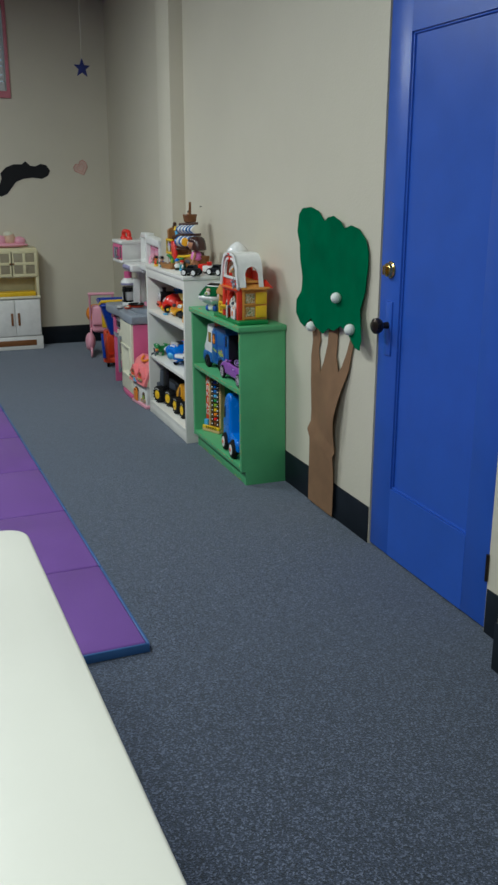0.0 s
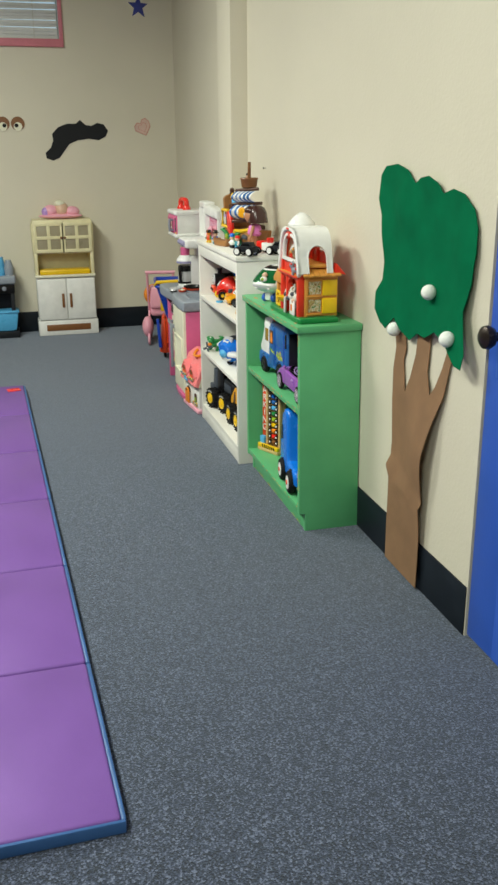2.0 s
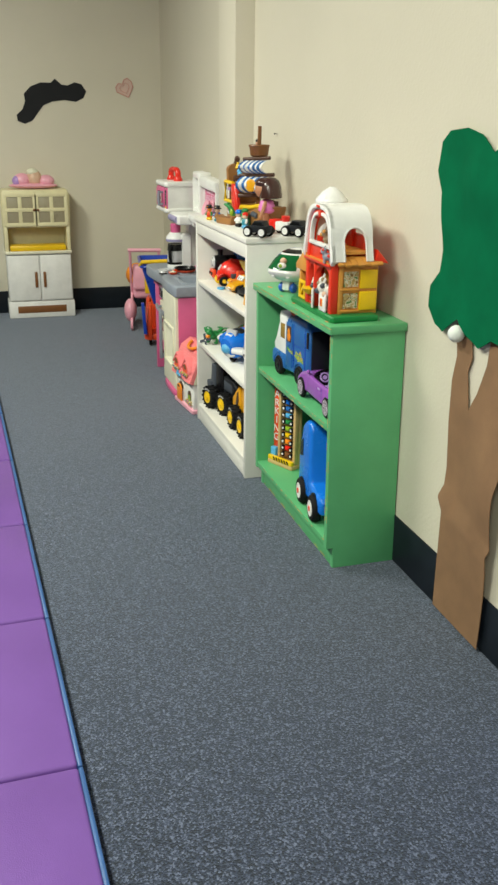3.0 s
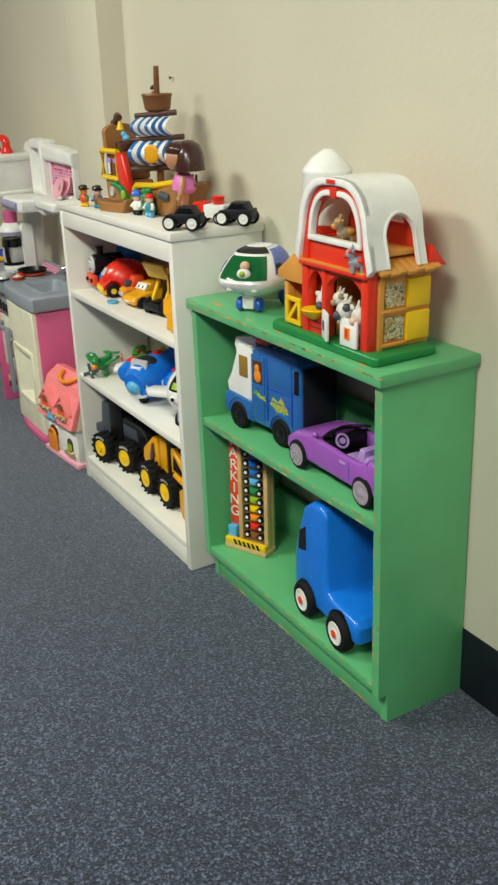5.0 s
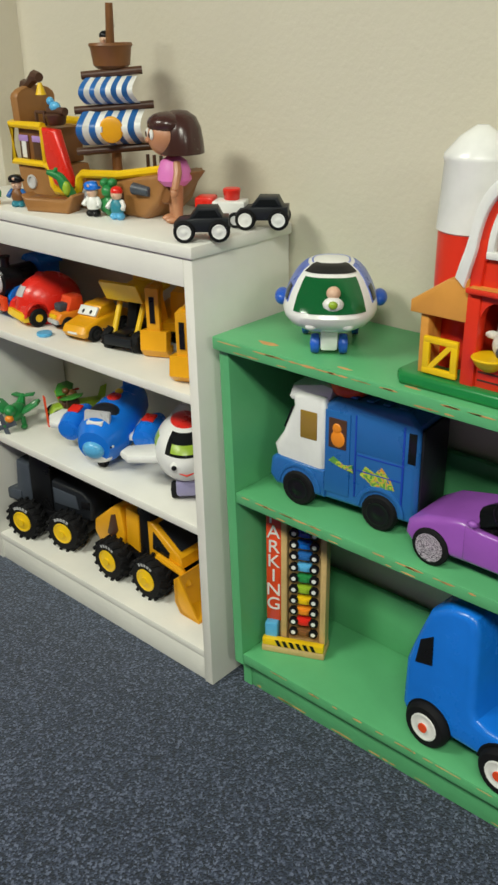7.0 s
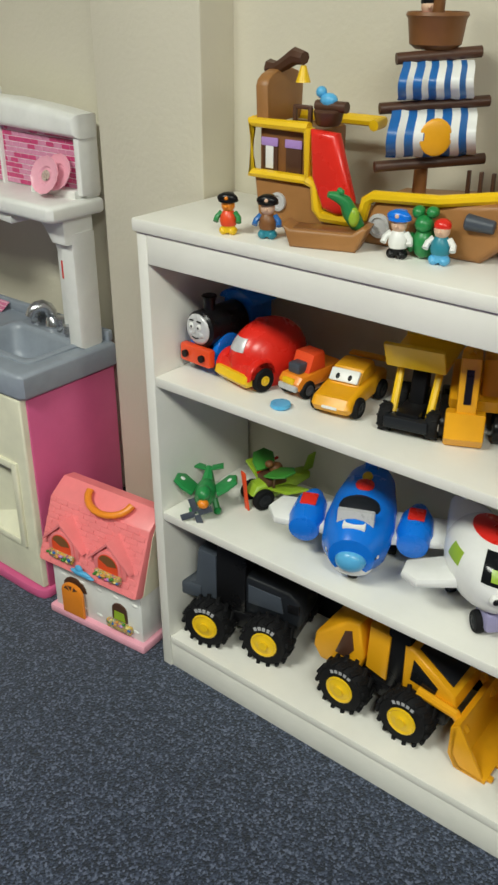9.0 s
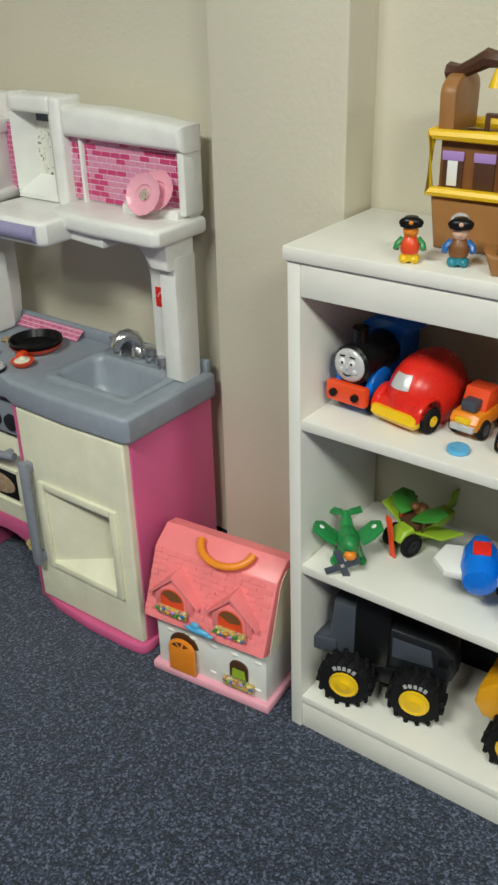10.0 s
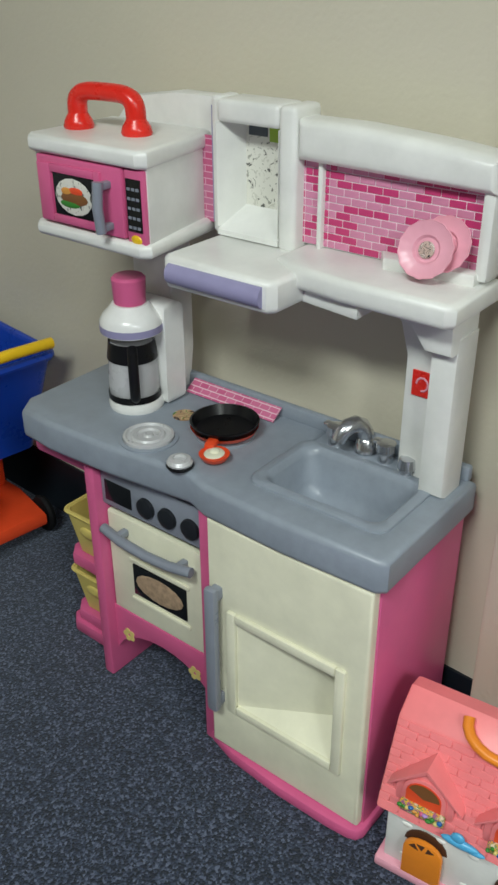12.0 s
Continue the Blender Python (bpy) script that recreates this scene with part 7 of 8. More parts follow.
def sail(z0, z1, hw_, n, name):
    cols = 10
    for c in range(cols):
        g = G()
        t0, t1 = c / cols, (c + 1) / cols
        vs, fs = [], []
        rows_ = 9
        for r_ in range(rows_ + 1):
            v_ = r_ / rows_
            for t_ in (t0, t1):
                bulge = 0.034 * math.sin(math.pi * v_) ** 0.7 + 0.003 * math.sin(math.pi * t_ * n)
                vs.append((0.046 + (2 * t_ - 1) * hw_ * (1 - 0.08 * v_) - 0.012 * math.sin(math.pi * v_), -0.022 - bulge, z0 + (z1 - z0) * v_))
        for r_ in range(rows_):
            fs.append([2 * r_, 2 * r_ + 1, 2 * r_ + 3, 2 * r_ + 2])
        vs += [(x, y + 0.002, z) for x, y, z in vs]
        fs += [[a + 2 * (rows_ + 1) for a in f[::-1]] for f in fs]
        part("sail_stripe", G(TURNED).add(vs, fs), "white" if c % 2 else "van_blue", mast, name)


sail(0.196, 0.244, 0.051, 8, "blue and white striped sail")
sail(0.124, 0.186, 0.062, 6, "blue and white striped sail")
part("sail_emblem", G(TURNED).ball((0.040, -0.0555, 0.154), 0.022, 0.004, 0.024, 18, 10), "deep_yellow", mast)
part("sea_wheel", G(pose(0.206, -0.034, 0.050, 90, 0, 0)).lathe([(0.016, 0), (0.019, 0.004), (0.016, 0.008), (0, 0.009)], seg=18), "brown", sh)
part("bow_cannon", G(pose(0.140, -0.056, 0.056, 0, 6, 8)).cyl((0, 0, 0), 0.011, 0.040, "x", r2=0.009, b=0.002, seg=14), "slate", sh)
for i in range(6):
    part("bow_fence", G().box(0.10 + i * 0.018, 0.105 + i * 0.018, 0.02, 0.026, 0.066, 0.105, 0.001), "dark_brown", sh)
figure("toy_figure", 1.580, 4.994, ZW + 0.262, 215, ["brown", "red", "pale", "black"], "small toy pirate standing in the crow's nest", 0.060, "cap")
figure("toy_figure", 1.448, 5.225, ZW, 205, ["yellow", "orange_red", "orange", "black", "toy_green"], "toy parrot pirate in red and green", 0.058, "wide")
figure("toy_figure", 1.466, 5.165, ZW, 205, ["cabin_teal", "brown", "pale", "black", "van_blue"], "toy pirate in a blue coat and black hat", 0.060, "wide")
figure("toy_figure", 1.497, 4.965, ZW, 190, ["black", "white", "pale", "blue", "white"], "toy pirate in white with a blue hat", 0.062, "wide")
figure("toy_figure", 1.505, 4.905, ZW, 190, ["sky_blue", "cabin_teal", "pale", "red", "white"], "toy sailor in turquoise with a red cap", 0.062, "cap")
bt = thing("toy_rowing_boat", pose(1.482, 5.070, ZW, 0, 0, -72), "light brown toy rowing boat on the shelf top", "toy boat")
part("boat_hull", G().prism([(-0.050, 0.0), (0.045, 0.0), (0.062, 0.034), (0.054, 0.036), (0.04, 0.026), (-0.05, 0.026), (-0.062, 0.032)], "y", -0.022, 0.022, 0.008, 3), "ship_brown", bt)
part("boat_inside", G().box(-0.048, 0.042, -0.016, 0.016, 0.022, 0.0275, 0.002), "brown", bt)
g = G().slot(0).tube([(0.025, 0, 0.0), (0.012, 0, 0.012), (0.0, 0, 0.030), (-0.010, 0, 0.048), (-0.024, 0, 0.056), (-0.040, 0, 0.060)], [0.006, 0.013, 0.014, 0.011, 0.009, 0.005], 10)
g.ball((-0.018, 0.006, 0.064), 0.005, 0.004, 0.005, 8, 5).ball((-0.018, -0.006, 0.064), 0.005, 0.004, 0.005, 8, 5).slot(1).ball((0.004, -0.011, 0.024), 0.010, 0.006, 0.016, 10, 7)
single("toy_crocodile", g, ["toy_green", "lime"], pose(1.490, 5.040, ZW + 0.026, 0, 0, -40) @ Matrix.Diagonal((0.8, 0.9, 0.85, 1)), "green toy crocodile sitting in the rowing boat", "toy animal")
g = G().slot(0).ball((0, 0, 0.022), 0.018, 0.016, 0.022, 12, 8).ball((0.006, 0, 0.048), 0.014, 0.013, 0.012, 12, 8).ball((0, 0.018, 0.02), 0.01, 0.008, 0.014, 8, 6).ball((0, -0.018, 0.02), 0.01, 0.008, 0.014, 8, 6).ball((0.004, 0.010, 0.064), 0.010, 0.009, 0.008, 10, 7).ball((0.002, -0.010, 0.062), 0.011, 0.009, 0.009, 10, 7)
single("toy_crocodile", g, ["toy_green"], pose(1.516, 4.936, ZW, 0, 0, 190), "green moulded toy creature beside the pirate ship", "toy animal")

# doll: one plain piece
g = G()
g.slot(0)
for s in (-1, 1):
    g.tube([(0, s * 0.013, 0.010), (0, s * 0.013, 0.040), (0, s * 0.012, 0.072)], [0.009, 0.0105, 0.0125], 10).ball((0.008, s * 0.013, 0.007), 0.016, 0.009, 0.007, 10, 6)
    g.tube([(0, s * 0.022, 0.108), (0.002, s * 0.034, 0.092), (0.010, s * 0.040, 0.064)], [0.007, 0.0075, 0.0065], 8).ball((0.012, s * 0.041, 0.058), 0.007, 0.006, 0.008, 8, 6)
g.slot(1).lathe([(0.021, 0), (0.031, 0.010), (0.030, 0.026), (0.024, 0.042), (0.013, 0.050), (0, 0.052)], (0, 0, 0.066), seg=16)
g.slot(0).cyl((0, 0, 0.112), 0.009, 0.014, seg=10).ball((0.012, 0, 0.150), 0.033, 0.035, 0.033, 20, 14).ball((0.045, 0, 0.146), 0.005, 0.006, 0.005, 8, 5)
g.slot(2).at(Matrix.Translation((-0.014, 0, 0.122)) @ Matrix.Diagonal((0.80, 0.98, 1, 1))).lathe([(0.052, 0), (0.051, 0.016), (0.046, 0.042), (0.036, 0.060), (0.018, 0.070), (0, 0.072)], seg=22).at().ball((0.010, 0, 0.172), 0.035, 0.038, 0.020, 16, 9)
g.slot(3).ball((0.041, 0.014, 0.156), 0.004, 0.008, 0.009, 10, 7).ball((0.041, -0.014, 0.156), 0.004, 0.008, 0.009, 10, 7).slot(2).ball((0.0445, 0.013, 0.155), 0.002, 0.004, 0.005, 8, 6).ball((0.0445, -0.013, 0.155), 0.002, 0.004, 0.005, 8, 6)
single("doll", g, ["skin", "doll_pink", "hair", "white"], pose(1.555, 4.800, ZW, 0, 0, 150), "brown haired vinyl doll in a pink suit standing on the shelf", "doll")

# small cars on the shelf top
for x, y, rz_, c in ((1.480, 4.658, 132, "charcoal"), (1.615, 4.640, 125, "charcoal")):
    sc = thing("toy_car", pose(x, y, ZW, 0, 0, rz_), "small dark grey toy jeep with silver wheels on the shelf top", "toy car", "small grey toy jeeps")
    part("body", G().prism([(-0.044, 0.016), (0.044, 0.016), (0.048, 0.028), (0.040, 0.036), (0.012, 0.040), (-0.044, 0.040)], "y", -0.022, 0.022, 0.004), c, sc)
    part("roof", G().prism([(-0.036, 0.038), (0.022, 0.038), (0.008, 0.056), (-0.026, 0.056)], "y", -0.019, 0.019, 0.003), "charcoal", sc)
    for s in (-1, 1):
        part("window", G().prism([(-0.028, 0.041), (0.014, 0.041), (0.005, 0.052), (-0.022, 0.052)], "y", s * 0.0188, s * 0.0196), "glass_dark", sc)
    four_wheels(sc, (-0.028, 0.030), 0.023, 0.0185, 0.013, rim="white", rim_r=0.66)
rt = thing("toy_truck", pose(1.585, 4.712, ZW, 0, 0, 120), "small red and white toy fire truck on the shelf top", "toy truck")
part("body", G().box(-0.045, 0.015, -0.021, 0.021, 0.014, 0.046, 0.004), "white", rt)
part("cab", G().box(0.012, 0.046, -0.021, 0.021, 0.014, 0.052, 0.005), "red", rt)
part("tank", G().cyl((-0.018, 0, 0.046), 0.014, 0.020, r2=0.016, b=0.002, seg=14), "red", rt)
four_wheels(rt, (-0.028, 0.030), 0.020, 0.014, 0.010, rim="silver")

# ---- upper board of the cream bookcase ----
en = thing("toy_engine", pose(1.562, 5.330, ZW2, 0, 0, 176), "blue and red toy steam engine with a round grey front", "toy train")
en.scale = (0.9, 0.9, 0.9)
part("frame", G().box(-0.090, 0.080, -0.034, 0.034, 0.022, 0.040, 0.004), "blue", en)
part("bumper", G().box(0.070, 0.088, -0.040, 0.040, 0.022, 0.058, 0.005), "orange_red", en, "red buffer beam")
for s in (-1, 1):
    part("buffer", G().cyl((0.086, s * 0.022, 0.040), 0.007, 0.008, "x", seg=12), "black", en)
    part("splasher", G().prism([(-0.01, 0.04)] + arc(0.030, 0.045, 0.034, 180, 0, 8) + [(0.064, 0.04)], "y", s * 0.024, s * 0.037, 0.003), "blue", en)
part("boiler", G().cyl((-0.03, 0, 0.088), 0.036, 0.105, "x", b=0.005, seg=26), "black", en)
face = part("front_disc", G().ball((0.076, 0, 0.090), 0.008, 0.030, 0.030, 20, 12), "silver", en, "grey round front plate")
for s in (-1, 1):
    part("eye", G().ball((0.0830, s * 0.010, 0.097), 0.0025, 0.0065, 0.0065, 10, 6), "white", face)
    part("pupil", G().ball((0.0853, s * 0.009, 0.096), 0.001, 0.0026, 0.0026, 8, 5), "black", face)
    part("brow", G().tube([(0.0835, s * 0.005, 0.1085), (0.083, s * 0.015, 0.1075)], 0.0014, 6), "black", face)
    part("cheek", G().ball((0.081, s * 0.013, 0.082), 0.004, 0.007, 0.006, 10, 6), "silver", face)
part("nose", G().ball((0.085, 0, 0.088), 0.003, 0.003, 0.004, 8, 5), "silver", face)
part("mouth", G().tube([(0.0835, -0.008, 0.076), (0.0845, 0, 0.074), (0.0835, 0.008, 0.076)], 0.0012, 6), "black", face)
part("funnel", G().lathe([(0.012, 0), (0.011, 0.02), (0.015, 0.030), (0.013, 0.032), (0, 0.032)], (0.045, 0, 0.118), seg=16), "black", en)
part("cab", G().box(-0.090, -0.030, -0.038, 0.038, 0.040, 0.128, 0.006), "blue", en)
part("cab_roof", G().prism(arc(0, 0.120, 0.046, 0, 180, 8, 0.022), "x", -0.096, -0.026, 0.003), "blue", en)
four_wheels(en, (-0.06, -0.01, 0.045), 0.030, 0.020, 0.010, rim="blue")
rc = thing("toy_car", pose(1.556, 5.236, ZW2, 0, 0, 168), "chunky red toy fire car with yellow bumper and grey windscreen", "toy car")
rc.scale = (0.92, 0.92, 0.92)
RC, RR = (-0.004, 0, 0.042), (0.084, 0.053, 0.074)
part("body", G().prism([(-0.080, 0.018), (0.072, 0.018), (0.080, 0.030), (0.074, 0.050), (-0.076, 0.050)], "y", -0.045, 0.045, 0.012, 4).ball(RC, *RR, 30, 20), "red", rc)
part("bumper", G().prism([(0.040, 0.012), (0.080, 0.012), (0.089, 0.022), (0.085, 0.036), (0.040, 0.036)], "y", -0.046, 0.046, 0.008, 3), "yellow", rc)
part("windscreen", skin_patch(RC, RR, (-21, 21), (22, 42), 1.020), "silver", rc)
for s in (-1, 1):
    part("fender", G().prism(arc(0.048, 0.026, 0.034, 0, 180, 10) + arc(0.048, 0.026, 0.026, 180, 0, 10), "y", s * 0.034, s * 0.050, 0.004), "red", rc)
part("beacon", G().ball((0.012, 0, 0.112), 0.012, 0.014, 0.007, 12, 7), "red", rc)
four_wheels(rc, (0.048, -0.050), 0.046, 0.023, 0.018, rim="yellow", rim_r=0.40)
mt = thing("toy_tow_truck", pose(1.560, 5.148, ZW2, 0, 0, 174), "small orange and yellow toy tow truck", "toy truck")
mt.scale = (0.88, 0.88, 0.88)
part("body", G().prism([(-0.06, 0.018), (0.055, 0.018), (0.060, 0.034), (0.050, 0.046), (-0.06, 0.050)], "y", -0.027, 0.027, 0.008), "orange", mt)
part("cab", G().prism([(-0.020, 0.045), (0.030, 0.045), (0.016, 0.080), (-0.016, 0.080)], "y", -0.024, 0.024, 0.007), "orange_red", mt)
part("bumper", G().box(0.054, 0.064, -0.022, 0.022, 0.018, 0.030, 0.003), "silver", mt)
part("grille", G().box(0.054, 0.062, -0.014, 0.014, 0.030, 0.042, 0.003), "yellow", mt)
part("engine_block", G().box(0.020, 0.046, -0.014, 0.014, 0.046, 0.066, 0.004), "slate", mt)
four_wheels(mt, (0.034, -0.038), 0.025, 0.018, 0.012, rim="slate")
single("toy_disc", G().lathe([(0.014, 0), (0.017, 0.003), (0.016, 0.008), (0, 0.010)], seg=18), "sky_blue", pose(1.474, 5.142, ZW2), "blue plastic disc lying on the shelf", "toy piece")
yc = thing("toy_car", pose(1.556, 5.066, ZW2, 0, 0, 188), "yellow toy race car with white windscreen", "toy car")
yc.scale = (0.95, 0.95, 0.80)
part("body", G().prism([(-0.075, 0.016), (0.070, 0.014), (0.078, 0.028), (0.068, 0.044), (0.020, 0.056), (-0.05, 0.060), (-0.078, 0.052)], "y", -0.036, 0.036, 0.010, 3), "deep_yellow", yc)
part("cabin", G().prism([(-0.050, 0.055), (0.030, 0.052), (0.008, 0.082), (-0.034, 0.086)], "y", -0.029, 0.029, 0.008), "deep_yellow", yc)
part("windscreen", G(pose(0.021, 0, 0.068, 0, -35, 0)).box(-0.002, 0.005, -0.026, 0.026, -0.012, 0.014, 0.003), "white", yc)
for s in (-1, 1):
    part("eye", G(pose(0.026, s * 0.011, 0.069, 0, -35, 0)).ball((0, 0, 0), 0.002, 0.004, 0.006, 8, 5), "black", yc)
    part("lamp", G().ball((0.071, s * 0.024, 0.026), 0.004, 0.006, 0.004, 8, 5), "red", yc)
part("grille", G().box(0.072, 0.079, -0.014, 0.014, 0.024, 0.030, 0.002), "white", yc)
part("spoiler", G().box(-0.084, -0.066, -0.036, 0.036, 0.070, 0.076, 0.002), "deep_yellow", yc)
four_wheels(yc, (0.044, -0.046), 0.035, 0.021, 0.014, rim="charcoal")


def digger_dump():
    o = thing("toy_dump_truck", pose(1.565, 4.946, ZW2, 0, 0, 192), "yellow and black toy dump truck with raised bed", "toy truck")
    part("chassis", G().box(-0.055, 0.060, -0.018, 0.018, 0.018, 0.040, 0.004), "black", o)
    part("bumper", G().box(0.050, 0.068, -0.034, 0.034, 0.014, 0.034, 0.004), "charcoal", o)
    part("arm", G(pose(0.01, 0, 0.035, 0, -14, 0)).box(-0.012, 0.012, -0.012, 0.012, 0, 0.075, 0.004), "black", o)
    part("brace", G().tube([(0.04, 0.028, 0.03), (0.0, 0.03, 0.11)], 0.006, 8), "yellow", o)
    part("brace", G().tube([(0.04, -0.028, 0.03), (0.0, -0.03, 0.11)], 0.006, 8), "yellow", o)
    part("dump_bed", G(pose(-0.01, 0, 0.105, 0, 6, 0)).prism([(-0.055, 0.0), (0.045, 0.0), (0.062, 0.042), (0.056, 0.044), (0.040, 0.008), (-0.048, 0.008), (-0.055, 0.040)], "y", -0.046, 0.046, 0.003), "yellow", o)
    four_wheels(o, (0.042, -0.040), 0.036, 0.022, 0.018, rim="silver", rim_r=0.4, tread=9)


def excavator(x, y, z, rz_, s, label, reach):
    o = thing("toy_excavator", pose(x, y, z, 0, 0, rz_), label, "toy excavator")
    T = Matrix.Diagonal((s, s, s, 1))
    for a in (-1, 1):
        part("track", G(T).prism(arc(0.040, 0.020, 0.020, -90, 90, 8) + arc(-0.050, 0.020, 0.020, 90, 270, 8), "y", a * 0.038 - 0.014, a * 0.038 + 0.014, 0.003), "black", o)
    part("turntable", G(T).cyl((-0.005, 0, 0.034), 0.026, 0.012, seg=18), "charcoal", o)
    part("body", G(T).prism([(-0.065, 0.044), (0.040, 0.044), (0.046, 0.062), (0.01, 0.078), (-0.060, 0.080), (-0.072, 0.064)], "y", -0.040, 0.040, 0.006), "deep_yellow", o)
    part("cab", G(T).prism([(-0.018, 0.074), (0.036, 0.066), (0.030, 0.118), (-0.014, 0.122)], "y", 0.002, 0.038, 0.005), "deep_yellow", o)
    part("cab_window", G(T).prism([(-0.008, 0.082), (0.028, 0.078), (0.024, 0.110), (-0.006, 0.112)], "y", 0.0365, 0.0395), "glass_dark", o)
    arm = part("boom", G(T).tube([(0.030, -0.015, 0.060), (0.055, -0.015, 0.115), (0.082 * reach, -0.015, 0.138), (0.108 * reach, -0.015, 0.132)], [0.013, 0.014, 0.013, 0.011], 4, flat=1.1), "deep_yellow", o)
    part("stick", G(T).prism([(0.098 * reach, 0.140), (0.126 * reach, 0.136), (0.124 * reach, 0.050), (0.104 * reach, 0.048)], "y", -0.029, -0.001, 0.004), "deep_yellow", arm)
    part("bucket", G(T).prism([(0.088 * reach, 0.052), (0.128 * reach, 0.056), (0.134 * reach, 0.018), (0.112 * reach, 0.002), (0.080 * reach, 0.006), (0.072 * reach, 0.020), (0.094 * reach, 0.024)], "y", -0.042, 0.012, 0.003), "deep_yellow", arm)
    part("ram", G(T).tube([(0.050, -0.015, 0.075), (0.085 * reach, -0.015, 0.112)], 0.005, 8), "black", arm)
    part("stripe", G(T).box(0.1245 * reach, 0.1275 * reach, -0.020, -0.010, 0.070, 0.120, 0), "black", arm)


digger_dump()
excavator(1.605, 4.870, ZW2, 205, 1.05, "yellow plastic toy excavator with its arm lowered", 0.62)
excavator(1.575, 4.735, ZW2, 203, 1.0, "deep yellow plastic toy excavator reaching over the shelf edge", 0.92)

# ---- middle board: planes ----
hl = thing("toy_helicopter", pose(1.492, 5.325, ZW1, 0, 0, 215), "green toy dinosaur plane with grey propeller", "toy plane")
part("body", G().ball((0, 0, 0.036), 0.040, 0.020, 0.020, 16, 10).ball((0.030, 0, 0.052), 0.018, 0.014, 0.014, 12, 8).tube([(-0.03, 0, 0.038), (-0.046, 0, 0.050), (-0.056, 0, 0.060)], [0.014, 0.009, 0.005], 8), "toy_green", hl)
for s in (-1, 1):
    part("wing", G(pose(0, s * 0.02, 0.040, s * 28, 0, s * 10)).prism([(0.018, 0), (-0.016, 0), (-0.026, s * 0.030), (-0.014, s * 0.044), (0.008, s * 0.042), (0.018, s * 0.020)], "z", -0.004, 0.004, 0.002), "toy_green", hl)
    part("wing_dot", G(pose(0, s * 0.02, 0.040, s * 28, 0, s * 10)).ball((-0.006, s * 0.030, 0.004), 0.005, 0.005, 0.0015, 8, 5), "white", hl)
    part("tail_fin", G().prism([(-0.044, s * 0.004), (-0.062, s * 0.006), (-0.072, s * 0.026), (-0.054, s * 0.028)], "z", 0.056, 0.060, 0.001), "toy_green", hl)
    part("leg", G().tube([(0.0, s * 0.016, 0.024), (0.01, s * 0.022, 0.006)], 0.006, 8).ball((0.014, s * 0.023, 0.006), 0.012, 0.008, 0.006, 8, 5), "toy_green", hl)
for i in range(4):
    part("propeller_blade", G(pose(0.046, -0.012, 0.018, 0, 80, 0) @ pose(0, 0, 0, 0, 0, 90 * i + 20)).box(0.003, 0.030, -0.006, 0.006, -0.001, 0.001, 0.0008), "slate", hl)
part("orange_knob", G().ball((0.042, 0.0, 0.036), 0.010, 0.011, 0.009, 8, 6), "orange", hl)
gp = thing("toy_biplane", pose(1.600, 5.250, ZW1, 0, 0, 160), "lime green and brown toy plane with red propeller", "toy plane")
gp.scale = (0.86, 0.86, 0.80)
part("body", G().prism([(-0.085, 0.040), (-0.02, 0.018), (0.05, 0.018), (0.065, 0.036), (0.050, 0.058), (-0.01, 0.062), (-0.085, 0.056)], "y", -0.020, 0.020, 0.008, 3), "lime", gp)
part("scarf", G().tube([(0.03, -0.02, 0.07), (0.0, -0.035, 0.08), (-0.04, -0.05, 0.075)], 0.0035, 6), "red", gp)
part("rider", G().ball((-0.004, 0, 0.084), 0.016, 0.014, 0.014, 12, 8).ball((0.012, 0, 0.098), 0.010, 0.010, 0.009, 10, 7), "brown", gp)
part("saddle", G().box(-0.02, 0.030, -0.024, 0.024, 0.050, 0.072, 0.006), "dark_brown", gp)
for s in (-1, 1):
    part("wing", G(pose(0.012, s * 0.010, 0.082, s * 16, 8, s * 10)).prism([(0.024, 0), (-0.020, 0), (-0.032, s * 0.040), (-0.018, s * 0.060), (0.010, s * 0.056), (0.022, s * 0.030)], "z", -0.003, 0.003, 0.002), "leaf_green", gp)
    part("lower_wing", G(pose(0.0, s * 0.018, 0.044, s * 18, 0, s * -14)).prism([(0.028, 0), (-0.025, 0), (-0.045, s * 0.070), (0.005, s * 0.074)], "z", -0.003, 0.003, 0.001), "lime", gp)
    part("strut", G().tube([(0.02, s * 0.03, 0.044), (0.02, s * 0.035, 0.086)], 0.003, 6), "dark_brown", gp)
    wheel(gp, 0.042, s * 0.026, 0.026, 0.014, "charcoal")
part("tail", G().prism([(-0.075, 0.05), (-0.10, 0.056), (-0.108, 0.095), (-0.09, 0.090)], "y", -0.003, 0.003, 0.001), "lime", gp)
for i in range(2):
    part("propeller_blade", G(pose(0.072, 0, 0.040, 12 + 180 * i, 0, 0)).prism([(-0.006, 0.0), (0.006, 0.0), (0.009, 0.048), (-0.007, 0.052)], "x", -0.002, 0.002, 0.001), "orange_red", gp)
bp_ = thing("toy_plane", pose(1.545, 5.020, ZW1, 0, 0, 203), "chunky blue toy plane with light blue nose and open cockpit", "toy plane")
bp_.scale = (1.15, 1.15, 1.15)
TL = pose(0, 0, 0.030, 0, 9, 0)
part("body", G(TL).lathe([(0.020, -0.115), (0.036, -0.085), (0.047, -0.03), (0.051, 0.02), (0.046, 0.060), (0.032, 0.082), (0, 0.088)], (0, 0, 0.038), "x", 26), "blue", bp_)
part("tail_fin", G(TL).prism([(-0.06, 0.06), (-0.112, 0.05), (-0.122, 0.118), (-0.100, 0.122)], "y", -0.010, 0.010, 0.004), "blue", bp_)
part("tail_badge", G(TL).ball((-0.020, 0, 0.086), 0.014, 0.014, 0.005, 12, 7), "red", bp_)
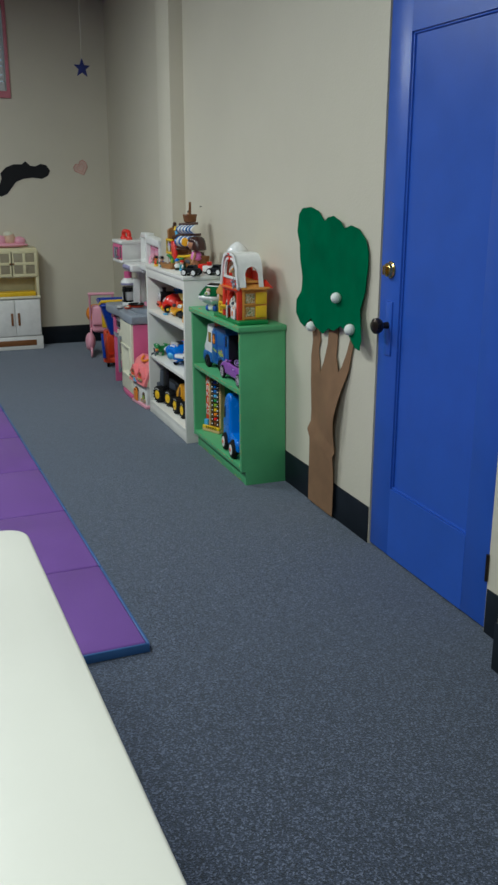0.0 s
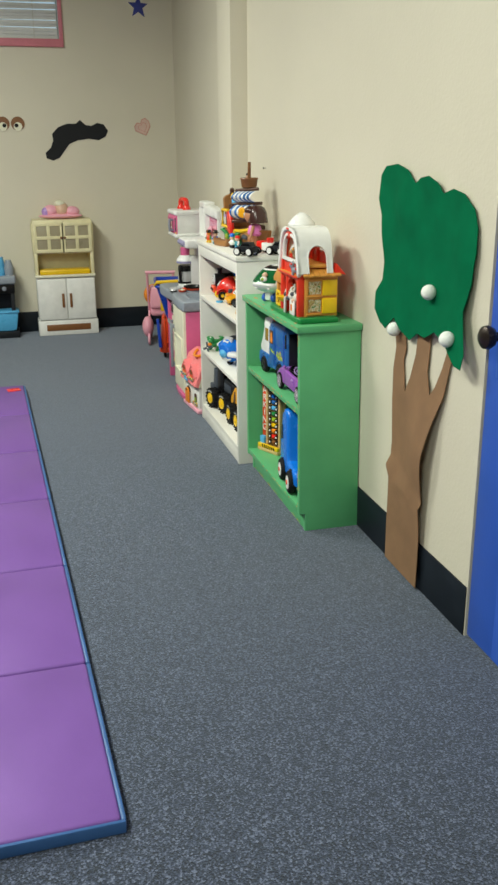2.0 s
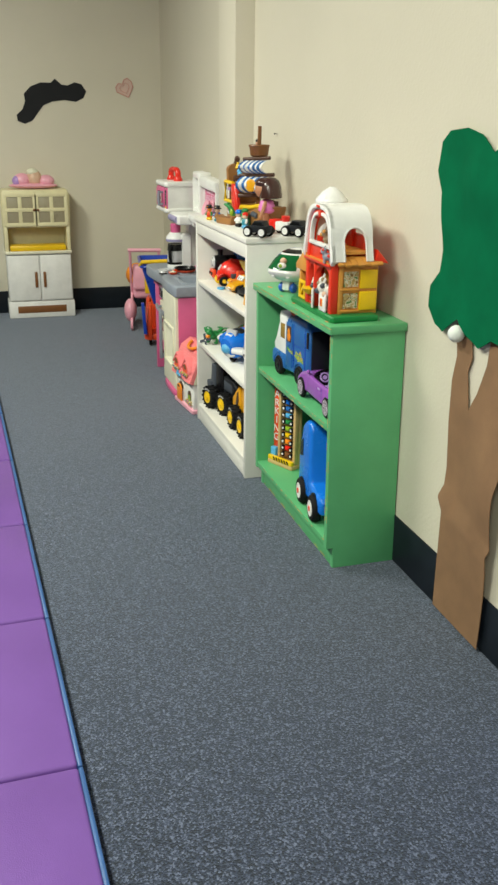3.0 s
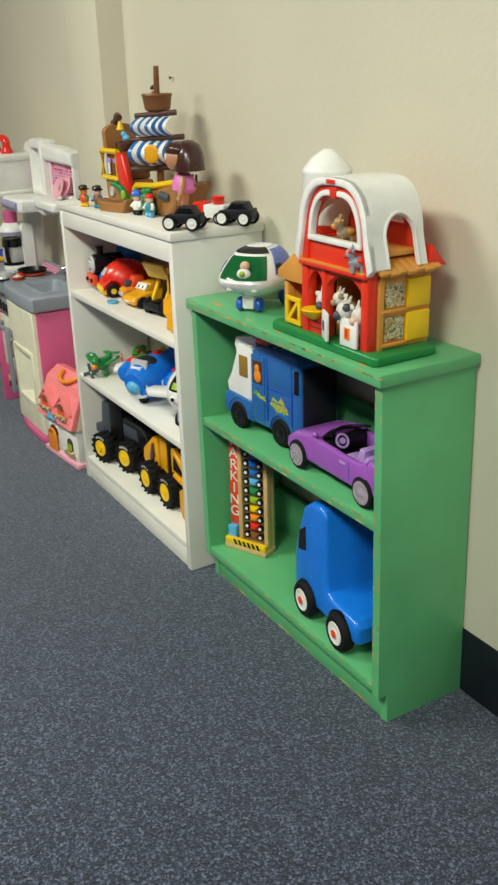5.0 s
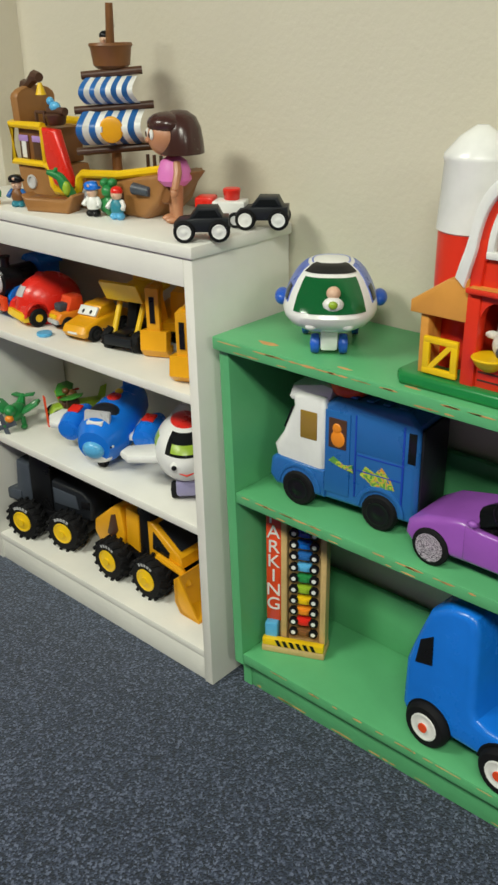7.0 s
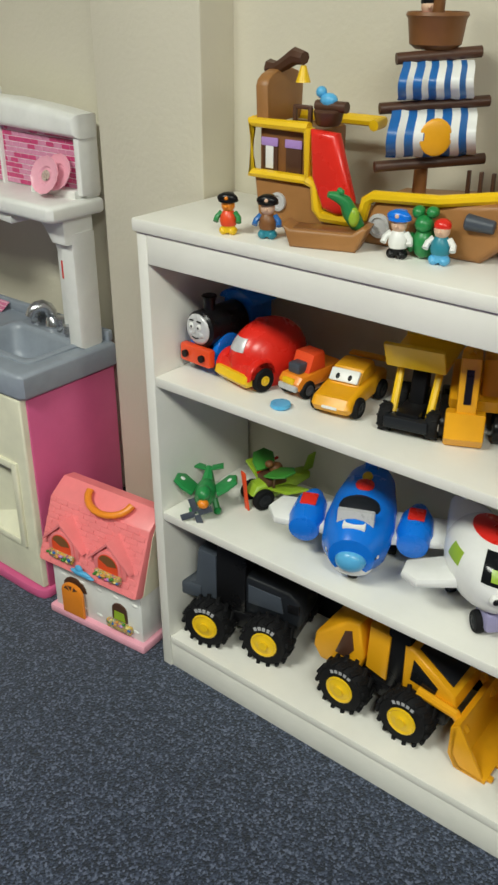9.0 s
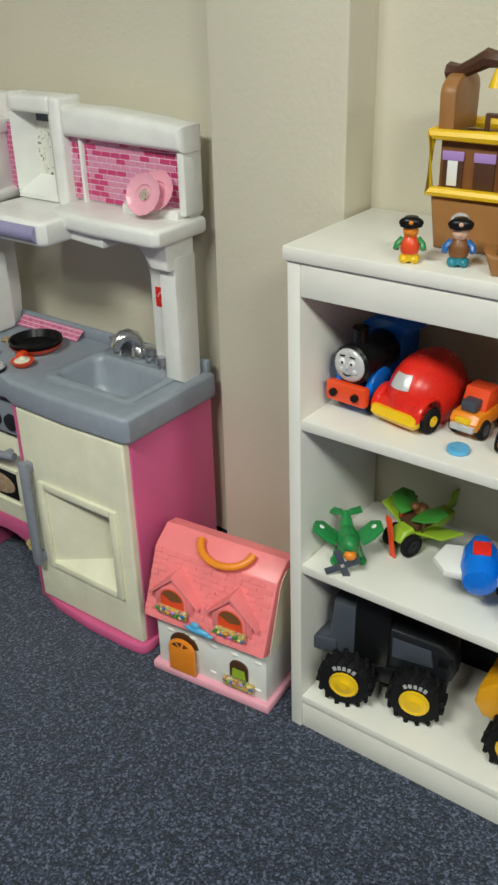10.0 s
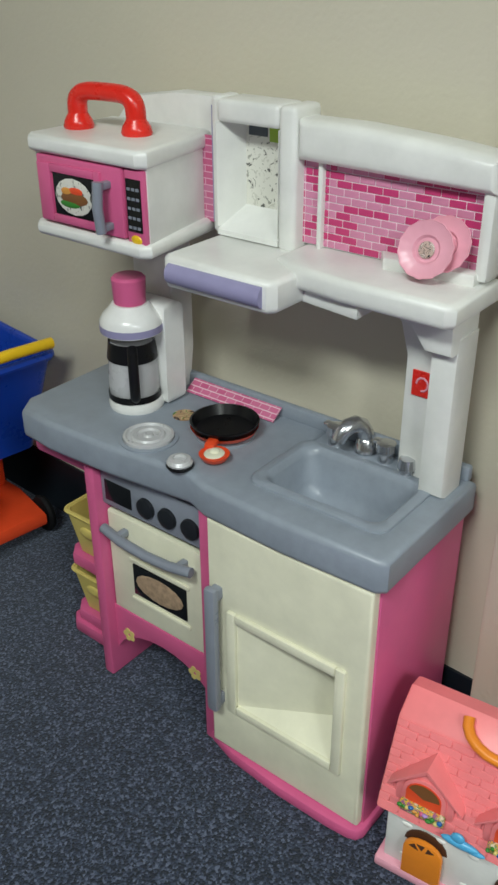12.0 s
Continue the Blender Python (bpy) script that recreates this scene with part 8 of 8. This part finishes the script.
part("tail_star", G(TL).ball((-0.042, 0, 0.085), 0.010, 0.008, 0.005, 10, 6), "yellow", bp_)
part("nose", G(TL).ball((0.084, 0, 0.034), 0.014, 0.022, 0.018, 16, 10), "sky_blue", bp_)
part("cockpit", G(TL).ball((0.022, 0, 0.078), 0.024, 0.030, 0.014, 16, 8), "charcoal", bp_)
part("windscreen", G(TL).prism([(0.046, 0.080), (0.060, 0.072), (0.050, 0.094), (0.044, 0.094)], "y", -0.026, 0.026, 0.002), "silver", bp_)
part("label_plate", G(TL).box(0.050, 0.068, -0.016, 0.016, 0.070, 0.082, 0.002), "white", bp_)
for s in (-1, 1):
    w_ = part("wing", G(TL).prism([(0.035, s * 0.035), (-0.030, s * 0.035), (-0.028, s * 0.125), (0.0, s * 0.140), (0.026, s * 0.125)], "z", 0.026, 0.040, 0.005), "white", bp_)
    part("engine", G(TL).lathe([(0.012, -0.045), (0.024, -0.02), (0.027, 0.015), (0.022, 0.036), (0, 0.042)], (0, s * 0.078, 0.034), "x", 18), "blue", w_)
    part("engine_stripe", G(TL).box(-0.015, 0.010, s * 0.078 - 0.012, s * 0.078 + 0.012, 0.058, 0.0625, 0.002), "red", w_)
    part("eye", G(TL).ball((0.072, s * 0.030, 0.040), 0.007, 0.008, 0.008, 12, 7), "white", bp_)
    part("pupil", G(TL).ball((0.078, s * 0.031, 0.040), 0.003, 0.004, 0.004, 8, 5), "black", bp_)
    wheel(bp_, -0.02, s * 0.045, 0.014, 0.012, "charcoal")
part("chin", G(TL).ball((0.070, 0, 0.014), 0.018, 0.030, 0.014, 14, 8), "white", bp_)
wheel(bp_, 0.055, 0, 0.014, 0.014, "charcoal")
part("front_strut", G().box(0.047, 0.063, -0.006, 0.006, 0.012, 0.045, 0.002), "white", bp_)
wp = thing("toy_plane", pose(1.540, 4.790, ZW1, 0, 0, 226), "white toy plane with red top stripe and green cabin", "toy plane")
wp.scale = (1.14, 1.14, 1.14)
PC, PR = (0, 0, 0.082), (0.088, 0.056, 0.056)
part("body", G().ball(PC, *PR, 30, 20).tube([(-0.05, 0, 0.085), (-0.09, 0, 0.094), (-0.122, 0, 0.102)], [0.044, 0.030, 0.016], 16), "gloss_white", wp)
for s in (-1, 1):
    part("side_window", skin_patch(PC, PR, (s * 74, s * 96), (14, 34)), "lime", wp)
    part("eye", G().ball((0.080, s * 0.020, 0.080), 0.006, 0.009, 0.009, 12, 8), "white", wp)
    part("pupil", G().ball((0.0845, s * 0.021, 0.080), 0.003, 0.005, 0.005, 10, 6), "black", wp)
    part("wing", G().prism([(0.028, s * 0.045), (-0.032, s * 0.045), (-0.028, s * 0.105), (-0.005, s * 0.118), (0.020, s * 0.105)], "z", 0.060, 0.076, 0.006), "gloss_white", wp)
    wheel(wp, 0.040, s * 0.022, 0.016, 0.013, "charcoal")
    wheel(wp, -0.05, s * 0.030, 0.016, 0.013, "charcoal")
part("cabin_opening", skin_patch(PC, PR, (-42, 42), (16, 56), 1.006), "glass_dark", wp, "dark cabin opening")
part("cabin_seat", skin_patch(PC, PR, (-30, 30), (21, 36), 1.014), "lime", wp, "lime green seat")
part("top_band", skin_patch(PC, PR, (0, 360), (64, 89), 1.02, 30), "red", wp)
part("tail_fin", G().prism([(-0.088, 0.10), (-0.122, 0.10), (-0.128, 0.160), (-0.108, 0.160)], "y", -0.006, 0.006, 0.003), "gloss_white", wp)
part("mouth", G().tube([(0.082, -0.012, 0.068), (0.085, 0, 0.064), (0.082, 0.012, 0.068)], 0.0016, 6), "barn_red", wp)
part("undercarriage", G().box(0.018, 0.064, -0.020, 0.020, 0.012, 0.040, 0.006), "lilac", wp)
part("undercarriage", G().box(-0.064, -0.036, -0.028, 0.028, 0.012, 0.040, 0.006), "lilac", wp)

# ---- lower board: tractors ----
def tyre_bars(w, x, side):
    """Pale bars of worn lettering on a tyre's outer wall."""
    g = G()
    for i in range(5):
        a = radians(62 + 14 * i)
        g.at(pose(x + 0.037 * math.cos(a), side * 0.088, 0.050 + 0.037 * math.sin(a), 0, 90 - math.degrees(a), 0)).box(-0.003, 0.003, -0.0012, 0.0012, -0.0035, 0.0035, 0)
    part("tyre_lettering", g, "pot_steel", w)


t1 = thing("toy_tractor", pose(1.553, 5.258, ZW0, 0, 0, -76), "large grey and black toy tractor with yellow wheel hubs", "toy tractor")
part("chassis", G().box(-0.100, 0.105, -0.046, 0.046, 0.036, 0.074, 0.006), "black", t1)
part("hood", G().prism([(-0.004, 0.070), (0.112, 0.070), (0.122, 0.098), (0.112, 0.128), (0.090, 0.146), (-0.004, 0.160)], "y", -0.040, 0.040, 0.010, 3), "charcoal", t1)
part("hood_vent", G().prism([(0.006, 0.100), (0.080, 0.096), (0.074, 0.132), (0.006, 0.142)], "y", -0.0425, -0.0385, 0.002), "slate", t1)
part("headlight", G().box(0.088, 0.112, -0.042, -0.036, 0.102, 0.122, 0.002), "black", t1)
part("cab", G().prism([(-0.066, 0.070), (0.000, 0.070), (0.004, 0.236), (-0.060, 0.240)], "y", -0.044, 0.044, 0.006), "black", t1)
part("rear_box", G().prism([(-0.124, 0.078), (-0.060, 0.078), (-0.060, 0.190), (-0.100, 0.194), (-0.108, 0.120), (-0.124, 0.112)], "y", -0.046, 0.046, 0.006), "slate", t1)
part("rear_step", G().box(-0.138, -0.092, -0.050, 0.050, 0.082, 0.112, 0.005), "slate", t1)
for x in (-0.066, 0.060):
    for s in (-1, 1):
        tyre_bars(wheel(t1, x, s * 0.068, 0.050, 0.038, "yellow", tread=15, rim_r=0.54, dot="yellow"), x, s)
t2 = thing("toy_loader", pose(1.566, 4.930, ZW0, 0, 0, -88), "large yellow and black toy wheel loader with front bucket", "toy loader")
part("chassis", G().box(-0.10, 0.110, -0.046, 0.046, 0.036, 0.070, 0.006), "black", t2)
part("rear_body", G().prism([(-0.156, 0.086), (-0.140, 0.062), (-0.066, 0.060), (-0.050, 0.110), (-0.062, 0.176), (-0.086, 0.172), (-0.152, 0.116)], "y", -0.052, 0.052, 0.006, 3), "deep_yellow", t2)
part("rear_inset", G().prism([(-0.108, 0.096), (-0.086, 0.092), (-0.070, 0.116), (-0.076, 0.156), (-0.090, 0.150)], "y", -0.0545, -0.050, 0.002), "dark_brown", t2)
part("rear_panel", G().prism([(-0.048, 0.090), (-0.006, 0.078), (-0.002, 0.176), (-0.044, 0.184)], "y", -0.050, 0.050, 0.005), "deep_yellow", t2)
part("cab", G().prism([(-0.010, 0.066), (0.030, 0.066), (0.034, 0.236), (-0.010, 0.240)], "y", -0.046, 0.046, 0.005), "black", t2)
part("hood", G().prism([(0.024, 0.084), (0.100, 0.070), (0.126, 0.088), (0.122, 0.112), (0.040, 0.172), (0.024, 0.172)], "y", -0.050, 0.050, 0.006, 3), "deep_yellow", t2)
part("hood_window", G().prism([(0.040, 0.110), (0.088, 0.100), (0.092, 0.116), (0.044, 0.154)], "y", -0.0525, -0.048, 0.002), "glass_dark", t2)
part("hood_grille", G().prism([(0.046, 0.169), (0.112, 0.1205), (0.114, 0.1235), (0.048, 0.172)], "y", -0.036, 0.036, 0.001), "charcoal", t2)
for s in (-1, 1):
    part("lift_arm", G().tube([(0.06, s * 0.056, 0.100), (0.13, s * 0.056, 0.088), (0.150, s * 0.054, 0.06)], 0.009, 8), "deep_yellow", t2)
part("bucket", G().prism([(0.136, 0.086), (0.136, 0.030), (0.150, 0.006), (0.205, 0.001), (0.206, 0.009), (0.160, 0.016), (0.148, 0.036), (0.150, 0.096)], "y", -0.086, 0.086, 0.003), "deep_yellow", t2)
for s in (-1, 1):
    part("bucket_side", G().prism([(0.136, 0.086), (0.136, 0.030), (0.150, 0.005), (0.205, 0.001), (0.150, 0.096)], "y", s * 0.086, s * 0.080, 0.001), "deep_yellow", t2)
for i in range(5):
    part("bucket_tooth", G().box(0.196, 0.214, -0.078 + i * 0.036, -0.066 + i * 0.036, 0.001, 0.008, 0.002), "deep_yellow", t2)
for x in (-0.074, 0.050):
    for s in (-1, 1):
        tyre_bars(wheel(t2, x, s * 0.070, 0.050, 0.038, "yellow", tread=15, rim_r=0.54, dot="yellow"), x, s)
